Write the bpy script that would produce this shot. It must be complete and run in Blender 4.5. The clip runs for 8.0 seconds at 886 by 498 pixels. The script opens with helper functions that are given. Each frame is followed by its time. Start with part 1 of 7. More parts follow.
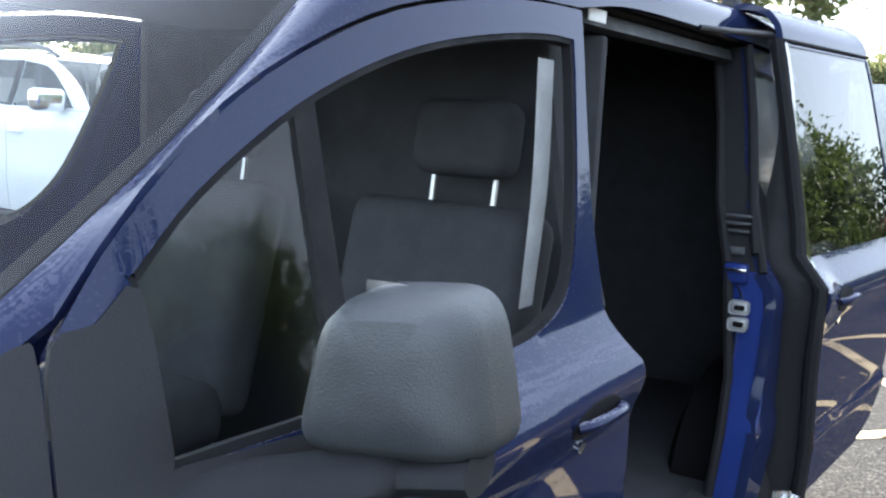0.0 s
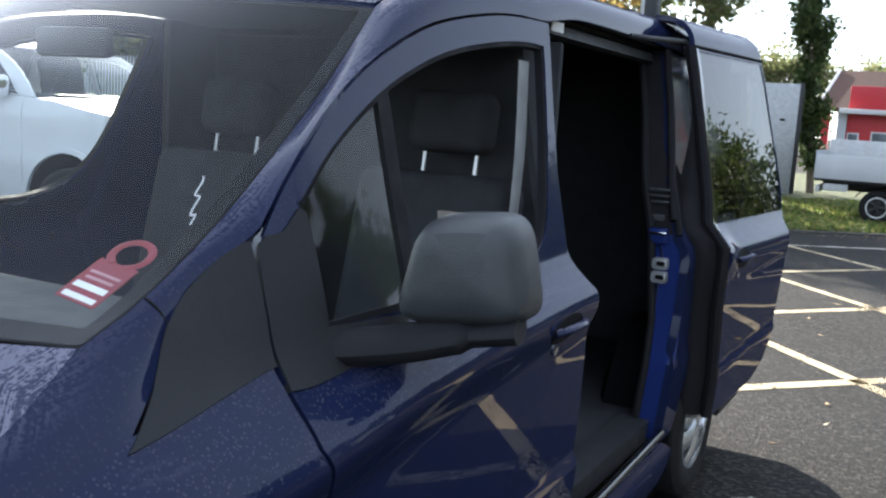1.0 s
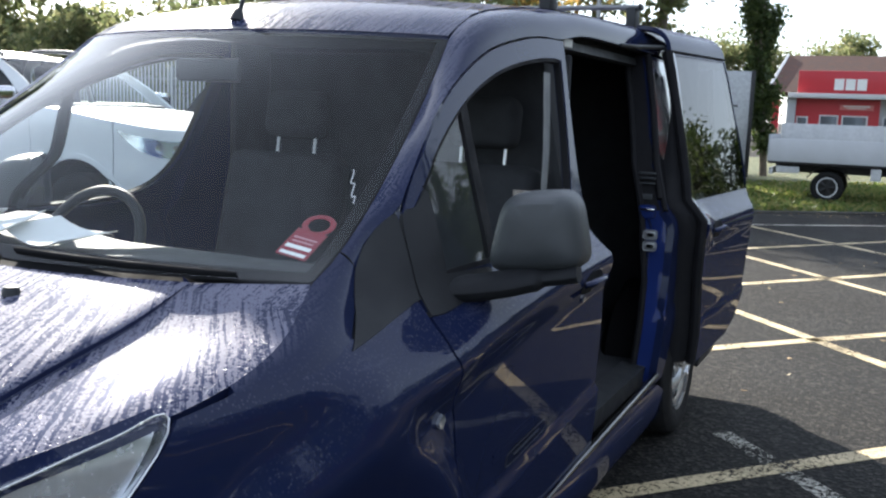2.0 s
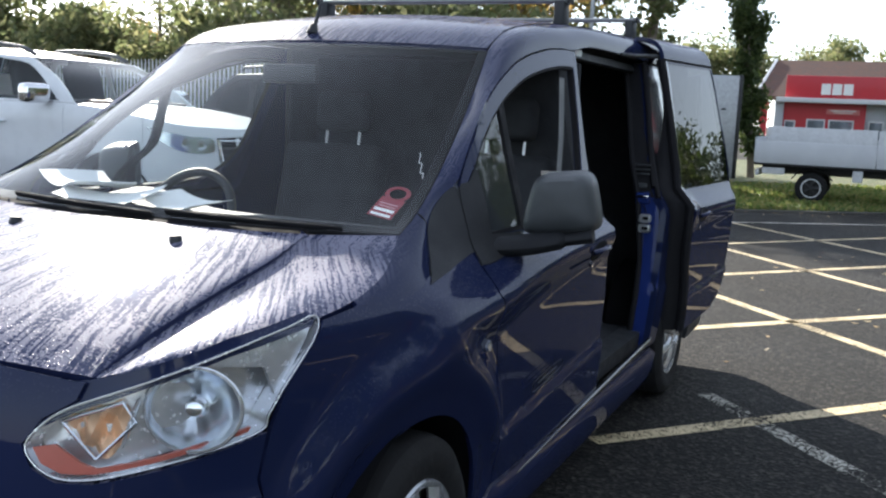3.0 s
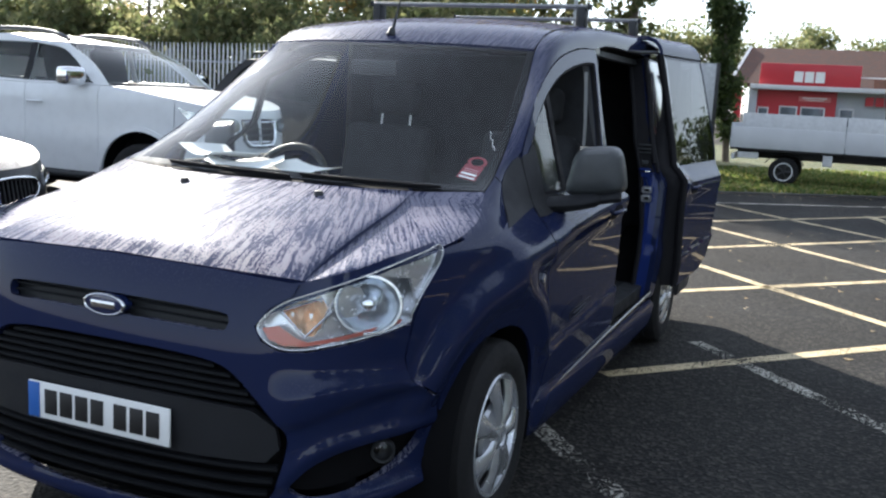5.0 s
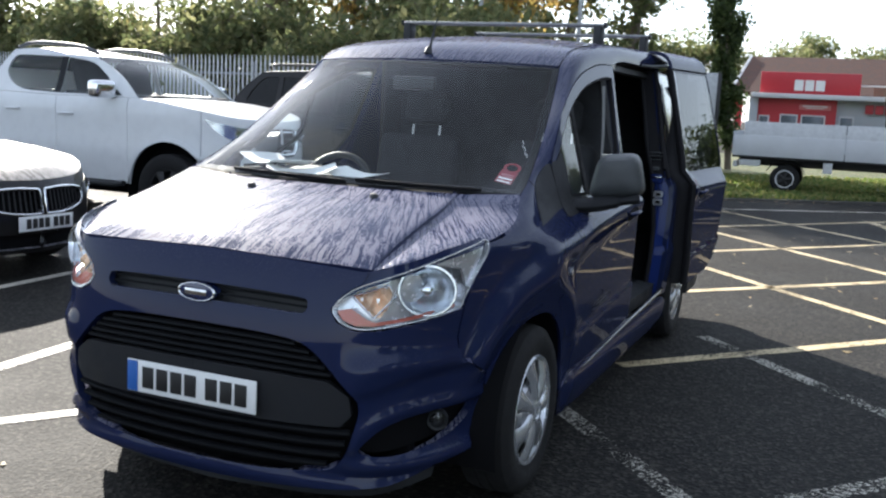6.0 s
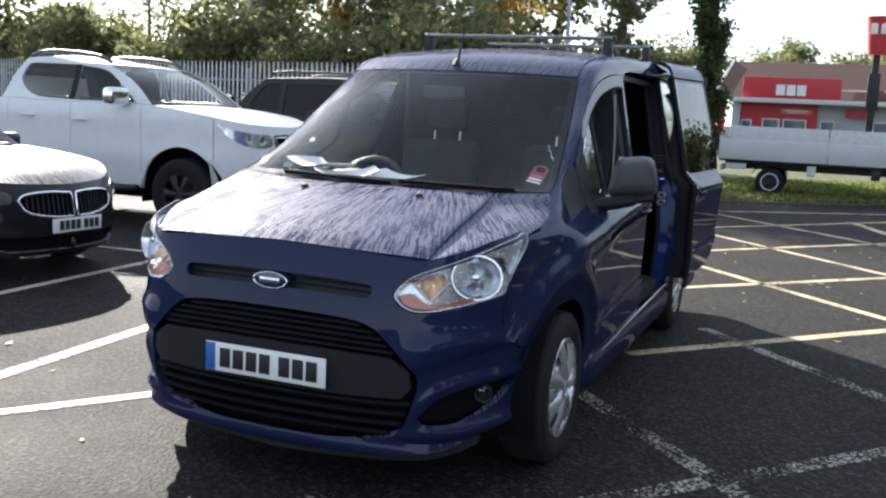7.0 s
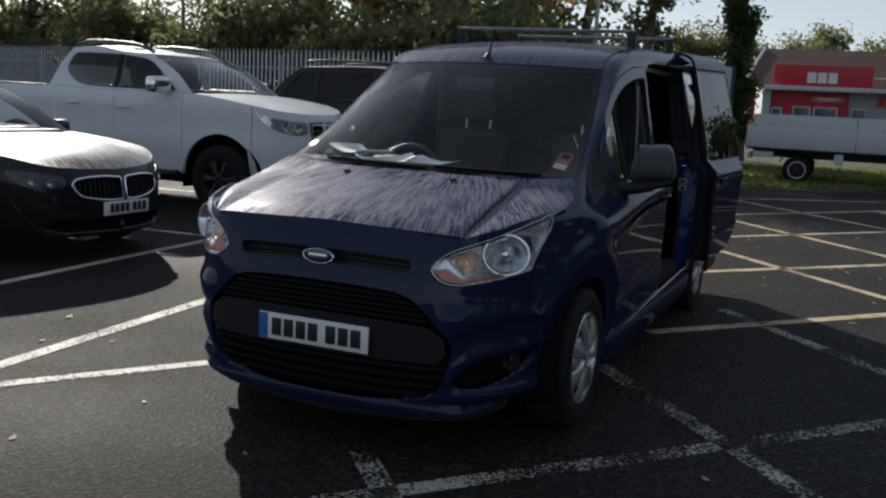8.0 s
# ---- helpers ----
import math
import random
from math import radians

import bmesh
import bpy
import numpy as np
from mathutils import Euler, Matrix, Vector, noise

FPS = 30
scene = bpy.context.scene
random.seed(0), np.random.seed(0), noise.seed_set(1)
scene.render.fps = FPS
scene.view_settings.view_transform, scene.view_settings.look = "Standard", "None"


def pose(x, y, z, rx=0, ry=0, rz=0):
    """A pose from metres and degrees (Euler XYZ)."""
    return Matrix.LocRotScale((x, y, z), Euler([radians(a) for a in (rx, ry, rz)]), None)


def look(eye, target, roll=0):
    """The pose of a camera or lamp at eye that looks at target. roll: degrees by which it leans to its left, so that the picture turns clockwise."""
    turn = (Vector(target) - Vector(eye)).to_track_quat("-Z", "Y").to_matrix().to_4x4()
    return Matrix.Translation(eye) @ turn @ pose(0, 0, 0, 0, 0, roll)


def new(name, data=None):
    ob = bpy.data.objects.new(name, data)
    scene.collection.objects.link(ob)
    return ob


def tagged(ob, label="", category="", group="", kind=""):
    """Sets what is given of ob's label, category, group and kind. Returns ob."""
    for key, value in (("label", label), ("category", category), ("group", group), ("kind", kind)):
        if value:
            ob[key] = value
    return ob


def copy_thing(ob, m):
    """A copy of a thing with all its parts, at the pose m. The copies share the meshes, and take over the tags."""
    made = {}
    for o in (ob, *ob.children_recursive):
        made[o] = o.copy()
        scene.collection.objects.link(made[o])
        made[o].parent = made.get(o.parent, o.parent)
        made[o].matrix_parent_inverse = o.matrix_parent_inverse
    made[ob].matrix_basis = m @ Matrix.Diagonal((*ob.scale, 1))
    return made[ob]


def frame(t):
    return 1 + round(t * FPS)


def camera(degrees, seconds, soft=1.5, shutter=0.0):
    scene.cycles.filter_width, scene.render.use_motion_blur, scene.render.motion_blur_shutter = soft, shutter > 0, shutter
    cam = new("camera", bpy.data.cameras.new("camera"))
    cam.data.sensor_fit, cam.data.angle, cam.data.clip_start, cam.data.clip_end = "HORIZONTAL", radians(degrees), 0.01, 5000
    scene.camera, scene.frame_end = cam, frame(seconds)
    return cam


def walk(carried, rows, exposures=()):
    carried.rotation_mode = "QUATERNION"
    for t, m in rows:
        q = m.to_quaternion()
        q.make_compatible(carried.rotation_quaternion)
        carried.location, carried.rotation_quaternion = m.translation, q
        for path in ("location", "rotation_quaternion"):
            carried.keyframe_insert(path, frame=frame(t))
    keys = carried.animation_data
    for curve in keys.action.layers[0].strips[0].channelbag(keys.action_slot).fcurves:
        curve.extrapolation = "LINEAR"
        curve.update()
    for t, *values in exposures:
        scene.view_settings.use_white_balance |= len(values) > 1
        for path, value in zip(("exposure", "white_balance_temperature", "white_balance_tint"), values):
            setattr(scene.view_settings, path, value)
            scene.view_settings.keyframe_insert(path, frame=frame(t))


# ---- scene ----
cam = camera(49.4, 8.0, soft=2.3)
PATH = [
    (0, (1.594, 0.756, 1.475), (0.509, 2.414, 1.205), 2.9),
    (0.5, (1.661, 0.465, 1.465), (0.671, 2.183, 1.207), 3.2),
    (1, (1.703, 0.158, 1.45), (0.784, 1.913, 1.174), 3.7),
    (2.3, (1.762, -0.732, 1.468), (0.936, 1.067, 1.182), 2.2),
    (2.5, (1.777, -0.865, 1.468), (0.959, 0.937, 1.183), 2.8),
    (3, (1.877, -1.167, 1.447), (1.054, 0.635, 1.166), 2.6),
    (3.5, (1.88, -1.449, 1.456), (1.086, 0.364, 1.166), 2.6),
    (4, (1.871, -1.688, 1.467), (1.098, 0.132, 1.168), 3.0),
    (4.5, (1.924, -1.884, 1.446), (1.147, -0.068, 1.135), 3.3),
    (5.8, (1.929, -2.429, 1.45), (1.171, -0.604, 1.143), 2.8),
    (6, (1.954, -2.525, 1.454), (1.179, -0.705, 1.161), 2.9),
    (6.5, (1.94, -2.734, 1.461), (1.156, -0.914, 1.188), 3.1),
    (7, (1.901, -2.99, 1.457), (1.157, -1.155, 1.175), 2.8),
    (7.5, (1.945, -3.172, 1.461), (1.199, -1.341, 1.155), 2.8),
    (8, (2.014, -3.316, 1.473), (1.22, -1.506, 1.162), 2.9),
]
EXPOSURE = [(0.0, 3.15, 5850, 9), (0.5, 2.45, 5850, 9), (1.0, 2.08, 5850, 9), (2.3, 1.7, 5850, 9), (7.0, 1.55, 5850, 9), (7.2, 1.3, 5850, 9), (7.5, 0.75, 5850, 9), (8.0, 0.0, 5850, 9)]
walk(cam, [(t, look(eye, target, roll)) for t, eye, target, roll in PATH], EXPOSURE)


# ---- light ----
SUN_EL, SUN_AZ = 25.5, -46.0     # height of the sun, and its bearing clockwise from +y
world = bpy.data.worlds.new("sky")
scene.world = world
world.use_nodes = True
wn = world.node_tree.nodes
sky = wn.new("ShaderNodeTexSky")
sky.sky_type, sky.sun_disc = "NISHITA", False
sky.sun_elevation, sky.sun_rotation = radians(SUN_EL), radians(SUN_AZ)
sky.air_density, sky.dust_density, sky.ozone_density = 1.0, 0.5, 1.0
haze = wn.new("ShaderNodeMix")                 # thin bright cloud over the blue
haze.data_type = "RGBA"
haze.inputs[0].default_value, haze.inputs[7].default_value = 0.32, (4.6, 4.7, 4.9, 1)
pale = wn.new("ShaderNodeHueSaturation")        # milky autumn air
pale.inputs["Saturation"].default_value = 0.5
world.node_tree.links.new(sky.outputs[0], pale.inputs["Color"])
world.node_tree.links.new(pale.outputs[0], haze.inputs[6])
world.node_tree.links.new(haze.outputs[2], wn["Background"].inputs[0])
wn["Background"].inputs[1].default_value = 0.098
sun = new("sun", bpy.data.lights.new("sun", "SUN"))
sun.data.energy, sun.data.angle, sun.data.color = 5.3, radians(0.6), (1.0, 0.88, 0.72)
a, e = radians(SUN_AZ), radians(SUN_EL)
SUN_DIR = Vector((math.sin(a) * math.cos(e), math.cos(a) * math.cos(e), math.sin(e)))
sun.matrix_world = look(SUN_DIR * 60, (0, 0, 0))


# ---- materials ----
def material(name):
    m = bpy.data.materials.new(name)
    m.use_nodes = True
    t = m.node_tree
    return m, t, t.nodes["Principled BSDF"]


def node(t, kind, **inputs):
    n = t.nodes.new("ShaderNode" + kind)
    for k, v in inputs.items():
        n.inputs[k.replace("_", " ")].default_value = v
    return n


def ramp(t, src, stops):
    r = t.nodes.new("ShaderNodeValToRGB")
    els = r.color_ramp.elements
    while len(els) < len(stops):
        els.new(0.5)
    for el, (p, c) in zip(els, stops):
        el.position = p
        el.color = (*c, 1) if isinstance(c, tuple) else (c, c, c, 1)
    t.links.new(src, r.inputs[0])
    return r.outputs[0]


def coords(t, scale=(1, 1, 1), space="Object"):
    c, m = t.nodes.new("ShaderNodeTexCoord"), t.nodes.new("ShaderNodeMapping")
    m.inputs["Scale"].default_value = scale
    t.links.new(c.outputs[space], m.inputs[0])
    return m.outputs[0]


def noise_tex(t, vec, scale, detail=4.0, rough=0.55):
    n = node(t, "TexNoise", Scale=scale, Detail=detail, Roughness=rough)
    t.links.new(vec, n.inputs["Vector"])
    return n.outputs["Fac"]


def bump(t, bsdf, src, strength, distance, normal=None, coat=False):
    b = node(t, "Bump", Strength=strength, Distance=distance)
    t.links.new(src, b.inputs["Height"])
    if normal:
        t.links.new(normal, b.inputs["Normal"])
    t.links.new(b.outputs[0], bsdf.inputs["Normal"])
    if coat:
        t.links.new(b.outputs[0], bsdf.inputs["Coat Normal"])
    return b.outputs[0]


def maths(t, op, a, b=0.0, c=0.0):
    n = t.nodes.new("ShaderNodeMath")
    n.operation = op
    for i, v in enumerate((a, b, c)):
        if isinstance(v, (int, float)):
            n.inputs[i].default_value = v
        else:
            t.links.new(v, n.inputs[i])
    return n.outputs[0]


def mixed(t, fac, a, b):
    n = t.nodes.new("ShaderNodeMix")
    n.data_type = "RGBA"
    for i, v in ((0, fac), (6, a), (7, b)):
        if isinstance(v, (int, float)):
            n.inputs[i].default_value = v
        elif isinstance(v, tuple):
            n.inputs[i].default_value = (*v, 1)
        else:
            t.links.new(v, n.inputs[i])
    return n.outputs[2]


def plain(name, col, rough=0.6, metal=0.0, vary=0.25, scale=14.0, relief=0.15, coat=0.0, fine=160.0, gloss=0.5):
    """A surface with blotches, grain and a little relief."""
    m, t, b = material(name)
    v = coords(t)
    big = noise_tex(t, v, scale)
    fine_n = noise_tex(t, v, fine, 2.0)
    f = maths(t, "ADD", maths(t, "MULTIPLY", big, 0.7), maths(t, "MULTIPLY", fine_n, 0.3))
    lo, hi = tuple(c * (1 - vary) for c in col), tuple(min(1, c * (1 + vary)) for c in col)
    t.links.new(ramp(t, f, [(0.3, lo), (0.7, hi)]), b.inputs["Base Color"])
    t.links.new(ramp(t, big, [(0.3, max(0.02, rough * 0.8)), (0.7, min(1, rough * 1.2))]), b.inputs["Roughness"])
    b.inputs["Metallic"].default_value, b.inputs["Coat Weight"].default_value = metal, coat
    b.inputs["Coat Roughness"].default_value = 0.04
    b.inputs["Specular IOR Level"].default_value = gloss
    if relief:
        bump(t, b, fine_n, relief, 0.002)
    return m


def car_paint(name, col, metal=0.0, wet=1.0, flow=(135, 6.0), sheen=0.1):
    """Lacquered paint; on faces that look up, beads and drying runs of rain water, their shine painted in as pale
    colour.
    """
    m, t, b = material(name)
    v = coords(t)
    b.inputs["Coat IOR"].default_value = 1.45
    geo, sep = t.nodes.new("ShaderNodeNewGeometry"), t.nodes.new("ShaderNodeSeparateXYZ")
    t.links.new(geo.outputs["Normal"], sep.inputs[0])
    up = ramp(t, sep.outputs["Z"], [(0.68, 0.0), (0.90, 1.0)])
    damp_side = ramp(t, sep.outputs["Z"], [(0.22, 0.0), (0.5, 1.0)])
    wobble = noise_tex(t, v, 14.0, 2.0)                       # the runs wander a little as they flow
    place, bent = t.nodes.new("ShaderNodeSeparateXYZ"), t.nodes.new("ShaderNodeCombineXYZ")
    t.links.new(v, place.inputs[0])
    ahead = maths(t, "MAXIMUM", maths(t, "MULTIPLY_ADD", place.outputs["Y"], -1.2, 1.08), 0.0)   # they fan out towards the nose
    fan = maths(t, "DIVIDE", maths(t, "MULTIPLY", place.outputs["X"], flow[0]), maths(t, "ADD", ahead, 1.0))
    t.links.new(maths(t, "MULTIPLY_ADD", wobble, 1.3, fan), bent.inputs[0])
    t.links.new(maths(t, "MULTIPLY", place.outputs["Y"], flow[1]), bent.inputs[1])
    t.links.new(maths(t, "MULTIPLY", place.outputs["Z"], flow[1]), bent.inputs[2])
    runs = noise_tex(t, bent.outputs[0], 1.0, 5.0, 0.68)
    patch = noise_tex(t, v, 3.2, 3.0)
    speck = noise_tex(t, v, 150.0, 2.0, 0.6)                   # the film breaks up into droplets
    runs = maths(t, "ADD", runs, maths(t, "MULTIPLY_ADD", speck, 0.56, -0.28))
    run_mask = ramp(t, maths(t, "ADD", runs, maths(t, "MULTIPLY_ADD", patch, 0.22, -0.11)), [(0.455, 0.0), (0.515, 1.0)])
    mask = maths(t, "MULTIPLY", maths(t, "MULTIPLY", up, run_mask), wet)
    vor = node(t, "TexVoronoi", Scale=130.0, Randomness=1.0)
    t.links.new(v, vor.inputs["Vector"])
    bead = ramp(t, vor.outputs["Distance"], [(0.10, 1.0), (0.36, 0.0)])
    vor2 = node(t, "TexVoronoi", Scale=58.0, Randomness=1.0)
    t.links.new(v, vor2.inputs["Vector"])
    bead2 = ramp(t, vor2.outputs["Distance"], [(0.05, 1.0), (0.20, 0.0)])
    beads = maths(t, "MULTIPLY", maths(t, "MAXIMUM", bead, bead2), maths(t, "MAXIMUM", mask, maths(t, "MULTIPLY", damp_side, 0.22 * wet)))
    dust = noise_tex(t, v, 9.0, 5.0)
    base = mixed(t, maths(t, "MULTIPLY", ramp(t, dust, [(0.45, 0.0), (0.75, 1.0)]), 0.25), col, tuple(c * 0.75 + 0.012 for c in col))
    # sky light scattered by the droplets, put into the base colour as a pale tone
    film_sheen = tuple(0.9 * c + k for c, k in zip(col, (0.200, 0.192, 0.218)))
    t.links.new(mixed(t, maths(t, "MAXIMUM", maths(t, "MULTIPLY", mask, 0.8), maths(t, "MULTIPLY", beads, 0.9)), base, film_sheen), b.inputs["Base Color"])
    t.links.new(maths(t, "MULTIPLY_ADD", mask, -metal, metal), b.inputs["Metallic"])
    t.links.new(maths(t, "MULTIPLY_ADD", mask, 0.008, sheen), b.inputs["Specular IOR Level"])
    t.links.new(maths(t, "MULTIPLY_ADD", mask, 0.13, 0.35), b.inputs["Roughness"])
    t.links.new(maths(t, "MULTIPLY_ADD", mask, 0.20, 0.02), b.inputs["Coat Roughness"])
    t.links.new(maths(t, "MULTIPLY_ADD", beads, 0.22, maths(t, "MULTIPLY_ADD", mask, -0.525, 0.54)), b.inputs["Coat Weight"])
    peel = noise_tex(t, v, 260.0, 1.0)
    h = maths(t, "ADD", beads, maths(t, "MULTIPLY", peel, 0.010))
    bump(t, b, h, 0.6, 0.0013, coat=True)
    return m


def glass(name, tint, gloss=1.0, rough=0.0):
    """Thin sheet glass: see-through with a Fresnel shine."""
    m = bpy.data.materials.new(name)
    m.use_nodes = True
    t = m.node_tree
    t.nodes.remove(t.nodes["Principled BSDF"])
    tr, gl, mix, fr = node(t, "BsdfTransparent"), node(t, "BsdfGlossy"), node(t, "MixShader"), node(t, "LayerWeight", Blend=0.5)
    tr.inputs[0].default_value, gl.inputs["Roughness"].default_value = (*tint, 1), rough
    shine = maths(t, "MULTIPLY_ADD", maths(t, "POWER", fr.outputs["Facing"], 5.0), 0.96, 0.04)
    t.links.new(maths(t, "MULTIPLY", shine, gloss), mix.inputs[0])
    t.links.new(tr.outputs[0], mix.inputs[1]), t.links.new(gl.outputs[0], mix.inputs[2])
    t.links.new(mix.outputs[0], t.nodes["Material Output"].inputs[0])
    return m


def leaf_material(name, cols, through_light=0.45):
    m, t, b = material(name)
    geo = t.nodes.new("ShaderNodeNewGeometry")
    n = len(cols)
    c = ramp(t, geo.outputs["Random Per Island"], [(i / max(1, n - 1), c) for i, c in enumerate(cols)])
    t.links.new(c, b.inputs["Base Color"])
    b.inputs["Roughness"].default_value = 0.55
    tl, mix = node(t, "BsdfTranslucent"), node(t, "MixShader", Fac=through_light)
    t.links.new(c, tl.inputs[0])
    t.links.new(b.outputs[0], mix.inputs[1]), t.links.new(tl.outputs[0], mix.inputs[2])
    t.links.new(mix.outputs[0], t.nodes["Material Output"].inputs[0])
    return m


def asphalt_material():
    m, t, b = material("asphalt")
    v = coords(t)
    vor = node(t, "TexVoronoi", Scale=62.0)
    t.links.new(v, vor.inputs["Vector"])
    stone = vor.outputs["Color"]
    sepc = t.nodes.new("ShaderNodeSeparateColor")
    t.links.new(stone, sepc.inputs[0])
    grain = ramp(t, sepc.outputs[0], [(0.0, (0.010, 0.010, 0.010)), (0.4, (0.015, 0.015, 0.0145)), (0.75, (0.027, 0.0255, 0.0235)), (1.0, (0.068, 0.063, 0.055))])
    patch = noise_tex(t, v, 0.9, 6.0, 0.6)
    damp = noise_tex(t, v, 0.35, 4.0)
    col = mixed(t, ramp(t, patch, [(0.35, 0.0), (0.75, 0.45)]), grain, (0.019, 0.0183, 0.017))
    t.links.new(col, b.inputs["Base Color"])
    t.links.new(ramp(t, damp, [(0.35, 0.66), (0.65, 0.82)]), b.inputs["Roughness"])
    b.inputs["Specular IOR Level"].default_value = 0.08
    h = maths(t, "ADD", maths(t, "MULTIPLY", vor.outputs["Distance"], 1.0), maths(t, "MULTIPLY", noise_tex(t, v, 40.0, 3.0), 0.6))
    bump(t, b, h, 0.8, 0.005)
    return m


def line_material(name, col, worn):
    """Road paint, worn through to the asphalt in flecks."""
    m, t, b = material(name)
    v = coords(t, space="Object")
    fleck = noise_tex(t, v, 55.0, 5.0, 0.7)
    wide = noise_tex(t, v, 2.3, 3.0)
    f = maths(t, "ADD", fleck, maths(t, "MULTIPLY_ADD", wide, 0.5, -0.25))
    hole = ramp(t, f, [(worn - 0.03, 0.0), (worn + 0.04, 1.0)])
    dirt = noise_tex(t, v, 8.0, 4.0)
    t.links.new(ramp(t, dirt, [(0.3, tuple(c * 0.7 for c in col)), (0.7, col)]), b.inputs["Base Color"])
    b.inputs["Roughness"].default_value = 0.7
    bump(t, b, fleck, 0.4, 0.002)
    t.links.new(hole, b.inputs["Alpha"])
    return m


def grass_ground():
    m, t, b = material("turf")
    v = coords(t)
    f = noise_tex(t, v, 3.0, 6.0, 0.65)
    t.links.new(ramp(t, f, [(0.3, (0.03, 0.045, 0.014)), (0.5, (0.065, 0.085, 0.026)), (0.62, (0.12, 0.105, 0.042)), (0.75, (0.085, 0.11, 0.035))]), b.inputs["Base Color"])
    b.inputs["Roughness"].default_value = 0.9
    bump(t, b, noise_tex(t, v, 30.0, 4.0), 1.0, 0.03)
    return m


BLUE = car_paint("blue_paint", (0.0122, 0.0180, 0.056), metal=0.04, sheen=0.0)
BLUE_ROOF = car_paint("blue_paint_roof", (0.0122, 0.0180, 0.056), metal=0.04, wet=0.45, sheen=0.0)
BLUE_DRY = car_paint("blue_paint_inside", (0.016, 0.030, 0.140), wet=0.0, sheen=0.01)
WHITE_PAINT = car_paint("white_paint", (0.72, 0.74, 0.76), metal=0.0, wet=0.0)
# full wet: the pale runs also paint sun glare on the black bonnet
BLACK_PAINT = car_paint("black_paint", (0.010, 0.010, 0.011), wet=1.0)
SILVER_PAINT = car_paint("silver_paint", (0.42, 0.43, 0.45), metal=0.6, wet=0.3)
TRIM = plain("black_plastic", (0.026, 0.028, 0.031), 0.55, relief=0.3, gloss=0.35)
PANEL_BLACK = plain("matt_black_plastic", (0.014, 0.015, 0.018), 0.7, vary=0.3, relief=0.4, fine=420.0, gloss=0.25)
CORNER = plain("corner_plastic", (0.018, 0.019, 0.022), 0.6, vary=0.25, relief=0.4, fine=420.0, gloss=0.3)
TRIM_GREY = plain("grained_grey_plastic", (0.045, 0.050, 0.055), 0.45, vary=0.2, relief=0.5, fine=420.0)
GRILLE_BLACK = plain("grille_plastic", (0.010, 0.011, 0.013), 0.85, relief=0.2, gloss=0.12)
GLOSS_BLACK = plain("gloss_black_trim", (0.010, 0.010, 0.012), 0.08, vary=0.2, relief=0, coat=0.6)
SEAL = plain("rubber", (0.011, 0.011, 0.013), 0.8, gloss=0.2)
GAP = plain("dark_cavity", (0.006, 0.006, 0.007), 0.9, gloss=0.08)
CLOTH = plain("dark_cloth", (0.045, 0.047, 0.052), 0.95, relief=0.6, fine=300.0, gloss=0.15)
DASH = plain("dashboard_plastic", (0.045, 0.047, 0.05), 0.75, relief=0.4, fine=300.0)
PAPER = plain("paper", (0.8, 0.8, 0.78), 0.8, vary=0.06)
CHROME = plain("chrome", (0.75, 0.76, 0.78), 0.12, 1.0, vary=0.08, relief=0)
ALUMINIUM = plain("brushed_aluminium", (0.55, 0.56, 0.57), 0.35, 1.0, vary=0.12)
ALLOY = plain("wheel_trim_silver", (0.55, 0.57, 0.60), 0.24, 0.7, vary=0.12, relief=0.05)
TYRE = plain("tyre_rubber", (0.014, 0.014, 0.015), 0.85, vary=0.3, relief=0.6, fine=90.0, gloss=0.25)
STEEL_WHITE = plain("galvanised_white", (0.55, 0.56, 0.57), 0.55, 0.0, vary=0.15)
DARK_STEEL = plain("dark_steel", (0.03, 0.03, 0.032), 0.5, 0.5)
GREY_STEEL = plain("galvanised_steel", (0.38, 0.39, 0.40), 0.5, 0.6)
CLEAR = glass("windscreen_glass", (0.95, 0.98, 0.98), 0.85)
SIDE_GLASS = glass("side_glass", (0.93, 0.97, 0.96), 0.9)
PRIVACY = glass("privacy_glass", (0.06, 0.065, 0.07), 0.95, rough=0.012)
LENS = glass("lamp_lens", (0.93, 0.95, 0.97), 1.0)
BAR_STEEL = plain("weathered_aluminium", (0.26, 0.265, 0.27), 0.5, 0.7, vary=0.25)
LAMP_SILVER = plain("lamp_silver", (0.78, 0.79, 0.81), 0.24, 0.7, vary=0.1, scale=60.0, relief=0)
BOWL = plain("lamp_bowl", (0.70, 0.73, 0.77), 0.17, 0.9, vary=0.12, scale=40.0, relief=0)
AMBER = plain("amber_lens", (0.52, 0.14, 0.10), 0.25, vary=0.1, relief=0)
BULB = plain("amber_bulb", (0.84, 0.52, 0.30), 0.25, 0.3, vary=0.1, relief=0)
PLATE_WHITE = plain("plate_white", (0.75, 0.76, 0.76), 0.35, vary=0.05, relief=0)
PLATE_BLUE = plain("plate_blue", (0.03, 0.12, 0.42), 0.4, vary=0.05, relief=0)
PLATE_BLACK = plain("plate_black", (0.012, 0.012, 0.013), 0.5, vary=0.1, relief=0)
BADGE_BLUE = plain("badge_blue", (0.012, 0.02, 0.07), 0.15, vary=0.1, relief=0, coat=1.0)
TAG_RED = plain("tag_red", (0.24, 0.03, 0.045), 0.6, vary=0.1)
TAG_PINK = plain("tag_print", (0.45, 0.22, 0.24), 0.6, vary=0.1)
ASPHALT = asphalt_material()
YELLOW_LINE = line_material("yellow_road_paint", (0.63, 0.515, 0.31), 0.43)
WORN_LINE = line_material("worn_road_paint", (0.50, 0.475, 0.41), 0.53)
WHITE_LINE = line_material("white_road_paint", (0.64, 0.60, 0.52), 0.45)
TURF = grass_ground()
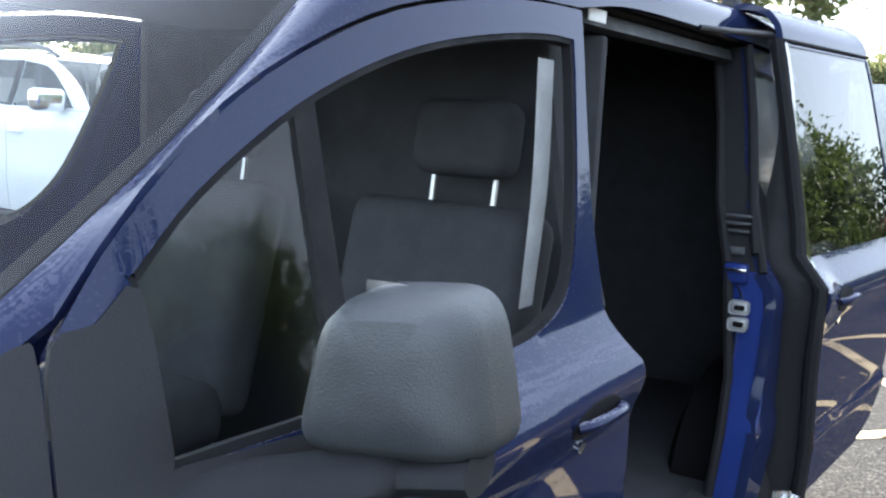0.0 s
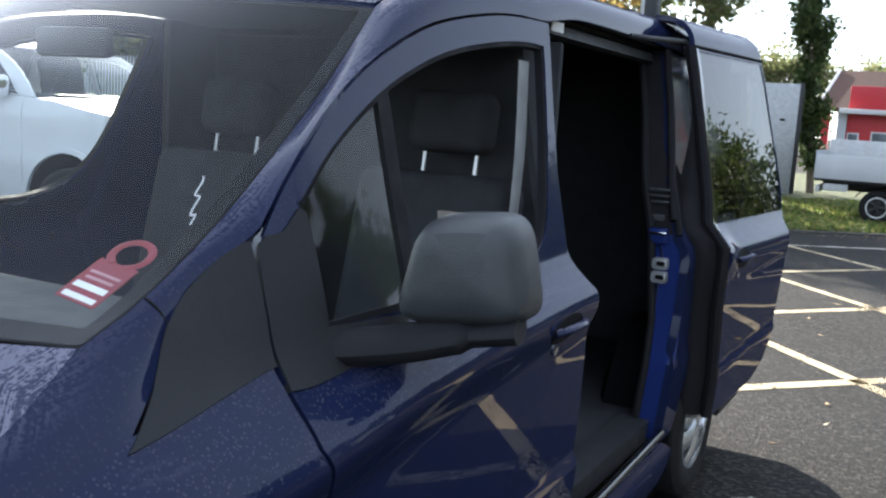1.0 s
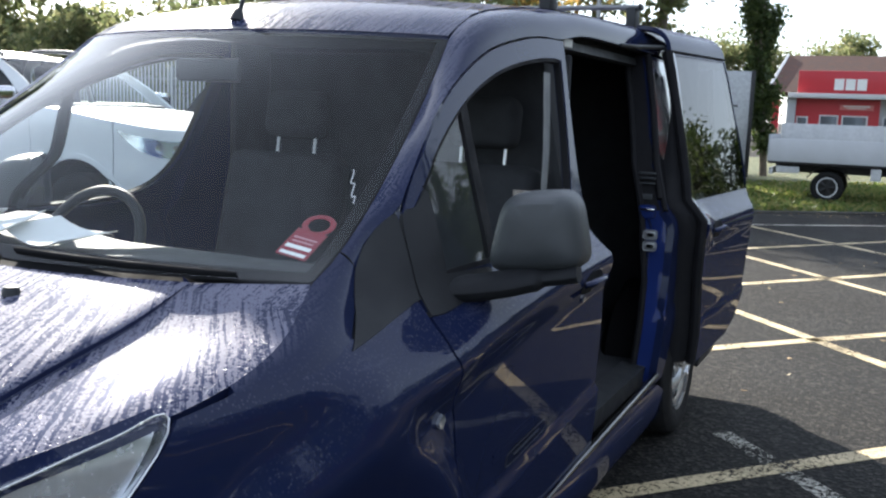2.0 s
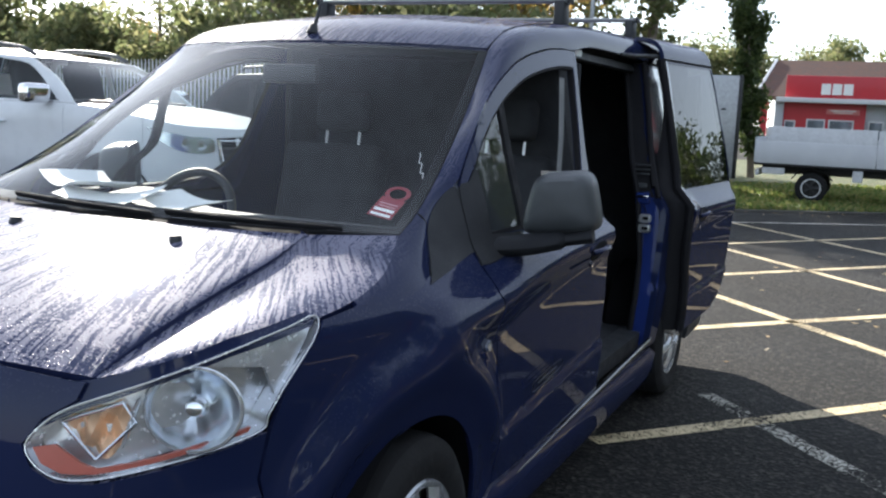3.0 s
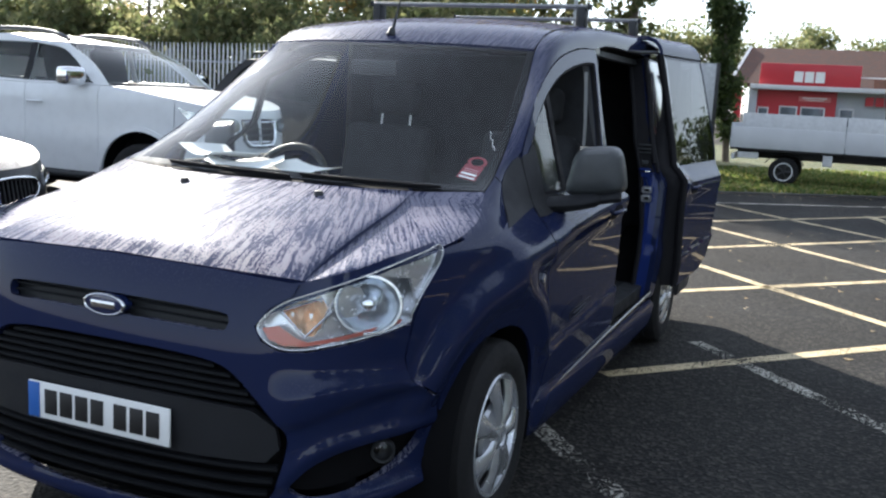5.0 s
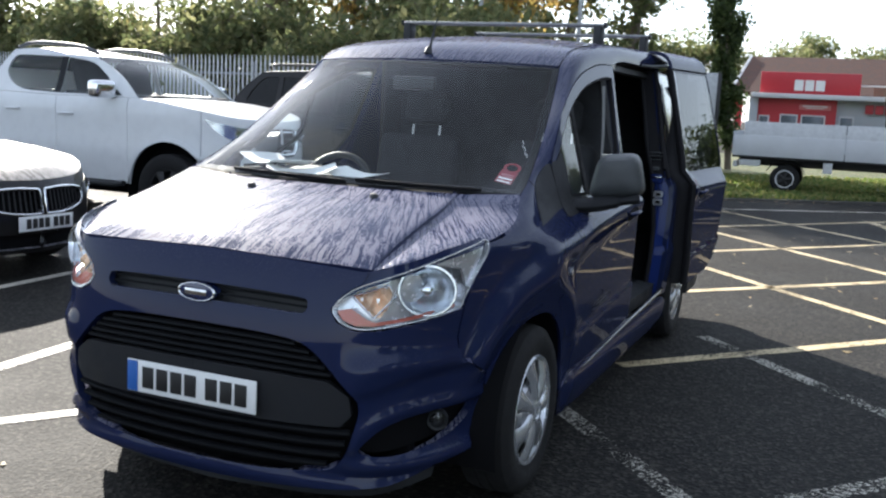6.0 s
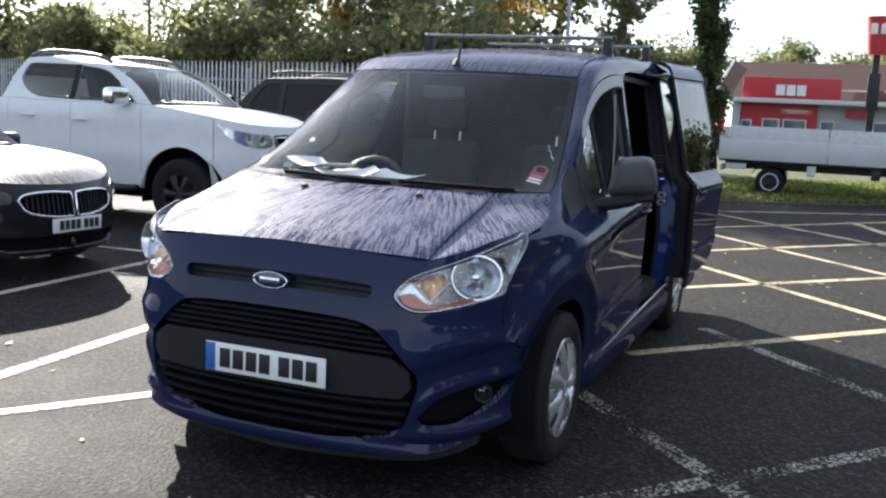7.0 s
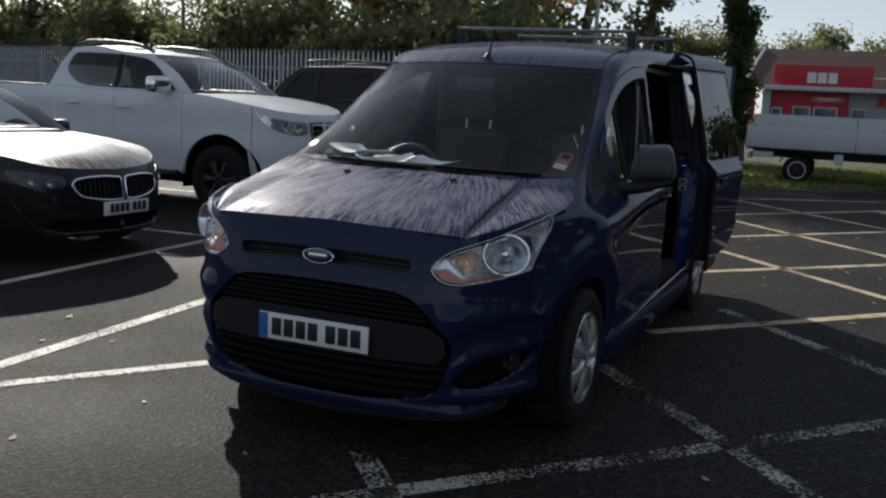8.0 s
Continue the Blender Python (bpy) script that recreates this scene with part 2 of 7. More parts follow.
BARK = plain("bark", (0.16, 0.13, 0.10), 0.9, vary=0.4, scale=6.0, relief=1.0, fine=30.0)
LEAF_GREEN = leaf_material("green_leaves", [(0.10, 0.125, 0.055), (0.17, 0.19, 0.08), (0.28, 0.27, 0.13)], 0.65)
LEAF_DARK = leaf_material("dark_leaves", [(0.035, 0.055, 0.018), (0.06, 0.09, 0.026), (0.10, 0.13, 0.04)], 0.5)
LEAF_AUTUMN = leaf_material("autumn_leaves", [(0.18, 0.18, 0.06), (0.36, 0.28, 0.09), (0.48, 0.32, 0.11)], 0.65)
LEAF_FALLEN = leaf_material("fallen_leaves", [(0.30, 0.18, 0.06), (0.45, 0.36, 0.2), (0.2, 0.11, 0.04)], 0.1)
GRASS_BLADE = leaf_material("grass_blades", [(0.085, 0.13, 0.028), (0.16, 0.21, 0.055), (0.28, 0.25, 0.09)], 0.5)
RED_PANEL = plain("red_cladding", (0.47, 0.028, 0.040), 0.45, vary=0.08)
WHITE_WALL = plain("white_render", (0.62, 0.63, 0.64), 0.8, vary=0.08)
GREY_WALL = plain("pale_grey_cladding", (0.45, 0.48, 0.51), 0.7, vary=0.08)
ROOF_TILE = plain("brown_roof_tiles", (0.11, 0.06, 0.045), 0.85, vary=0.35, scale=3.0, relief=0.8, fine=12.0)
BRICK_WALL = plain("red_brickwork", (0.25, 0.09, 0.06), 0.85, vary=0.3, fine=25.0)


# ---- mesh tools ----
def part(name, bm, mat, parent=None, label="", sharp=38, kind=""):
    """Links a bmesh as one mesh object, under a thing or a part."""
    bm.normal_update()
    me = bpy.data.meshes.new(name)
    bm.to_mesh(me)
    bm.free()
    me.polygons.foreach_set("use_smooth", [True] * len(me.polygons))
    me.set_sharp_from_angle(angle=radians(sharp))
    me.materials.append(mat)
    ob = new(name, me)
    if parent:
        ob.parent = parent
    return tagged(ob, label, kind=kind)


def thing(name, m, label, category, group="", kind=""):
    ob = new(name)
    ob.empty_display_size = 0.1
    ob.matrix_basis = m
    return tagged(ob, label, category, group, kind)


def spline1(xs, ys):
    """A smooth curve through points (monotone cubic), as a function of an array or number."""
    xs, ys = np.array(xs, float), np.array(ys, float)
    h, d = np.diff(xs), np.diff(ys) / np.diff(xs)
    m = np.empty(len(xs))
    m[0], m[-1] = d[0], d[-1]
    for i in range(1, len(xs) - 1):
        m[i] = 0 if d[i - 1] * d[i] <= 0 else 3 * (h[i - 1] + h[i]) / ((2 * h[i] + h[i - 1]) / d[i - 1] + (h[i] + 2 * h[i - 1]) / d[i])

    def f(x):
        x = np.clip(x, xs[0], xs[-1])
        i = np.clip(np.searchsorted(xs, x, side="right") - 1, 0, len(xs) - 2)
        s = (x - xs[i]) / h[i]
        return ((1 + 2 * s) * (1 - s) ** 2 * ys[i] + s * (1 - s) ** 2 * h[i] * m[i] + s * s * (3 - 2 * s) * ys[i + 1] + s * s * (s - 1) * h[i] * m[i + 1])
    return f


def smooth_points(pts, n=6, closed=False):
    """Catmull-Rom through the points; a point given twice stays a corner."""
    P = [Vector(p) for p in pts]
    out, k = [], len(P)
    last = k if closed else k - 1
    for i in range(last):
        p1, p2 = P[i], P[(i + 1) % k]
        if (p1 - p2).length < 1e-9:
            continue
        p0 = P[(i - 1) % k] if (closed or i > 0) else p1 * 2 - p2
        p3 = P[(i + 2) % k] if (closed or i + 2 < k) else p2 * 2 - p1
        if (p0 - p1).length < 1e-9:
            p0 = p1 * 2 - p2
        if (p3 - p2).length < 1e-9:
            p3 = p2 * 2 - p1
        for j in range(n):
            s = j / n
            out.append(0.5 * ((2 * p1) + (p2 - p0) * s + (2 * p0 - 5 * p1 + 4 * p2 - p3) * s * s + (3 * p1 - p0 - 3 * p2 + p3) * s ** 3))
    if not closed:
        out.append(P[-1])
    return out


def even(pts, n):
    """n + 1 points at even steps along a polyline."""
    P = [Vector(p) for p in pts]
    L = [0.0]
    for a, b in zip(P, P[1:]):
        L.append(L[-1] + (b - a).length)
    out, j = [], 0
    for i in range(n + 1):
        d = L[-1] * i / n
        while j < len(P) - 2 and L[j + 1] < d:
            j += 1
        s = (d - L[j]) / max(1e-9, L[j + 1] - L[j])
        out.append(P[j].lerp(P[j + 1], min(1, max(0, s))))
    return out


def inside(px, py, loop):
    L = np.array([(p[0], p[1]) for p in loop])
    x1, y1 = L[:, 0], L[:, 1]
    x2, y2 = np.roll(x1, -1), np.roll(y1, -1)
    px, py = np.atleast_1d(px)[:, None], np.atleast_1d(py)[:, None]
    with np.errstate(divide="ignore", invalid="ignore"):
        hit = ((y1 > py) != (y2 > py)) & (px < (x2 - x1) * (py - y1) / (y2 - y1) + x1)
    return hit.sum(1) % 2 == 1


from mathutils.geometry import delaunay_2d_cdt


def refine(loop, step):
    out = []
    for i, p in enumerate(loop):
        q = loop[(i + 1) % len(loop)]
        d = math.hypot(q[0] - p[0], q[1] - p[1])
        if d < 1e-6:
            continue
        n = max(1, int(math.ceil(d / step)))
        out += [(p[0] + (q[0] - p[0]) * j / n, p[1] + (q[1] - p[1]) * j / n) for j in range(n)]
    return out


def panel(loop, fn, step=0.04, holes=(), depth=0.012, centre=(0, 2.4, 0.8), flange=True):
    """A sheet of the outline (with holes) in two coordinates, bent by fn into space, with its rim turned inwards."""
    loops = [refine(lp, step) for lp in [loop, *holes]]
    pts, edges = [], []
    for lp in loops:
        k = len(pts)
        pts += lp
        edges += [(k + i, k + (i + 1) % len(lp)) for i in range(len(lp))]
    rim = np.array(pts)
    lo, hi = rim.min(0), rim.max(0)
    gx, gy = np.meshgrid(np.arange(lo[0] + step / 2, hi[0], step), np.arange(lo[1] + step / 2, hi[1], step))
    gx = gx + (np.arange(gx.shape[0]) % 2)[:, None] * step / 2
    g = np.column_stack([gx.ravel(), gy.ravel()])
    if len(g):
        ok = inside(g[:, 0], g[:, 1], loops[0])
        for lp in loops[1:]:
            ok &= ~inside(g[:, 0], g[:, 1], lp)
        g = g[ok]
    if len(g):
        d2 = ((g[:, None, :] - rim[None, :, :]) ** 2).sum(2).min(1)
        g = g[d2 > (0.5 * step) ** 2]
        pts = pts + [tuple(p) for p in g]
    vs, _, fs, *_ = delaunay_2d_cdt([Vector(p) for p in pts], edges, [], 0, 1e-6)
    V = np.array([(v[0], v[1]) for v in vs])
    F = [f for f in fs]
    C = np.array([V[list(f)].mean(0) for f in F])
    ok = inside(C[:, 0], C[:, 1], loops[0])
    for lp in loops[1:]:
        ok &= ~inside(C[:, 0], C[:, 1], lp)
    bm = bmesh.new()
    bv = [bm.verts.new(fn(float(p[0]), float(p[1]))) for p in V]
    for f, keep in zip(F, ok):
        if keep:
            bm.faces.new([bv[i] for i in f])
    bmesh.ops.delete(bm, geom=[v for v in bm.verts if not v.link_faces], context="VERTS")
    bmesh.ops.recalc_face_normals(bm, faces=bm.faces)
    outwards(bm, centre)
    if flange and depth:
        rim_in(bm, depth)
    return bm


def outwards(bm, centre):
    c = Vector(centre)
    bm.normal_update()
    if sum(f.normal.dot(f.calc_center_median() - c) * f.calc_area() for f in bm.faces) < 0:
        bmesh.ops.reverse_faces(bm, faces=bm.faces)
    bm.normal_update()


def rim_in(bm, depth):
    """Turns the open rim inwards by depth, as pressed panels have it."""
    bm.normal_update()
    rim = [e for e in bm.edges if e.is_boundary]
    low = {}
    for e in rim:
        for v in e.verts:
            if v not in low:
                low[v] = (v, v.co - v.normal * depth)
    made = {v: bm.verts.new(co) for v, (_, co) in low.items()}
    for e in rim:
        lp = e.link_loops[0]
        a, b = lp.vert, lp.link_loop_next.vert
        bm.faces.new((b, a, made[a], made[b]))


def loft(curves, nu=20, closed_v=False, centre=(0, 2.4, 0.8), depth=0.0, sub=4):
    """A smooth sheet through a row of curves (each a list of points)."""
    rows = [even(smooth_points(c, 8), nu) for c in curves]
    cols = [smooth_points([r[i] for r in rows], sub) if len(rows) > 2 else [rows[0][i].lerp(rows[1][i], j / sub) for j in range(sub + 1)] for i in range(nu + 1)]
    bm = bmesh.new()
    grid = [[bm.verts.new(p) for p in c] for c in cols]
    for i in range(nu):
        for j in range(len(grid[0]) - 1):
            vs = (grid[i][j], grid[i + 1][j], grid[i + 1][j + 1], grid[i][j + 1])
            if len({tuple(round(k, 5) for k in v.co) for v in vs}) == 4:
                bm.faces.new(vs)
    bmesh.ops.remove_doubles(bm, verts=bm.verts, dist=1e-5)
    bmesh.ops.delete(bm, geom=[v for v in bm.verts if not v.link_faces], context="VERTS")
    bmesh.ops.recalc_face_normals(bm, faces=bm.faces)
    outwards(bm, centre)
    if depth:
        rim_in(bm, depth)
    return bm


def mirrored(bm):
    out = bm.copy()
    for v in out.verts:
        v.co.x = -v.co.x
    bmesh.ops.reverse_faces(out, faces=out.faces)
    return out


def both(name, bm, mat, parent, label=""):
    """A part and its mirror image on the other side."""
    other = mirrored(bm)
    return part(name, bm, mat, parent, label), part(name, other, mat, parent, label)


def symmetric(bm):
    """Joins a half sheet with its mirror image along x = 0."""
    m = mirrored(bm)
    me = bpy.data.meshes.new("half")
    m.to_mesh(me)
    m.free()
    bm.from_mesh(me)
    bpy.data.meshes.remove(me)
    bmesh.ops.remove_doubles(bm, verts=bm.verts, dist=2e-4)
    return bm


def box(size, at=(0, 0, 0), bevel=0.0, seg=2, turn=None, bm=None):
    own = bmesh.new()
    bmesh.ops.create_cube(own, size=1)
    for v in own.verts:
        v.co = Vector((v.co.x * size[0], v.co.y * size[1], v.co.z * size[2]))
    if bevel:
        bmesh.ops.bevel(own, geom=own.edges[:], offset=bevel, segments=seg, affect="EDGES", profile=0.5)
    m = Matrix.Translation(at) @ (turn or Matrix())
    own.transform(m)
    return join(bm, own)


def join(bm, own):
    if bm is None:
        return own
    me = bpy.data.meshes.new("piece")
    own.to_mesh(me)
    own.free()
    bm.from_mesh(me)
    bpy.data.meshes.remove(me)
    return bm


def tube(pts, r, sides=10, bm=None, caps=True, flat=1.0):
    """A tube along points; r is one radius or one for each point."""
    P = [Vector(p) for p in pts]
    R = r if isinstance(r, (list, tuple)) else [r] * len(P)
    own = bmesh.new()
    rings, side = [], None
    for i, p in enumerate(P):
        d = (P[min(i + 1, len(P) - 1)] - P[max(i - 1, 0)]).normalized()
        if side is None:
            side = d.cross(Vector((0, 0, 1)) if abs(d.z) < 0.9 else Vector((1, 0, 0))).normalized()
        side = (side - d * side.dot(d)).normalized()
        up = side.cross(d)
        rings.append([own.verts.new(p + (side * math.cos(2 * math.pi * k / sides) + up * flat * math.sin(2 * math.pi * k / sides)) * R[i]) for k in range(sides)])
    for a, b in zip(rings, rings[1:]):
        for k in range(sides):
            own.faces.new((a[k], a[(k + 1) % sides], b[(k + 1) % sides], b[k]))
    if caps:
        own.faces.new(rings[0][::-1]), own.faces.new(rings[-1])
    bmesh.ops.recalc_face_normals(own, faces=own.faces)
    return join(bm, own)


def lathe(profile, n=40, bm=None):
    """Turns a profile of (radius, height) about the x axis; heights run along +x."""
    own = bmesh.new()
    rings = []
    for r, h in profile:
        if r < 1e-6:
            rings.append([own.verts.new((h, 0, 0))])
        else:
            rings.append([own.verts.new((h, r * math.cos(2 * math.pi * k / n), r * math.sin(2 * math.pi * k / n))) for k in range(n)])
    for a, b in zip(rings, rings[1:]):
        for k in range(n):
            if len(a) == 1 and len(b) == 1:
                continue
            if len(a) == 1:
                own.faces.new((a[0], b[k], b[(k + 1) % n]))
            elif len(b) == 1:
                own.faces.new((a[k], a[(k + 1) % n], b[0]))
            else:
                own.faces.new((a[k], a[(k + 1) % n], b[(k + 1) % n], b[k]))
    bmesh.ops.recalc_face_normals(own, faces=own.faces)
    return join(bm, own)


def smoothstep(a, b, x):
    s = min(1.0, max(0.0, (x - a) / (b - a)))
    return s * s * (3 - 2 * s)


# ---- car bodies ----
class Shell:
    """The outside of a car, unrolled: u runs from the middle of the nose round the corner and back along the side
    (u = y along the flank), z is height. Front at y = 0, +x its left."""

    def __init__(self, nose, half, length, rear_round, side, face, shoulder=None):
        a, b, p = nose
        xs = np.linspace(0, half, 160)
        pts = [(x, a * x * x + b * x ** p) for x in xs]
        y1 = pts[-1][1]
        ends = length - rear_round
        pts += [(half, y) for y in np.linspace(y1 + 0.02, ends, 60)]
        pts += [(half - rear_round * 0.55 * (1 - math.cos(q)), ends + rear_round * math.sin(q)) for q in np.linspace(0.05, math.pi / 2, 16)]
        xe = pts[-1][0]
        pts += [(x, length + 0.02 * (1 - (x / xe) ** 2)) for x in np.linspace(xe - 0.03, 0, 20)]
        P = np.array(pts)
        for _ in range(14):
            P[1:-1] = 0.25 * P[:-2] + 0.5 * P[1:-1] + 0.25 * P[2:]
        s = np.concatenate([[0], np.cumsum(np.hypot(*np.diff(P, axis=0).T))])
        ref = np.interp(y1 + 0.3, P[:, 1][:200], s[:200])
        self.u = s - ref + y1 + 0.3
        self.P, self.start, self.end = P, float(self.u[0]), float(self.u[-1])
        d = np.gradient(P, axis=0)
        d /= np.hypot(d[:, 0], d[:, 1])[:, None]
        self.N = np.column_stack([d[:, 1], -d[:, 0]])
        self.half, self.length = half, length
        self.side, self.face, self.shoulder = side, face, shoulder

    def at(self, u, z, out=0.0):
        x, y = np.interp(u, self.u, self.P[:, 0]), np.interp(u, self.u, self.P[:, 1])
        nx, ny = np.interp(u, self.u, self.N[:, 0]), np.interp(u, self.u, self.N[:, 1])
        k = math.hypot(nx, ny)
        nx, ny = nx / k, ny / k
        w = ny * ny if y < self.length / 2 else 0.0
        inset = w * float(self.face(z)) + (1 - w) * (self.half - float(self.side(z)))
        if self.shoulder:
            inset += (1 - w) * self.shoulder(u, z)
        inset -= out
        return Vector((max(0.0, x - nx * inset) if x > 0 else 0.0, y - ny * inset, z))

    def ux(self, x):
        """u on the nose, where the outline is x from the middle."""
        return float(np.interp(x, self.P[:150, 0], self.u[:150]))

    def sheet(self, loop, step=0.04, holes=(), depth=0.014, out=0.0, bulge=None, flange=True):
        fn = (lambda u, z: self.at(u, z, out)) if bulge is None else (lambda u, z: self.at(u, z, out + bulge(u, z)))
        return panel(loop, fn, step, holes, depth, (0, self.length / 2, 0.7), flange)


def arc2(cx, cy, r, a0, a1, n=14, ry=None):
    return [(cx + r * math.cos(radians(a0 + (a1 - a0) * i / n)), cy + (ry or r) * math.sin(radians(a0 + (a1 - a0) * i / n))) for i in range(n + 1)]


def smooth2(pts, n=5):
    return [(p[0], p[1]) for p in smooth_points([(x, y, 0) for x, y in pts], n, True)]


def wheel(parent, m, r=0.325, width=0.205, rim=0.215, spokes=7, cover=True, rim_mat=None):
    """A wheel with tyre and silver cover; its outside looks along +x."""
    hub = new("wheel")
    hub.parent = parent
    hub.matrix_basis = m
    w = width / 2
    part("tyre", lathe([(rim - 0.01, -w), (rim + 0.03, -w - 0.004), (r - 0.035, -w), (r - 0.008, -w + 0.02), (r, -w + 0.05), (r, -0.03), (r - 0.006, -0.028), (r - 0.006, -0.018), (r, -0.016),
                        (r, 0.016), (r - 0.006, 0.018), (r - 0.006, 0.028), (r, 0.03), (r, w - 0.05), (r - 0.008, w - 0.02), (r - 0.035, w), (r - 0.05, w + 0.002), (rim + 0.03, w + 0.004), (rim - 0.004, w - 0.012)], 56), TYRE, hub)
    part("rim_well", lathe([(rim - 0.004, w - 0.012), (rim - 0.012, w - 0.03), (rim - 0.03, 0.0), (0.0, -0.005)], 40), DARK_STEEL, hub)
    out = w - 0.004
    bm = lathe([(rim - 0.028, out - 0.022), (rim - 0.022, out - 0.004), (rim - 0.006, out), (rim + 0.002, out - 0.012)], 48)
    part("rim_ring", bm, rim_mat or ALLOY, hub)
    if cover and spokes == 7:
        part("cover_disc", lathe([(0.128, out - 0.022), (0.12, out - 0.008), (0.06, out + 0.004)], 36), rim_mat or ALLOY, hub)
    for k in range(spokes):
        a = 2 * math.pi * k / spokes
        bm = bmesh.new()
        prof = [(0.045, 0.030, 0.010), (0.085, 0.026, 0.014), (0.135, 0.034, 0.010), (rim - 0.018, 0.062, -0.006)]
        rows = []
        for rad, hw, h in prof:
            row = []
            for s, dh in ((-1, -0.012), (-0.62, 0.0), (0.0, 0.006), (0.62, 0.0), (1, -0.012)):
                row.append(bm.verts.new((out + h + dh, rad * math.cos(a) - s * hw * math.sin(a), rad * math.sin(a) + s * hw * math.cos(a))))
            rows.append(row)
        for r0, r1 in zip(rows, rows[1:]):
            for j in range(4):
                bm.faces.new((r0[j], r0[j + 1], r1[j + 1], r1[j]))
        bmesh.ops.recalc_face_normals(bm, faces=bm.faces)
        outwards(bm, (-5, 0, 0))
        rim_in(bm, 0.012)
        part("spoke", bm, rim_mat or ALLOY, hub)
    part("hub_cap", lathe([(0.058, out - 0.01), (0.056, out + 0.006), (0.034, out + 0.016), (0.03, out + 0.012), (0.0, out + 0.014)], 28), rim_mat or ALLOY, hub)
    return hub


def number_plate(parent, at, tilt=0.0, turn=0.0, w=0.52, h=0.111, band=True):
    """A front plate; its characters stand as plain bars."""
    pl = part("number_plate", box((w, 0.008, h), bevel=0.003), PLATE_WHITE, parent, "white front number plate")
    pl.matrix_basis = pose(*at, tilt, 0, turn)
    if band:
        b = part("blue_band", box((0.042, 0.004, h - 0.006), (-w / 2 + 0.024, -0.005, 0), 0.001), PLATE_BLUE, pl)
    x = -w / 2 + 0.066
    for i in range(7):
        if i == 4:
            x += 0.026
        part("dark_bar", box((0.046, 0.003, 0.074), (x + 0.023, -0.0055, 0), 0.001), PLATE_BLACK, pl)
        x += 0.058
    return pl


# ---- ground ----
def ground_sheet():
    bm = bmesh.new()
    xs = sorted({*np.arange(-14, 14.01, 0.5).round(2), -2000, -600, -200, -90, -50, -35, -25, -18, 18, 25, 35, 50, 90, 200, 600, 2000})
    ys = sorted({*np.arange(-10, 26.01, 0.5).round(2), -2000, -600, -200, -90, -50, -30, -18, 34, 50, 80, 140, 300, 800, 2500})
    g = [[bm.verts.new((x, y, 0)) for y in ys] for x in xs]
    for i in range(len(xs) - 1):
        for j in range(len(ys) - 1):
            bm.faces.new((g[i][j], g[i + 1][j], g[i + 1][j + 1], g[i][j + 1]))
    return bm


tagged(part("ground", ground_sheet(), ASPHALT), "dark damp asphalt car park surface", "ground", kind="structure")


def road_line(a, b, width, mat, label, group):
    a, b = Vector((*a, 0)), Vector((*b, 0))
    d = (b - a).normalized()
    s = Vector((-d.y, d.x, 0)) * width / 2
    n = max(2, int((b - a).length / 0.25))
    bm = bmesh.new()
    rows = []
    for i in range(n + 1):
        p = a.lerp(b, i / n)
        rows.append([bm.verts.new((q.x, q.y, 0.004)) for q in (p - s, p + s)])
    for r0, r1 in zip(rows, rows[1:]):
        bm.faces.new((r0[0], r1[0], r1[1], r0[1]))
    bmesh.ops.recalc_face_normals(bm, faces=bm.faces)
    ob = part("road_line", bm, mat)
    return tagged(ob, label, "road marking", group, "structure")


HATCH = "yellow hatching on the car park"
STROKE = "pale yellow road line, worn, on dark asphalt"
AWAY = ((0.86, 1.157, -0.3, 6.5), (3.74, 1.17, 0.78, 6.5), (6.55, 1.13, -0.4, 6.0), (9.63, 1.27, -0.4, 5.0), (12.75, 1.35, -0.6, 3.5))
for k, (y0, slope, x0, x1) in enumerate(AWAY):        # strokes that run away to the right
    road_line((x0, y0 + (x0 - 1.446) * slope), (x1, y0 + (x1 - 1.446) * slope), 0.105, WORN_LINE if k < 1 else YELLOW_LINE, STROKE, HATCH)
BACK = ((-1.35, 1.14, 0.2, 2.6), (1.12, 1.16, 0.3, 4.0), (3.65, 1.12, 1.10, 5.5), (6.29, 1.11, -0.4, 6.0), (9.07, 1.14, -0.4, 6.5), (11.93, 1.10, -0.8, 6.5))
for k, (y0, slope, x0, x1) in enumerate(BACK):        # strokes that cross them
    road_line((x0, y0 - (x0 - 1.446) * slope), (x1, y0 - (x1 - 1.446) * slope), 0.105, WORN_LINE if k < 3 else YELLOW_LINE, STROKE, HATCH)
BAYS = "white bay lines"
for a, b, w in (((-3.45, -0.6), (-3.76, 4.4), 0.09), ((-1.86, -1.2), (-2.12, 2.4), 0.10), ((-2.2, -0.8), (-0.7, 1.4), 0.09), ((-5.6, 4.25), (-3.2, 4.42), 0.08), ((-7.5, 7.41), (-6.2, 7.51), 0.10)):
    road_line(a, b, w, WHITE_LINE, "white painted bay line, scuffed, on asphalt", BAYS)


# ---- the blue van ----
van = thing("van", pose(0, 0, 0), "dark blue panel van, wet with rain, side door open", "van")
VSIDE = spline1([0.14, 0.2, 0.3, 0.34, 0.45, 0.6, 0.75, 0.88, 0.96, 1.0, 1.03, 1.06, 1.09, 1.14, 1.3, 1.5, 1.7, 1.78],
                [0.83, 0.872, 0.890, 0.884, 0.893, 0.903, 0.911, 0.914, 0.912, 0.906, 0.893, 0.873, 0.858, 0.845, 0.798, 0.744, 0.692, 0.666])
VFACE = spline1([0.16, 0.24, 0.32, 0.42, 0.5, 0.57, 0.64, 0.74, 0.83, 0.9, 0.96, 1.0, 1.06],
                [0.10, 0.05, 0.020, 0.002, -0.002, -0.002, 0.003, 0.016, 0.034, 0.052, 0.075, 0.096, 0.14])
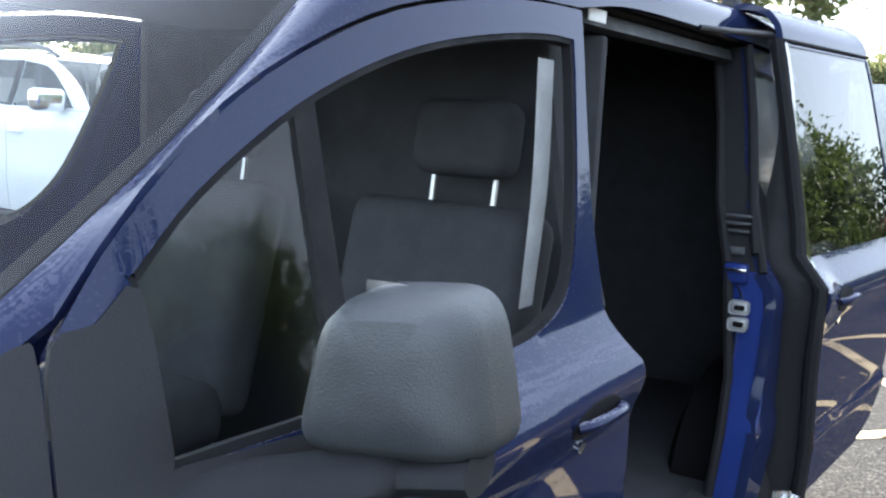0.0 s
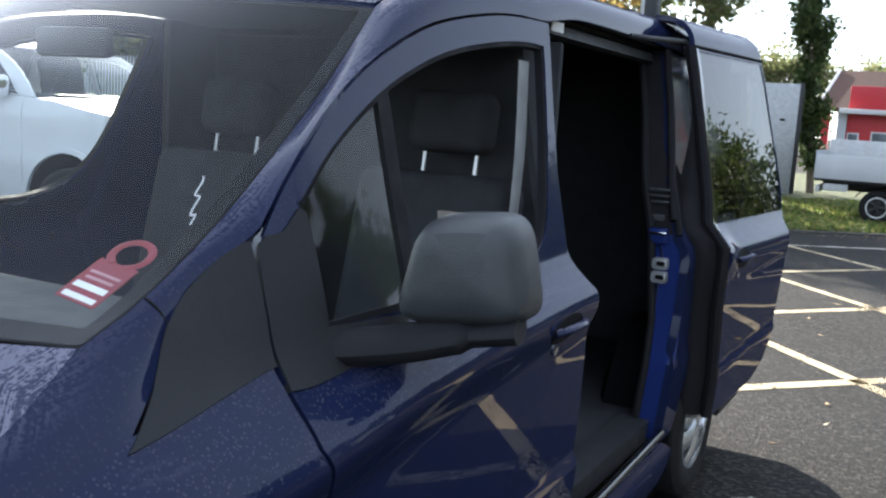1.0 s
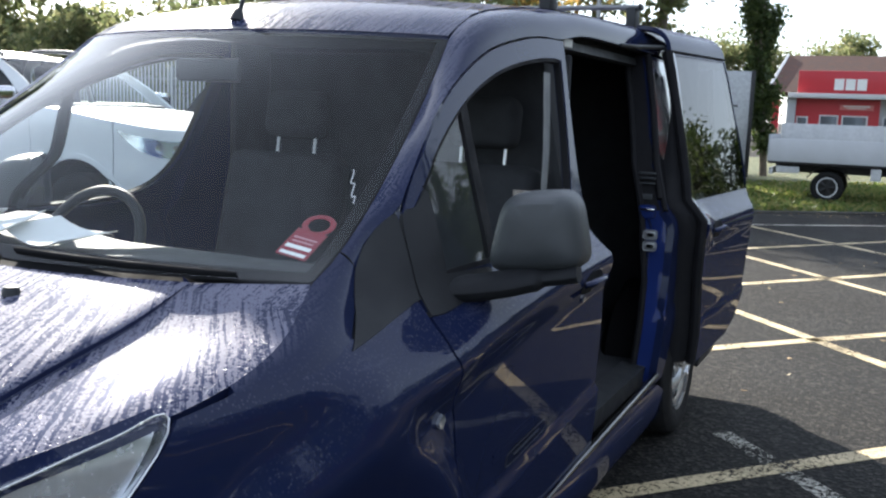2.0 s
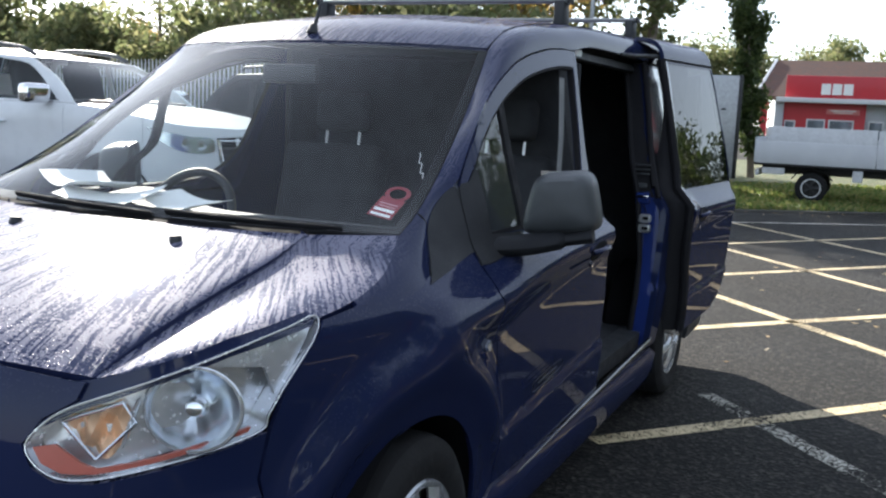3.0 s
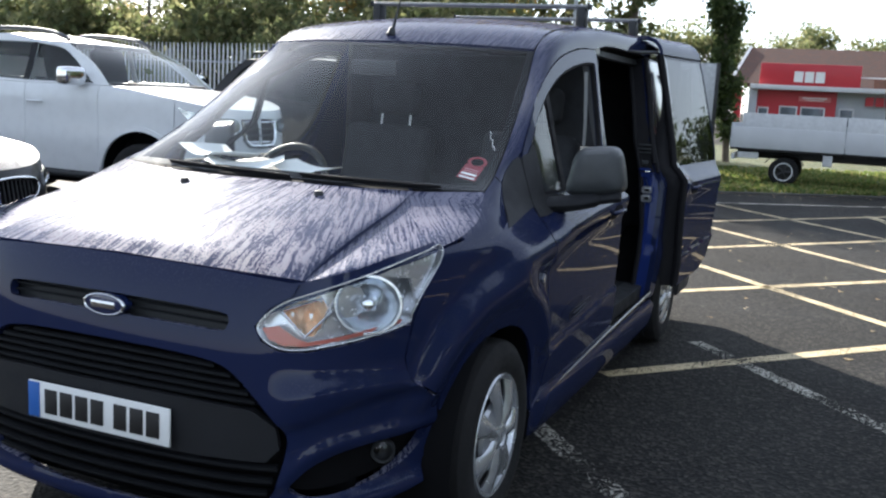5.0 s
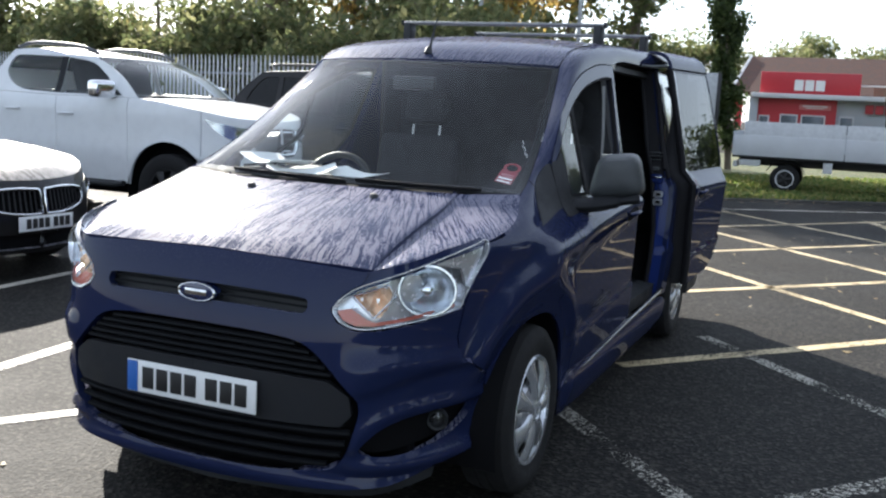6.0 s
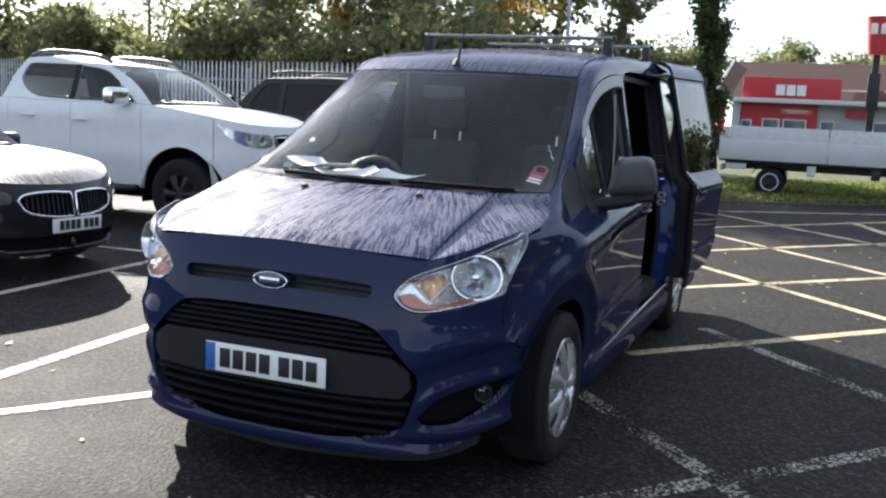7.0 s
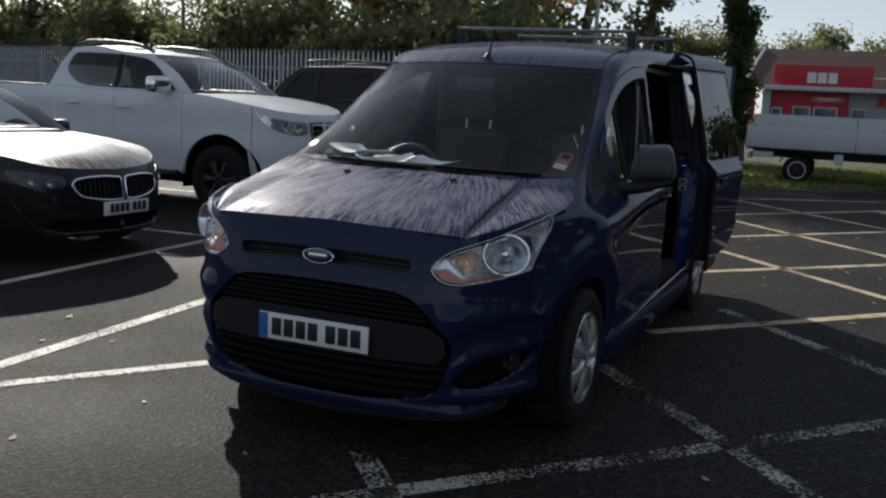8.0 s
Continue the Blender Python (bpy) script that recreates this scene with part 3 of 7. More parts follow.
BELT_CREASE = spline1([0.7, 1.05, 1.3, 1.5, 1.9, 2.5, 3.6, 5.0], [0.93, 0.925, 0.94, 0.97, 1.01, 1.035, 1.05, 1.05])


def body_lines(u, z):
    """How far the pressing lies inside the plain flank: shoulder crease, wheel arch flare, door moulding and sill step."""
    d = 0.06 * smoothstep(1.45, 0.95, u) * max(0.0, (z - 0.97) / 0.14) ** 1.3 if z > 0.97 else 0.0
    zc = float(BELT_CREASE(u))
    if z > zc:
        ridge = max(0.0, 1 - (z - zc) / 0.08)
    else:
        ridge = 1 - smoothstep(0.0, 0.13, zc - z)
    d -= (0.044 - 0.026 * smoothstep(2.5, 2.7, u)) * ridge * smoothstep(0.78, 1.0, u) * smoothstep(4.75, 4.4, u)
    if z > 0.3:
        r = math.hypot(u - 0.89, z - 0.325)
        d -= 0.042 * smoothstep(0.62, 0.50, r) * smoothstep(0.36, 0.50, r) * smoothstep(0.40, 0.62, z)
    if 1.2 < u < 3.7:
        zl = 0.50 + 0.07 * (u - 1.4)
        d -= 0.014 * smoothstep(zl + 0.014, zl - 0.006, z) * smoothstep(1.25, 1.45, u)
        d -= 0.010 * smoothstep(0.358, 0.325, z) * smoothstep(1.3, 1.42, u) * smoothstep(3.6, 3.45, u)
    return d


VAN = Shell((0.15, 1.75, 8), 0.915, 4.92, 0.12, VSIDE, VFACE, body_lines)
X = VAN.ux
FW, RW = 0.89, 3.95            # axles
uc = VAN.start                 # middle of the nose


def nose(pts):
    """Outline on the nose given as (x, z)."""
    return [(X(x), z) for x, z in pts]


# bonnet: from its front edge to the windscreen
EDGE = smooth_points([(0.632, 0.175, 0.926), (0.72, 0.300, 0.955), (0.788, 0.46, 0.990), (0.822, 0.65, 1.018), (0.818, 0.82, 1.062), (0.772, 0.98, 1.134)], 8)


def bonnet():
    mid = [Vector((0, 0.078, 0.957)), Vector((0, 0.18, 0.996)), Vector((0, 0.42, 1.052)), Vector((0, 0.65, 1.092)), Vector((0, 0.84, 1.122))]
    c2 = [Vector((0.28, 0.087, 0.949)), Vector((0.282, 0.19, 0.989)), Vector((0.284, 0.44, 1.046)), Vector((0.286, 0.68, 1.088)), Vector((0.288, 0.86, 1.120))]
    c3 = [Vector((0.55, 0.128, 0.937)), Vector((0.545, 0.24, 0.974)), Vector((0.535, 0.50, 1.034)), Vector((0.525, 0.75, 1.082)), Vector((0.515, 0.915, 1.121))]
    c4 = [Vector((0.588, 0.143, 0.932)), Vector((0.580, 0.25, 0.956)), Vector((0.570, 0.51, 1.012)), Vector((0.558, 0.76, 1.064)), Vector((0.545, 0.925, 1.120))]
    ends = even(smooth_points(c4, 8), 28), even(EDGE, 28)
    fade = [1 - smoothstep(15, 25, i) for i in range(29)]
    c5 = [a.lerp(b, 0.60) + Vector((0, 0, 0.011 * k)) for a, b, k in zip(*ends, fade)]
    c6 = [a.lerp(b, 0.85) + Vector((0, 0, 0.009 * k)) for a, b, k in zip(*ends, fade)]
    return loft([mid, c2, c3, c4, c5, c6, EDGE], 28, depth=0.02, sub=6)


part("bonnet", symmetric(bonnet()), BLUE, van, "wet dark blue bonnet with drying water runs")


def wing_top(u):
    """Height of the wing's upper edge."""
    return float(np.interp(u, [p.y for p in EDGE], [p.z for p in EDGE])) - 0.006


ARCH = arc2(FW, 0.325, 0.375, 172, -2, 26)
DOOR_FRONT = [(1.40, 0.36), (1.395, 0.62), (1.35, 0.80), (1.275, 0.96), (1.272, 1.04), (1.282, 1.14), (1.305, 1.235)]
LAMP_OUT = [(0.492, 0.806), (0.515, 0.772), (0.56, 0.752), (0.62, 0.752), (0.69, 0.766), (0.79, 0.797), (0.800, 0.83), (0.812, 0.885), (0.838, 1.004), (0.815, 0.997), (0.775, 0.973), (0.70, 0.931), (0.585, 0.884), (0.525, 0.848)]
lamp_loop = smooth2(nose(LAMP_OUT), 5)

# front wing
wing = [(0.535, 0.50), (0.53, 0.56), (0.47, 0.575), (X(0.80), 0.63), (X(0.795), 0.70), (X(0.803), 0.80), (X(0.8145), 0.885), (X(0.841), 1.0)]
wing += [(0.64, wing_top(0.64)), (0.66, wing_top(0.66)), (0.70, 1.010), (0.82, 1.009), (0.91, 1.019), (0.985, 1.038), (1.07, 1.042), (1.262, 1.067)]
wing += [(1.263, 1.04), (1.266, 0.96), (1.342, 0.80), (1.387, 0.62), (1.392, 0.36), (1.275, 0.30)]
wing += [p for p in ARCH[::-1] if p[0] > 0.55 and p[1] > 0.34]
lip = lambda u, z: 0.010 * math.exp(-((math.hypot(u - FW, z - 0.325) - 0.385) / 0.035) ** 2)
both("front_wing", VAN.sheet(wing, 0.018, bulge=lip), BLUE, van)

# bumper: painted skin from the bonnet down, with the openings in it
GRILLE = [(0, 0.716), (0, 0.716), (0.20, 0.713), (0.35, 0.702), (0.42, 0.68), (0.48, 0.63), (0.55, 0.555), (0.578, 0.52), (0.585, 0.48), (0.568, 0.40), (0.545, 0.33), (0.50, 0.282), (0.42, 0.262), (0.22, 0.245), (0, 0.242), (0, 0.242)]
SLOT = [(0, 0.845), (0, 0.845), (0.20, 0.842), (0.37, 0.834), (0.402, 0.822), (0.40, 0.796), (0.37, 0.784), (0.20, 0.789), (0, 0.790), (0, 0.790)]
FOG = [(0.59, 0.345), (0.615, 0.390), (0.66, 0.430), (0.72, 0.455), (0.785, 0.461), (0.825, 0.458), (0.826, 0.42), (0.80, 0.360), (0.74, 0.334), (0.66, 0.326)]
top = [(X(x), 0.952 - 0.075 * x * x) for x in np.linspace(0, 0.60, 12)] + [(X(0.625), 0.918), (X(0.585), 0.893)]
half_skin = [(uc, 0.185)] + [(X(x), 0.185 + 0.09 * x ** 2) for x in (0.2, 0.4, 0.55, 0.68)] + [(X(0.78), 0.262), (0.47, 0.29), (0.515, 0.42), (0.525, 0.492), (0.522, 0.553), (0.465, 0.567), (X(0.7975), 0.629)]
half_skin += [(X(0.7925), 0.70)] + nose([(0.799, 0.793), (0.69, 0.757), (0.62, 0.743), (0.555, 0.743), (0.505, 0.766), (0.482, 0.806), (0.52, 0.856), (0.585, 0.893)]) + top[::-1][2:]


RIM = smooth_points([Vector((x, 0, z)) for x, z in ((0.56, 0.36), (0.61, 0.425), (0.67, 0.468), (0.74, 0.482), (0.80, 0.480), (0.83, 0.478))], 4)


def skin_bulge(u, z):
    """Pressed shape of the bumper: a double crease at the corner, a rim over the fog lamp, a lower lip."""
    x = VAN.at(u, z).x
    corner = smoothstep(0.50, 0.60, x) * smoothstep(0.50, 0.40, u)
    crease = 0.604 + 0.026 * math.exp(-((x - 0.70) / 0.09) ** 2)
    second = crease - 0.058 * smoothstep(0.83, 0.60, x)
    if z > crease:
        fold = 0.020 * smoothstep(0.72, crease, z) ** 2
    else:
        fold = 0.020 - 0.007 * min(1.0, (crease - z) / max(0.01, crease - second)) - 0.016 * smoothstep(second, second - 0.030, z)
    near = min(math.hypot(x - p.x, z - p.z) for p in RIM)
    rim = 0.013 * math.exp(-(near / 0.021) ** 2)
    ridge = 0.02 * math.exp(-((z - 0.290) / 0.028) ** 2) * smoothstep(0.45, 0.65, x)
    return fold * corner + rim + ridge + 0.03 * smoothstep(0.26, 0.21, z)


skin = VAN.sheet(half_skin, 0.015, holes=[smooth2(nose([(max(x, 0.0005), z) for x, z in GRILLE]), 3), smooth2(nose([(max(x, 0.0005), z) for x, z in SLOT]), 3), smooth2(nose(FOG), 4)], bulge=skin_bulge, depth=0.03)
bmesh.ops.delete(skin, geom=[f for f in skin.faces if f.calc_center_median().x < (0.010 if 0.243 < f.calc_center_median().z < 0.714 or 0.791 < f.calc_center_median().z < 0.844 else 0.0008)], context="FACES")
part("front_bumper", symmetric(skin), BLUE, van, "dark blue painted front bumper")


def backing(loop, inset, name, mat, step=0.05):
    bm = VAN.sheet(nose([(max(x, 0.0005), z) for x, z in loop]), step, out=-inset, depth=0.0)
    part(name, symmetric(bm), mat, van)


wide = lambda loop, k: [(x * k if x > 0 else 0, z + (0.012 if z > 0.6 else -0.035)) for x, z in loop]
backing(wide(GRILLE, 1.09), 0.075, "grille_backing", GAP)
backing([(0, 0.86), (0.42, 0.848), (0.42, 0.772), (0, 0.775)], 0.045, "slot_backing", TRIM)


def bar(x0, x1, z0, z1, h, t, out, n=18):
    """A slat across the nose."""
    bm = bmesh.new()
    rows = []
    for i in range(n + 1):
        s = i / n
        x, z = x0 + (x1 - x0) * s, z0 + (z1 - z0) * s * s
        sec = []
        for dz, dy in ((-h / 2, 0.0), (-h / 4, t / 2), (h / 4, t / 2), (h / 2, 0.0), (h / 4, -t / 2), (-h / 4, -t / 2)):
            sec.append(bm.verts.new(VAN.at(X(max(0.0, x)), z + dz, out + dy)))
        rows.append(sec)
    for a, b in zip(rows, rows[1:]):
        for k in range(6):
            bm.faces.new((a[k], a[(k + 1) % 6], b[(k + 1) % 6], b[k]))
    bmesh.ops.recalc_face_normals(bm, faces=bm.faces)
    return symmetric(bm)


for z, xe in ((0.692, 0.37), (0.670, 0.42), (0.648, 0.45), (0.626, 0.475), (0.604, 0.495)):
    part("grille_slat", bar(0, xe, z, z - 0.008, 0.014, 0.03, -0.022), GRILLE_BLACK, van)
for z, xe in ((0.405, 0.56), (0.365, 0.545), (0.325, 0.53), (0.285, 0.48)):
    part("grille_slat", bar(0, xe, z, z + 0.004, 0.018, 0.035, -0.024), GRILLE_BLACK, van)
panel_loop = [(0.0005, 0.588), (0.30, 0.585), (0.49, 0.575), (0.555, 0.53), (0.565, 0.47), (0.53, 0.43), (0.30, 0.425), (0.0005, 0.425)]
part("plate_panel", symmetric(VAN.sheet(nose(panel_loop), 0.04, out=-0.004, depth=0.03)), PANEL_BLACK, van, "grained black plastic bumper centre")
for z, dz in ((0.828, 0.008), (0.808, 0.007)):
    part("grille_slat", bar(0.0, 0.395, z, z - 0.008, dz, 0.012, -0.02), GRILLE_BLACK, van)
number_plate(van, (0.0, -0.010, 0.499), 0)

# oval badge in the upper slot
badge = part("badge", lathe([(0.0, 0.010), (0.06, 0.009), (0.072, 0.007), (0.073, 0.0), (0.073, -0.03)], 40), BADGE_BLUE, van, "oval dark blue badge with a bright rim")
badge.matrix_basis = pose(0, 0.022, 0.812, 0, 0, -90) @ Matrix.Diagonal((1, 1, 0.42, 1))
bm = bmesh.new()
tube([(0.004, 0.070 * math.cos(a), 0.070 * math.sin(a)) for a in np.linspace(0, 2 * math.pi, 41)], 0.0055, 8, bm, False)
part("badge_rim", bm, CHROME, badge)
part("badge_mark", box((0.004, 0.085, 0.05), (0.010, 0, 0), 0.001), CHROME, badge)

# headlamps
def lamp_shapes():
    lens = VAN.sheet(lamp_loop, 0.02, out=0.002, depth=0.012)
    inner = smooth2(nose([(x, z) for x, z in LAMP_OUT]), 5)
    bowl = VAN.sheet(inner, 0.025, out=-0.055, depth=0.0)
    return lens, bowl


for side in (1, -1):
    fl = (lambda b: b) if side > 0 else mirrored
    lens, bowl = lamp_shapes()
    lamp = part("headlamp", fl(bowl), LAMP_SILVER, van, "clear headlamp with an amber strip below")
    wall = VAN.sheet(lamp_loop, 0.025, out=-0.004, depth=0.052)
    bmesh.ops.delete(wall, geom=[f for f in wall.faces if len(f.verts) == 3], context="FACES")
    part("lamp_wall", fl(wall), LAMP_SILVER, lamp)
    ln = part("lens", fl(lens), LENS, lamp)
    ln.visible_shadow = False
    n = Vector((0.5, -1.0, 0.12)).normalized()
    frame3 = n.to_track_quat("X", "Z").to_matrix().to_4x4()
    c = VAN.at(X(0.742), 0.866, -0.012)
    r = 0.080
    frame3 = frame3 @ Matrix.Diagonal((1, 1.14, 1, 1))
    bm = lathe([(r, 0.010), (r * 0.97, 0.004), (r * 0.86, -0.014), (r * 0.62, -0.032), (r * 0.34, -0.042), (r * 0.26, -0.044), (r * 0.25, -0.02), (r * 0.12, -0.012), (0.0, -0.012)], 40)
    for v in bm.verts:
        v.co.x += 0.0016 * math.cos(v.co.y * 170) * (0.3 < math.hypot(v.co.y, v.co.z) / r < 0.9)
    bm.transform(Matrix.Translation(c) @ frame3)
    main = part("main_reflector", fl(bm), BOWL, lamp)
    bm = bmesh.new()
    tube([(0.010, r * math.cos(q), r * math.sin(q)) for q in np.linspace(0, 2 * math.pi, 41)], 0.0042, 6, bm, False)
    bm.transform(Matrix.Translation(c) @ frame3)
    part("reflector_ring", fl(bm), BOWL, lamp)
    bm = lathe([(0.0, 0.010), (0.014, 0.006), (0.016, -0.012), (0.012, -0.03)], 16)
    bm.transform(Matrix.Translation(c) @ frame3)
    part("bulb_shield", fl(bm), CHROME, main)
    cone = [(0.556, 0.845), (0.60, 0.866), (0.660, 0.884), (0.676, 0.848), (0.658, 0.797), (0.618, 0.784)]
    part("indicator_reflector", fl(VAN.sheet(smooth2(nose(cone), 4), 0.012, out=-0.040, depth=0.0, bulge=lambda u, z: 0.02 * math.sin(90 * u) * math.sin(70 * z))), BULB, lamp, "amber-tinted indicator reflector")
    part("indicator_frame", fl(tube([VAN.at(X(x), z, -0.022) for x, z in [(0.55, 0.847), (0.662, 0.886), (0.680, 0.848), (0.620, 0.780), (0.55, 0.847)]], 0.0045, 6)), CHROME, lamp)
    for k in range(3):
        x0 = 0.672 + 0.006 * k
        part("lamp_rib", fl(tube([VAN.at(X(x0 - 0.012), 0.80 + 0.02 * k, -0.03), VAN.at(X(x0), 0.85 + 0.02 * k, -0.02)], 0.004, 6)), LAMP_SILVER, lamp)
    part("lens_rim", fl(tube([VAN.at(u, z, 0.001) for u, z in lamp_loop] + [VAN.at(*lamp_loop[0], 0.001)], 0.0018, 6, caps=False)), LAMP_SILVER, lamp)
    amber = nose([(0.505, 0.803), (0.525, 0.775), (0.565, 0.760), (0.62, 0.760), (0.69, 0.773), (0.785, 0.803), (0.787, 0.812), (0.69, 0.783), (0.625, 0.771), (0.60, 0.780), (0.55, 0.812)])
    part("amber_strip", fl(VAN.sheet(amber, 0.02, out=-0.002, depth=0.008)), AMBER, lamp)
    top_strip = nose([(0.745, 0.948), (0.80, 0.925), (0.808, 0.86), (0.835, 0.998), (0.812, 0.991), (0.775, 0.968)])
    part("side_reflector", fl(VAN.sheet(top_strip, 0.02, out=-0.014, depth=0.01)), LAMP_SILVER, lamp)
    # fog lamp in its pocket
    pocket = VAN.sheet(smooth2(nose([(x + (0.01 if x > 0.7 else -0.01), z) for x, z in FOG]), 4), 0.03, out=-0.05, depth=0.0)
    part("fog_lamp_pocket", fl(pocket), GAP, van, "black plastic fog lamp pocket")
    c = VAN.at(X(0.785), 0.405, -0.03)
    n = Vector((0.45, -1, 0)).normalized()
    turn = Matrix.Translation(c) @ n.to_track_quat("X", "Z").to_matrix().to_4x4()
    bm = lathe([(0.036, -0.02), (0.036, 0.004), (0.033, 0.009), (0.028, 0.006), (0.028, -0.01)], 28)
    bm.transform(turn)
    fog = part("fog_lamp", fl(bm), TRIM, van, "small round fog lamp in a black ring")
    bm = lathe([(0.028, -0.002), (0.024, -0.012), (0.014, -0.020), (0.006, -0.022), (0.006, -0.004), (0.0, -0.002)], 28)
    bm.transform(turn)
    part("bowl", fl(bm), DARK_STEEL, fog)
    bm = lathe([(0.028, 0.003), (0.020, 0.007), (0.0, 0.010)], 28)
    bm.transform(turn)
    part("lens", fl(bm), LENS, fog).visible_shadow = False

# painted ledge behind the upper edge of each lamp
LEDGE = [(0.49, 0.825), (0.585, 0.870), (0.70, 0.917), (0.775, 0.958), (0.835, 0.990), (0.835, 1.018), (0.775, 0.992), (0.70, 0.955), (0.64, 0.935), (0.57, 0.922), (0.49, 0.885)]
both("lamp_ledge", VAN.sheet(nose(LEDGE), 0.03, out=-0.012, depth=0.0), BLUE, van)

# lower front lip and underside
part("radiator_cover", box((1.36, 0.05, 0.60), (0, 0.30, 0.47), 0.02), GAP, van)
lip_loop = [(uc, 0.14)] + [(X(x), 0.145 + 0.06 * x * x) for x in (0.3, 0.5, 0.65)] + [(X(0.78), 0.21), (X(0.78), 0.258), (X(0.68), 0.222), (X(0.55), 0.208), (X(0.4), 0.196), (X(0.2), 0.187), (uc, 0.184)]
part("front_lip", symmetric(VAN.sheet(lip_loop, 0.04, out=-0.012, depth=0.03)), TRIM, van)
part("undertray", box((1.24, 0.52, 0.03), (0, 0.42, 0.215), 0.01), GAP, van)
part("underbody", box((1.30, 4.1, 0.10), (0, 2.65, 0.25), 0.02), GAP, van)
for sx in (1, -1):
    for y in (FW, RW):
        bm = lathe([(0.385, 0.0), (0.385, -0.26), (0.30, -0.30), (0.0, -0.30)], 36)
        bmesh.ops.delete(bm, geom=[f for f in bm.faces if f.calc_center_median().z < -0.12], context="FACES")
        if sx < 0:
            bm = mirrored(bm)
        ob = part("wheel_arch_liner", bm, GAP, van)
        ob.matrix_basis = pose(sx * 0.895, y, 0.325)
        wheel(van, pose(sx * 0.81, y, 0.325, 0, 0, 0 if sx > 0 else 180), spokes=7)

# front door, with its window opening
W_EDGE = [(0.774, 0.985, 1.137), (0.762, 1.10, 1.180), (0.733, 1.29, 1.277), (0.692, 1.54, 1.437), (0.655, 1.74, 1.580), (0.634, 1.845, 1.660), (0.620, 2.02, 1.733), (0.608, 2.32, 1.785), (0.602, 2.8, 1.830), (0.602, 3.6, 1.862), (0.604, 4.3, 1.875), (0.606, 4.83, 1.855)]


def glass_side(z):
    """Half the width of the windscreen at a height."""
    return float(np.interp(z, [p[2] for p in W_EDGE[:6]], [p[0] for p in W_EDGE[:6]]))


def far_side(bm):
    """The other side's pillar and door lean in a little more."""
    for v in bm.verts:
        x, y, z = v.co
        k = smoothstep(1.13, 1.3, z) * smoothstep(1.75, 1.55, z) * smoothstep(2.6, 1.8, y)
        w = glass_side(z)
        v.co.x -= 0.13 * k * smoothstep(w, w + 0.05, x)
    return mirrored(bm)


D_TOP = [(1.305, 1.235), (1.40, 1.35), (1.53, 1.452), (1.70, 1.542), (1.95, 1.632), (2.25, 1.687), (2.45, 1.705), (2.62, 1.71)]
D_REAR = [(2.62, 1.71), (2.575, 1.55), (2.51, 1.32), (2.478, 1.14), (2.485, 1.0), (2.50, 0.7), (2.50, 0.36)]
door_loop = DOOR_FRONT + [(p[0], p[1]) for p in smooth_points([(*p, 0) for p in D_TOP], 4)][1:] + D_REAR[1:]
WIN = [(1.405, 1.10), (1.405, 1.10), (1.395, 1.285), (1.40, 1.30), (1.50, 1.380), (1.69, 1.482), (1.90, 1.558), (2.10, 1.604), (2.35, 1.638), (2.53, 1.645), (2.55, 1.62), (2.49, 1.43), (2.42, 1.27), (2.34, 1.17), (2.22, 1.12), (2.05, 1.105), (1.75, 1.098)]
win_loop = smooth2(WIN, 4)


def grown(loop, d):
    cx, cy = sum(p[0] for p in loop) / len(loop), sum(p[1] for p in loop) / len(loop)
    out = []
    n = len(loop)
    for i, p in enumerate(loop):
        a, b = loop[i - 1], loop[(i + 1) % n]
        tx, ty = b[0] - a[0], b[1] - a[1]
        k = math.hypot(tx, ty) or 1
        nx, ny = ty / k, -tx / k
        if nx * (p[0] - cx) + ny * (p[1] - cy) < 0:
            nx, ny = -nx, -ny
        out.append((p[0] + nx * d, p[1] + ny * d))
    return out


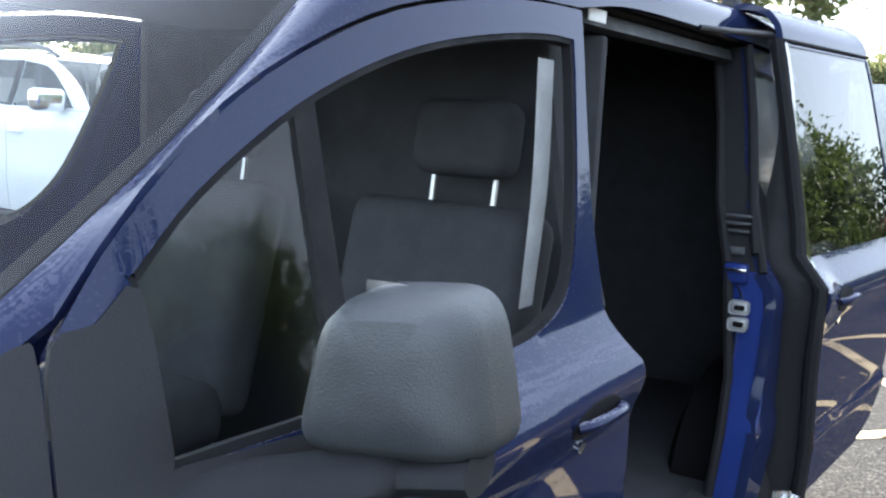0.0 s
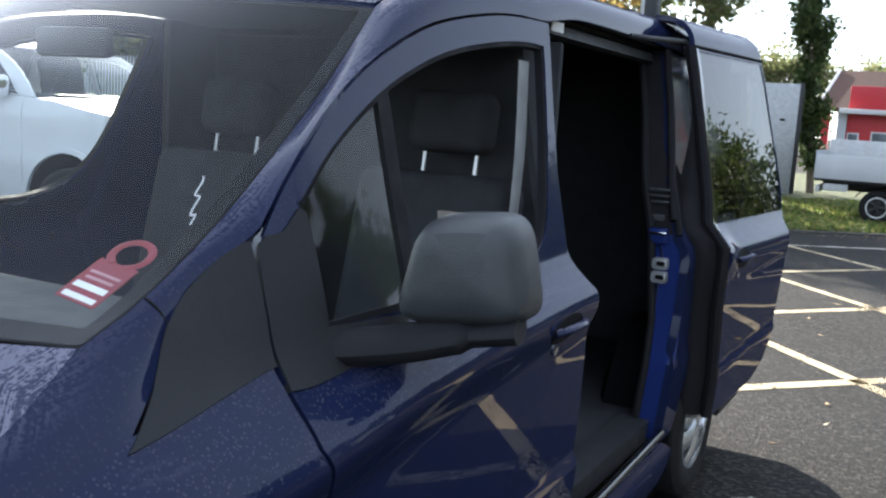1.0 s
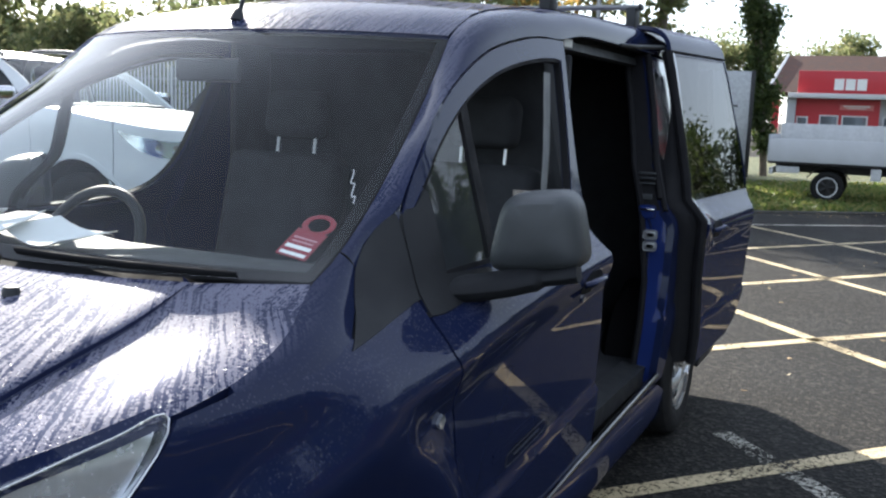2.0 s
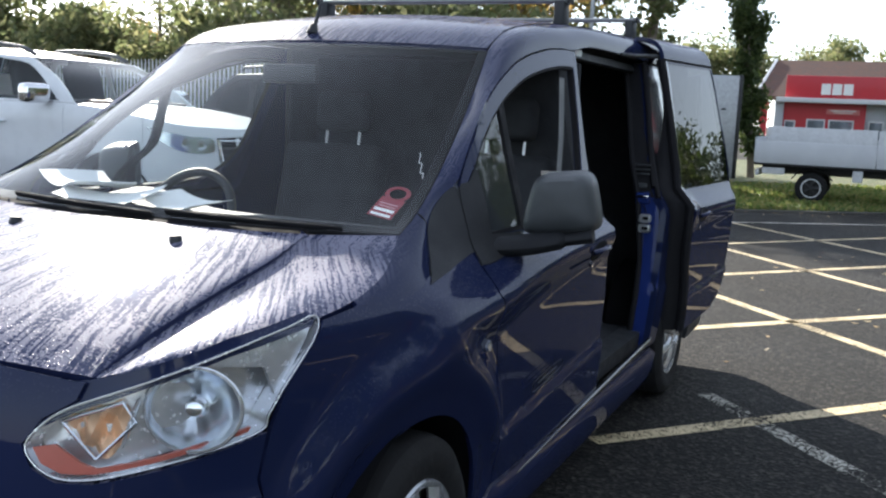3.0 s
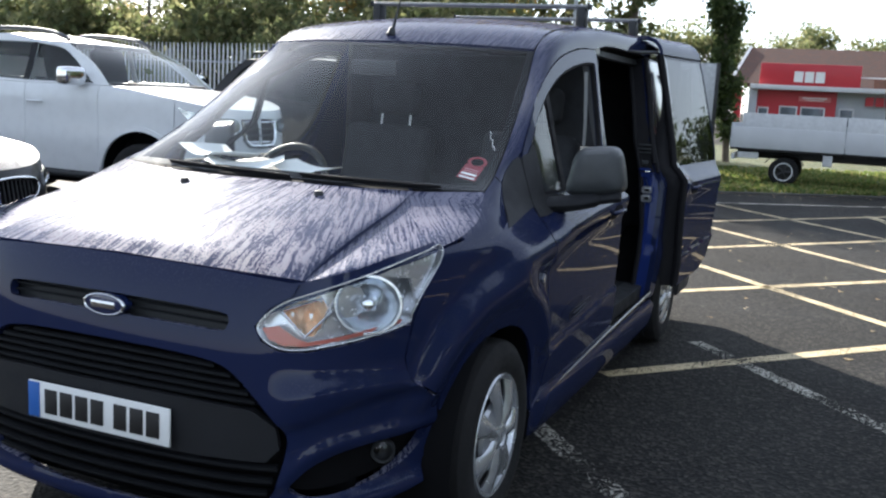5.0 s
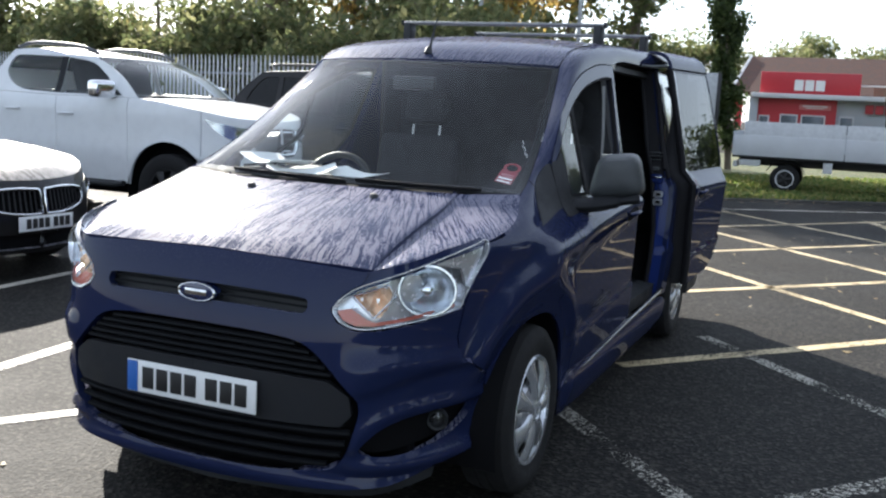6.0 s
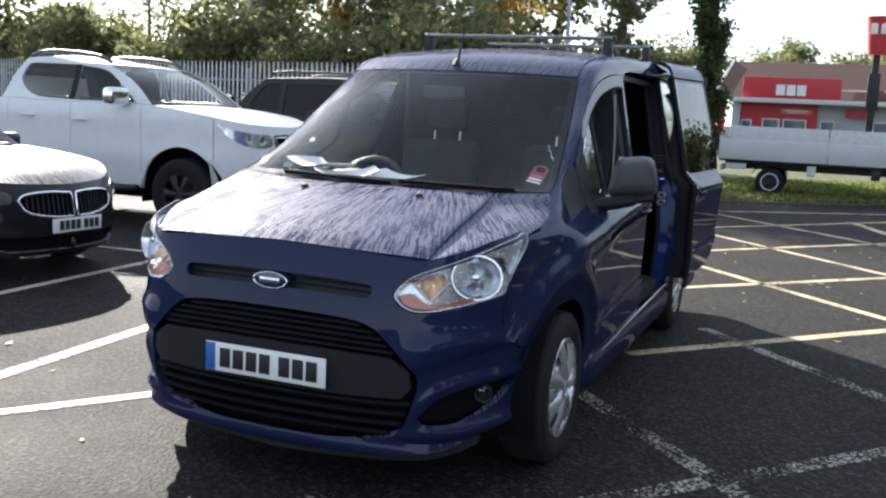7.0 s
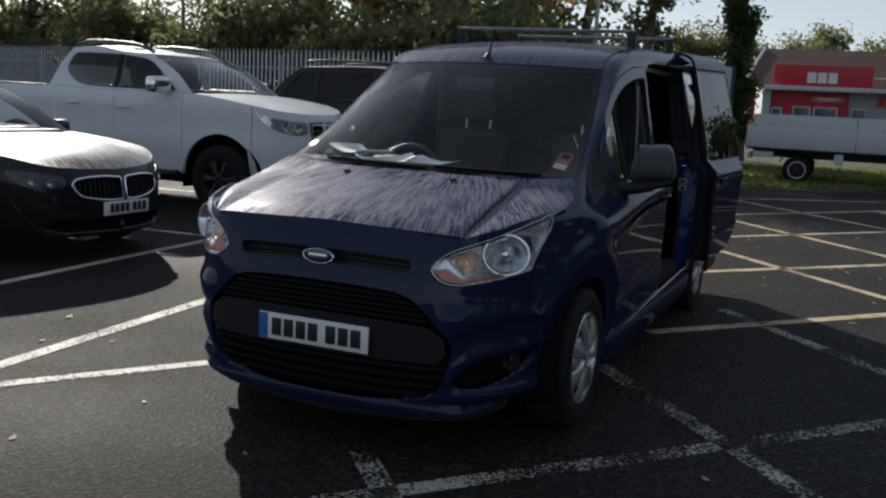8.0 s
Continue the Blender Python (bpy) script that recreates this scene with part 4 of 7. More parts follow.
for side in (1, -1):
    fl = (lambda b: b) if side > 0 else far_side
    door = part("front_door", fl(VAN.sheet(door_loop, 0.018, holes=[win_loop], depth=0.03)), BLUE, van, "dark blue front door, window lowered")
    seal_loop = grown(win_loop, 0.004)
    part("window_seal", fl(VAN.sheet(seal_loop, 0.03, holes=[grown(win_loop, -0.011)], out=-0.004, depth=0.02)), SEAL, door)
    quarter_light = [p for p in win_loop if p[0] < 1.70]
    pane = part("window_pane", fl(VAN.sheet(quarter_light if side > 0 else win_loop, 0.06, out=-0.014, depth=0.0)), SIDE_GLASS, door)
    pane.visible_shadow = False
    post = VAN.sheet([(1.675, 1.09), (1.72, 1.09), (1.735, 1.51), (1.69, 1.49)], 0.04, out=-0.008, depth=0.012)
    part("window_divider", fl(post), SEAL, door)
    # black triangle at the foot of the pillar
    tri_loop = smooth2([(0.965, 1.024), (0.965, 1.024), (1.07, 1.038), (1.255, 1.068), (1.268, 1.075), (1.280, 1.15), (1.290, 1.228), (1.278, 1.242), (1.188, 1.197), (1.113, 1.142), (1.050, 1.075)], 3)
    part("wing_corner_panel", fl(VAN.sheet(tri_loop, 0.025, out=0.004, depth=0.01)), CORNER, van, "grained dark grey plastic triangle on the wing")
    corner = smooth2([(1.305, 1.240), (1.283, 1.145), (1.273, 1.05), (1.277, 1.036), (1.36, 1.036), (1.50, 1.05), (1.62, 1.07), (1.63, 1.092), (1.42, 1.105), (1.405, 1.12), (1.402, 1.285), (1.350, 1.256)], 3)
    part("corner_panel", fl(VAN.sheet(corner, 0.03, out=0.005, depth=0.012)), CORNER, door, "grained dark grey plastic corner panel")
    # pull handle
    hp = [VAN.at(2.20, 0.968, 0.002), VAN.at(2.225, 0.974, 0.020), VAN.at(2.29, 0.978, 0.026), VAN.at(2.355, 0.974, 0.020), VAN.at(2.38, 0.968, 0.002)]
    part("handle", fl(tube(smooth_points(hp, 4), 0.011, 10, flat=0.9)), BLUE, door)
    part("handle_cup", fl(VAN.sheet(smooth2([(2.19, 0.97), (2.23, 1.0), (2.33, 1.0), (2.38, 0.97), (2.33, 0.935), (2.23, 0.935)], 4), 0.02, out=0.002, depth=0.006)), SEAL, door)
    part("key_lock", fl(VAN.sheet(smooth2([(2.245, 0.915), (2.26, 0.925), (2.275, 0.915), (2.26, 0.902)], 3), 0.01, out=0.006, depth=0.008)), CHROME, door)

# wing badge lamp
for side in (1, -1):
    fl = (lambda b: b) if side > 0 else mirrored
    part("side_repeater", fl(VAN.sheet(smooth2([(1.25, 0.81), (1.268, 0.826), (1.286, 0.81), (1.268, 0.794)], 4), 0.01, out=0.008, depth=0.01)), ALLOY, van)

# sill and rear part of the flank
SILL = [(1.275, 0.17), (1.275, 0.292), (1.395, 0.352), (2.50, 0.352), (3.45, 0.352), (3.56, 0.30), (3.57, 0.17)]
both("sill", VAN.sheet(SILL, 0.02, out=0.004, depth=0.03), BLUE, van, "dark blue sill whose edge catches the sky")
for m in (lambda b: b, mirrored):
    # added glossy tube that shapes the bright sky line on the sill's wet edge
    edge = [VAN.at(u, z, 0.004) for u, z in ((1.34, 0.318), (1.735, 0.338), (2.4, 0.362), (3.0, 0.386), (3.40, 0.404))]
    line = smooth_points(edge, 5)
    part("sill_glint", m(tube(line, [0.004 + 0.010 * smoothstep(1.9, 2.7, p.y) for p in line], 10)), GLOSS_BLACK, van, "glossy strip added for the sky glint along the sill, wider at the doorway")
    plate = smooth2([(1.68, 0.578), (1.90, 0.594), (1.955, 0.606), (1.95, 0.624), (1.90, 0.628), (1.68, 0.612), (1.665, 0.594)], 4)
    emblem = part("door_emblem", m(tube([VAN.at(u, z, 0.018) for u, z in plate] + [VAN.at(*plate[0], 0.018)], 0.0016, 6, caps=False)), DARK_STEEL, van, "outlined badge on the door moulding")
    part("grey_bar", m(tube([VAN.at(1.71, 0.597, 0.017), VAN.at(1.90, 0.611, 0.017)], 0.0025, 6)), DARK_STEEL, emblem)
RARCH = arc2(RW, 0.325, 0.365, -3, 183, 24)
J_REAR = [(3.86, 1.745), (3.77, 1.52), (3.62, 1.27), (3.535, 1.08), (3.50, 0.78), (3.45, 0.62), (3.43, 0.44), (3.43, 0.36)]   # rear edge of the side opening
quarter = J_REAR + [(3.57, 0.36)] + [p for p in RARCH[::-1] if p[1] > 0.36] + [(4.34, 0.36), (4.70, 0.36), (VAN.end - 0.83, 0.36), (VAN.end - 0.83, 1.725)]
both("rear_quarter", VAN.sheet(quarter, 0.05, depth=0.03), BLUE, van)
closed = [(u + 0.012, z) for u, z in D_REAR[::-1]] + [(u - 0.012, z) for u, z in J_REAR]
part("closed_side_panel", mirrored(VAN.sheet(closed, 0.05, depth=0.03)), BLUE, van)
rear = [(VAN.end - 0.825, 0.30), (VAN.end - 0.825, 1.725), (VAN.end, 1.725), (VAN.end, 0.30)]
part("rear_door", symmetric(VAN.sheet(rear, 0.08, depth=0.03)), BLUE, van)
rear_low = [(4.36, 0.34), (4.36, 0.22), (VAN.end, 0.22), (VAN.end, 0.40), (VAN.end - 0.83, 0.40), (VAN.end - 0.84, 0.34)]
part("rear_bumper", symmetric(VAN.sheet(rear_low, 0.06, out=0.03, depth=0.05)), TRIM, van)

# pillar and roof rail: one pressing from the bonnet's corner over the doors to the tail


def rail_outer(k):
    if k < 8:
        u, z = D_TOP[k]
        return VAN.at(u - 0.005, z + 0.006)
    u = (2.9, 3.4, 4.0, 4.80)[k - 8]
    return VAN.at(u, (1.750, 1.758, 1.758, 1.752)[k - 8])


def grid_sheet(rows, sub=3, depth=0.0):
    """A sheet through rows of paired points."""
    cols = [smooth_points([r[i] for r in rows], sub) for i in range(len(rows[0]))]
    bm = bmesh.new()
    grid = [[bm.verts.new(p) for p in c] for c in cols]
    for a, b in zip(grid, grid[1:]):
        for k in range(len(a) - 1):
            if (a[k].co - a[k + 1].co).length > 1e-5 or (b[k].co - b[k + 1].co).length > 1e-5:
                bm.faces.new((a[k], b[k], b[k + 1], a[k + 1]))
    bmesh.ops.remove_doubles(bm, verts=bm.verts, dist=1e-5)
    bmesh.ops.recalc_face_normals(bm, faces=bm.faces)
    outwards(bm, (0, 2.4, 0.8))
    if depth:
        rim_in(bm, depth)
    return bm


ROOT_IN = [p for p in EDGE if p.y >= 0.66][:-1] + [Vector(W_EDGE[0])]
ROOT_OUT = [VAN.at(0.66, wing_top(0.66)), VAN.at(0.70, 1.009), VAN.at(0.82, 1.008), VAN.at(0.91, 1.018), VAN.at(0.985, 1.038)]


def pillar():
    outer = smooth_points([VAN.at(0.985, 1.038), VAN.at(1.055, 1.078), VAN.at(1.117, 1.142), VAN.at(1.192, 1.196), VAN.at(1.297, 1.246)] + [rail_outer(k) for k in range(1, 12)], 8)
    inner = even(ROOT_IN, 14) + even(smooth_points(W_EDGE, 8), 48)[1:]
    outer = even(smooth_points(ROOT_OUT, 8), 14) + even(outer, 48)[1:]
    mids = []
    for f, push in ((0.3, 0.8), (0.65, 0.85)):
        row = []
        for a, b in zip(inner, outer):
            n = Vector((0.75, -0.25 if a.y < 1.9 else 0, 0.65)).normalized()
            wide = smoothstep(0.0, 0.12, (a - b).length)
            row.append(a.lerp(b, f) + n * push * wide * (0.008 + 0.020 * smoothstep(1.6, 2.1, a.y)))
        mids.append(row)
    return grid_sheet([inner, mids[0], mids[1], outer], 3, 0.018)


rail = pillar()
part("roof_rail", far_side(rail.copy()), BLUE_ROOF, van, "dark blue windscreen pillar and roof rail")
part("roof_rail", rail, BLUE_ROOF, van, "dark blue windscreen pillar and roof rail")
for m in (lambda b: b, mirrored):
    a, b = Vector((0.762, 1.10, 1.180)), VAN.at(1.118, 1.143)
    seam = [a.lerp(b, f) + Vector((0.75, -0.25, 0.65)) * 0.026 * f * (1 - f) for f in (0, 0.25, 0.5, 0.75, 1)]
    part("pillar_seam", m(tube(smooth_points(seam, 4), 0.0022, 6)), SEAL, van)


def roof():
    rows = []
    prof = spline1([1.70, 1.76, 1.9, 2.2, 2.6, 3.2, 4.0, 4.5, 4.85], [1.672, 1.706, 1.756, 1.810, 1.850, 1.882, 1.905, 1.905, 1.885])
    for k in range(7):
        f = k / 6
        row = []
        for s in range(16):
            e = even(smooth_points(W_EDGE[5:], 8), 15)[s]
            y0 = 1.70 + (4.85 - 1.70) * (s / 15) ** 1.25
            y = y0 + (e.y - y0) * f ** 2
            zc = float(prof(y0))
            z = zc + (e.z + 0.004 - zc) * f ** 2.4
            row.append(Vector((max(0, e.x - 0.006) * f, y, z)))
        rows.append(row)
    return loft(rows, 30, depth=0.012, sub=2)


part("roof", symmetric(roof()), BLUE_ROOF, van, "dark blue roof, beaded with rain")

# windscreen: clear glass with a dark painted rim
def screen_point(f, s):
    """f from the middle (0) to the pillar (1), s from bottom to top."""
    edge = even(smooth_points(W_EDGE[:6], 8), 20)
    k = min(19, int(s * 20))
    e = edge[k].lerp(edge[k + 1], s * 20 - k)
    c = Vector((0, 0.875, 1.130)).lerp(Vector((0, 1.695, 1.666)), s) + Vector((0, -0.018, 0.022)) * math.sin(math.pi * s)
    k = f ** 2.2
    return Vector(((e.x - 0.006) * f, c.y + (e.y - c.y) * k, c.z + (e.z - c.z) * k))


def screen(f0, f1, s0, s1, nf=10):
    return loft([[screen_point(f, s) for s in np.linspace(s0, s1, 11)] for f in np.linspace(f0, f1, nf)], 40, sub=3)


ws = part("windscreen", symmetric(screen(0, 1, 0.0, 1.0)), CLEAR, van, "wet curved windscreen with a dark rim")
ws.visible_shadow = False


def screen_rim():
    bm = bmesh.new()
    for f0, f1, s0, s1 in ((0.0, 1.0, 0.0, 0.045), (0.96, 1.0, 0.0, 1.0), (0.0, 1.0, 0.985, 1.0)):
        join(bm, screen(f0, f1, s0, s1, 6))
    for v in bm.verts:
        v.co += Vector((0, 0.006, -0.006))
    return symmetric(bm)


part("screen_rim", screen_rim(), SEAL, ws)
part("scuttle", symmetric(loft([[(0, 0.82, 1.106), (0, 0.90, 1.134)], [(0.3, 0.84, 1.106), (0.3, 0.92, 1.134)], [(0.58, 0.92, 1.106), (0.58, 0.985, 1.134)], [(0.76, 0.965, 1.112), (0.765, 1.0, 1.134)]], 6)), GAP, van)
for x0, x1 in ((-0.52, 0.06), (0.10, 0.62)):
    wp = []
    for i in range(9):
        x = x0 + (x1 - x0) * i / 8
        p = screen_point(abs(x) / 0.74, 0.012 + 0.014 * (1 - i / 8))
        wp.append(Vector((x, p.y - 0.006, p.z + 0.003)))
    wiper = part("wiper", tube(wp, [0.0045] * 8 + [0.003], 8, flat=1.2), SEAL, van)
    part("wiper_blade", tube([p + Vector((0, 0.006, -0.006)) for p in wp], 0.005, 6), SEAL, wiper)
for x in (-0.285, 0.27):
    bm = lathe([(0.0, 0.022), (0.014, 0.017), (0.019, 0.0), (0.022, -0.01)], 16)
    ob = part("washer_jet", bm, TRIM, van)
    ob.matrix_basis = pose(x, 0.733, 1.094, 0, -90, 0)
aer = part("aerial", tube([(0, 1.76, 1.70), (0.002, 1.765, 1.725), (0.005, 1.77, 1.735)], [0.022, 0.014, 0.007], 12), TRIM, van, "short black roof aerial")
part("aerial_rod", tube([(0.005, 1.77, 1.733), (0.012, 1.82, 1.87)], [0.0075, 0.003], 8), TRIM, aer)

# roof bars
for y, z in ((2.90, 1.945), (4.10, 1.985)):
    rack = part("roof_bar", box((1.24, 0.055, 0.021), (-0.06, y, z), 0.009, 3), BAR_STEEL, van, "aluminium roof bar on black feet")
    for sx in (1, -1):
        bm = box((0.05, 0.085, 0.13), (sx * 0.59 - 0.06, y, z - 0.065), 0.012, 2)
        part("bar_foot", bm, TRIM, rack)
        part("bar_end", box((0.012, 0.066, 0.03), (sx * 0.628 - 0.06, y, z), 0.004), TRIM, rack)

# mirrors
def mirror_head():
    rows = []
    for s, w, z0, z1, y in ((0.0, 0.0, 0, 0, -0.062), (0.10, 0.72, 0.03, 0.166, -0.055), (0.3, 0.9, 0.012, 0.178, -0.038), (0.6, 0.98, 0.002, 0.188, 0.0), (1.0, 1.0, 0.0, 0.192, 0.062)):
        rows.append((w, z0, z1, y))
    bm = bmesh.new()
    rings = []
    for w, z0, z1, y in rows[1:]:
        ring = []
        hw, cz, hh = 0.128 * w, (z0 + z1) / 2, (z1 - z0) / 2
        for k in range(36):
            a = 2 * math.pi * k / 36
            c, s = math.cos(a), math.sin(a)
            x = hw * math.copysign(abs(c) ** 0.42, c)
            z = hh * math.copysign(abs(s) ** 0.42, s)
            x *= 1.0 - 0.31 * (z / max(1e-6, hh) * 0.5 + 0.5)
            ring.append(bm.verts.new((x, y, cz + z + 0.10 * x)))
        rings.append(ring)
    for a, b in zip(rings, rings[1:]):
        for k in range(36):
            bm.faces.new((a[k], a[(k + 1) % 36], b[(k + 1) % 36], b[k]))
    tip = bm.verts.new((0, rows[0][3], 0.105))
    mid = [bm.verts.new(v.co.lerp(Vector((0, -0.062, 0.105)), 0.45) + Vector((0, -0.003, 0))) for v in rings[0]]
    for k in range(36):
        bm.faces.new((rings[0][(k + 1) % 36], rings[0][k], mid[k], mid[(k + 1) % 36]))
        bm.faces.new((mid[(k + 1) % 36], mid[k], tip))
    back = [bm.verts.new(v.co * 0.93 + Vector((0, 0.0, 0.008))) for v in rings[-1]]
    deep = [bm.verts.new(v.co + Vector((0, -0.02, 0))) for v in back]
    for k in range(36):
        bm.faces.new((rings[-1][k], rings[-1][(k + 1) % 36], back[(k + 1) % 36], back[k]))
        bm.faces.new((back[k], back[(k + 1) % 36], deep[(k + 1) % 36], deep[k]))
    bm.faces.new(deep)
    bmesh.ops.recalc_face_normals(bm, faces=bm.faces)
    return bm


MIRROR_AT = (0.998, 1.60, 1.096)
for side in (1, -1):
    fl = (lambda b: b) if side > 0 else mirrored
    bm = mirror_head()
    place = pose(*MIRROR_AT, 0, 0, 8) if side > 0 else pose(0.925, 1.80, 1.078, 0, 0, 62)
    bm.transform(place)
    mir = part("door_mirror", fl(bm), TRIM_GREY, van, "grained dark grey plastic door mirror")
    arm = tube(smooth_points([(0.835, 1.43, 1.058), (0.865, 1.50, 1.056), (0.88, 1.60, 1.060), (0.90, 1.70, 1.072), (0.92, 1.78, 1.082)], 5), [0.05] * 21, 12, flat=0.55) if side < 0 else tube(smooth_points([(0.775, 1.40, 1.062), (0.850, 1.45, 1.062), (0.925, 1.53, 1.068), (1.00, 1.585, 1.086), (1.10, 1.605, 1.106)], 5), [0.062] * 6 + [0.060] * 10 + [0.045] * 5, 14, flat=0.52)
    part("mirror_arm", fl(arm), PANEL_BLACK, mir)
    g = box((0.155, 0.004, 0.165), (0, 0.048, 0.106), 0.0)
    g.transform(place)
    part("mirror_glass", fl(g), CHROME, mir)

# cargo bay seen through the open side
part("bulkhead", box((1.30, 0.03, 1.26), (0, 2.84, 1.05), 0.01), CLOTH, van, "dark panel behind the seats")
part("cargo_floor", box((1.60, 2.20, 0.03), (0, 3.62, 0.40), 0.005), CLOTH, van)
part("cargo_side", box((0.03, 2.1, 1.38), (-0.66, 3.65, 1.10), 0.005), CLOTH, van)
part("cargo_end", box((1.5, 0.03, 1.38), (0, 4.66, 1.10), 0.005), CLOTH, van)
part("roof_lining", box((1.26, 1.98, 0.02), (0, 3.70, 1.785), 0.005), CLOTH, van)
part("step_plate", VAN.sheet([(2.53, 0.352), (2.53, 0.43), (3.42, 0.43), (3.42, 0.352)], 0.05, out=-0.05, depth=0.1), TRIM, van)


def edge_strip(pts, out0, out1):
    """A face that runs inwards from the flank along a line."""
    a = [VAN.at(u, z, out0) for u, z in pts]
    b = [VAN.at(u, z, out1) for u, z in pts]
    return loft([a, b], 24, sub=3)


JL = J_REAR[::-1]
jamb = VAN.sheet([(u - 0.004, z) for u, z in JL] + [(u + 0.10, z) for u, z in J_REAR], 0.04, out=-0.10, depth=0.0)
part("door_jamb", jamb, TRIM, van, "dark door jamb behind the sliding door")
LOW = [p for p in JL if p[1] < 1.12]
part("rear_jamb", edge_strip([(u + 0.004, z) for u, z in LOW], -0.004, -0.11), BLUE_DRY, van, "glossy blue door jamb with a steel striker")
part("upper_jamb", edge_strip([(u + 0.004, z) for u, z in JL if z >= 1.04], -0.004, -0.11), SEAL, van)
part("inner_jamb", VAN.sheet([(u - 0.006, z) for u, z in LOW] + [(u + 0.09, z) for u, z in LOW[::-1]], 0.04, out=-0.096, depth=0.0), BLUE_DRY, van)
part("seal_strip", tube([VAN.at(u - 0.012, z, -0.10) for u, z in JL] + [VAN.at(3.8, 1.752, -0.08), VAN.at(2.75, 1.752, -0.08)], 0.014, 8), SEAL, van)
part("opening_seal", tube([VAN.at(u, z, -0.002) for u, z in JL if z > 0.95], 0.013, 8), SEAL, van)
part("pillar_trim", VAN.sheet([(3.560, 1.11), (3.645, 1.29), (3.79, 1.53), (3.872, 1.73), (4.55, 1.73), (4.55, 1.11)], 0.05, out=0.003, depth=0.006), GLOSS_BLACK, van, "glossy black side panel behind the sliding door")
strike = part("striker", box((0.058, 0.010, 0.042), (0.824, 3.492, 0.980), 0.012, 3), GREY_STEEL, van, "pale steel door striker with two slots")
part("striker_plate", box((0.058, 0.010, 0.042), (0.824, 3.492, 0.932), 0.012, 3), GREY_STEEL, strike)
for z in (0.980, 0.932):
    part("striker_slot", box((0.030, 0.008, 0.016), (0.826, 3.486, z), 0.005), GAP, strike)
catch = part("door_catch", box((0.070, 0.014, 0.060), (0.800, 3.515, 1.075), 0.012, 3), BLUE_DRY, van, "blue catch plate on the jamb")
part("catch_bar", box((0.060, 0.010, 0.010), (0.802, 3.503, 1.085), 0.003), CHROME, catch)
for k in range(3):
    part("vent_slat", box((0.075, 0.014, 0.008), (0.775, 3.575, 1.19 + 0.022 * k), 0.003), TRIM_GREY, van)
part("jamb_label", box((0.045, 0.004, 0.022), (0.785, 3.550, 1.135), 0.001), TRIM_GREY, van)
part("upper_track", tube([VAN.at(u, 1.765, -0.02) for u in np.linspace(2.72, 3.80, 8)], 0.014, 8), DARK_STEEL, van)
part("opening_header", VAN.sheet([(2.66, 1.70), (3.84, 1.70), (3.84, 1.732), (2.66, 1.732)], 0.05, out=-0.06, depth=0.03), TRIM, van)
part("header_label", box((0.004, 0.09, 0.028), (0.66, 2.76, 1.716), 0.001), PAPER, van)

# open sliding door
SHIFT = 1.17
sd_loop = [(u + SHIFT, z) for u, z in [(2.55, 0.40), (2.54, 0.55), (2.518, 0.8), (2.485, 1.04), (2.51, 1.12), (2.56, 1.22), (2.628, 1.5), (2.672, 1.762), (3.61, 1.782), (3.61, 1.35), (3.565, 1.19), (3.43, 1.02), (3.365, 0.82), (3.33, 0.64), (3.20, 0.50), (3.05, 0.44)]]
sd_win = smooth2([(u + SHIFT, z) for u, z in [(2.548, 1.118), (2.548, 1.118), (2.585, 1.24), (2.650, 1.51), (2.694, 1.748), (2.694, 1.748), (3.595, 1.768), (3.595, 1.768), (3.592, 1.35), (3.545, 1.19), (3.515, 1.125), (3.515, 1.125)]], 4)


def slid(u, z, out=0.0):
    """The flank's form, carried back along the rail and out."""
    p = VAN.at(u - SHIFT, z, out)
    return Vector((p.x + 0.095 + 0.085 * (u - 3.65), p.y + SHIFT, p.z))


mk = lambda loop, step=0.04, holes=(), depth=0.03, out=0.0: panel(loop, lambda u, z: slid(u, z, out), step, holes, depth, (0, 3.8, 0.9))
sdoor = part("sliding_door", mk(sd_loop, 0.02, holes=[sd_win]), BLUE, van, "open dark blue sliding door with a dark window")
cap_u = [3.844, 3.86, 4.0, 4.3, 4.6, 4.74, 4.778]
cap = [[slid(u, 1.766 + 0.02 * (u - 3.85)) + Vector((-dx, -dx * 0.9 if u > 4.70 else 0, dz)) for u in cap_u] for dx, dz in ((0.0, 0.004), (0.012, 0.045), (0.045, 0.085), (0.10, 0.108), (0.16, 0.112))]
part("window_pane", mk(grown(sd_win, 0.008), 0.06, out=-0.004, depth=0.004), PRIVACY, sdoor, "black privacy glass")
part("shoulder_cap", loft(cap, 20, centre=(0, 4.3, 1.2), depth=0.02, sub=3), BLUE, sdoor, "rain-beaded blue upper edge of the door")
front_strip = [(u + SHIFT, z) for u, z in [(2.503, 1.09), (2.562, 1.22), (2.630, 1.5), (2.674, 1.757), (2.700, 1.757), (2.656, 1.5), (2.590, 1.22), (2.545, 1.09)]]
part("window_frame", mk(front_strip, 0.04, out=0.003, depth=0.006), GLOSS_BLACK, sdoor)
part("gutter_line", tube([slid(u, 1.764 + 0.02 * (u - 3.85), 0.003) for u in cap_u], 0.006, 6), SEAL, sdoor)
low_part = [p for p in grown(sd_loop, -0.012) if p[1] < 1.16]
part("inner_trim", mk(low_part, 0.06, out=-0.105, depth=0.0), CLOTH, sdoor)
rim_pts = sd_loop[:8]
a = [slid(u + 0.006, z, -0.028) for u, z in rim_pts]
b = [slid(u - 0.03 + 0.03 * smoothstep(1.1, 1.4, z), z, -0.155 + 0.110 * smoothstep(1.10, 1.42, z)) for u, z in rim_pts]
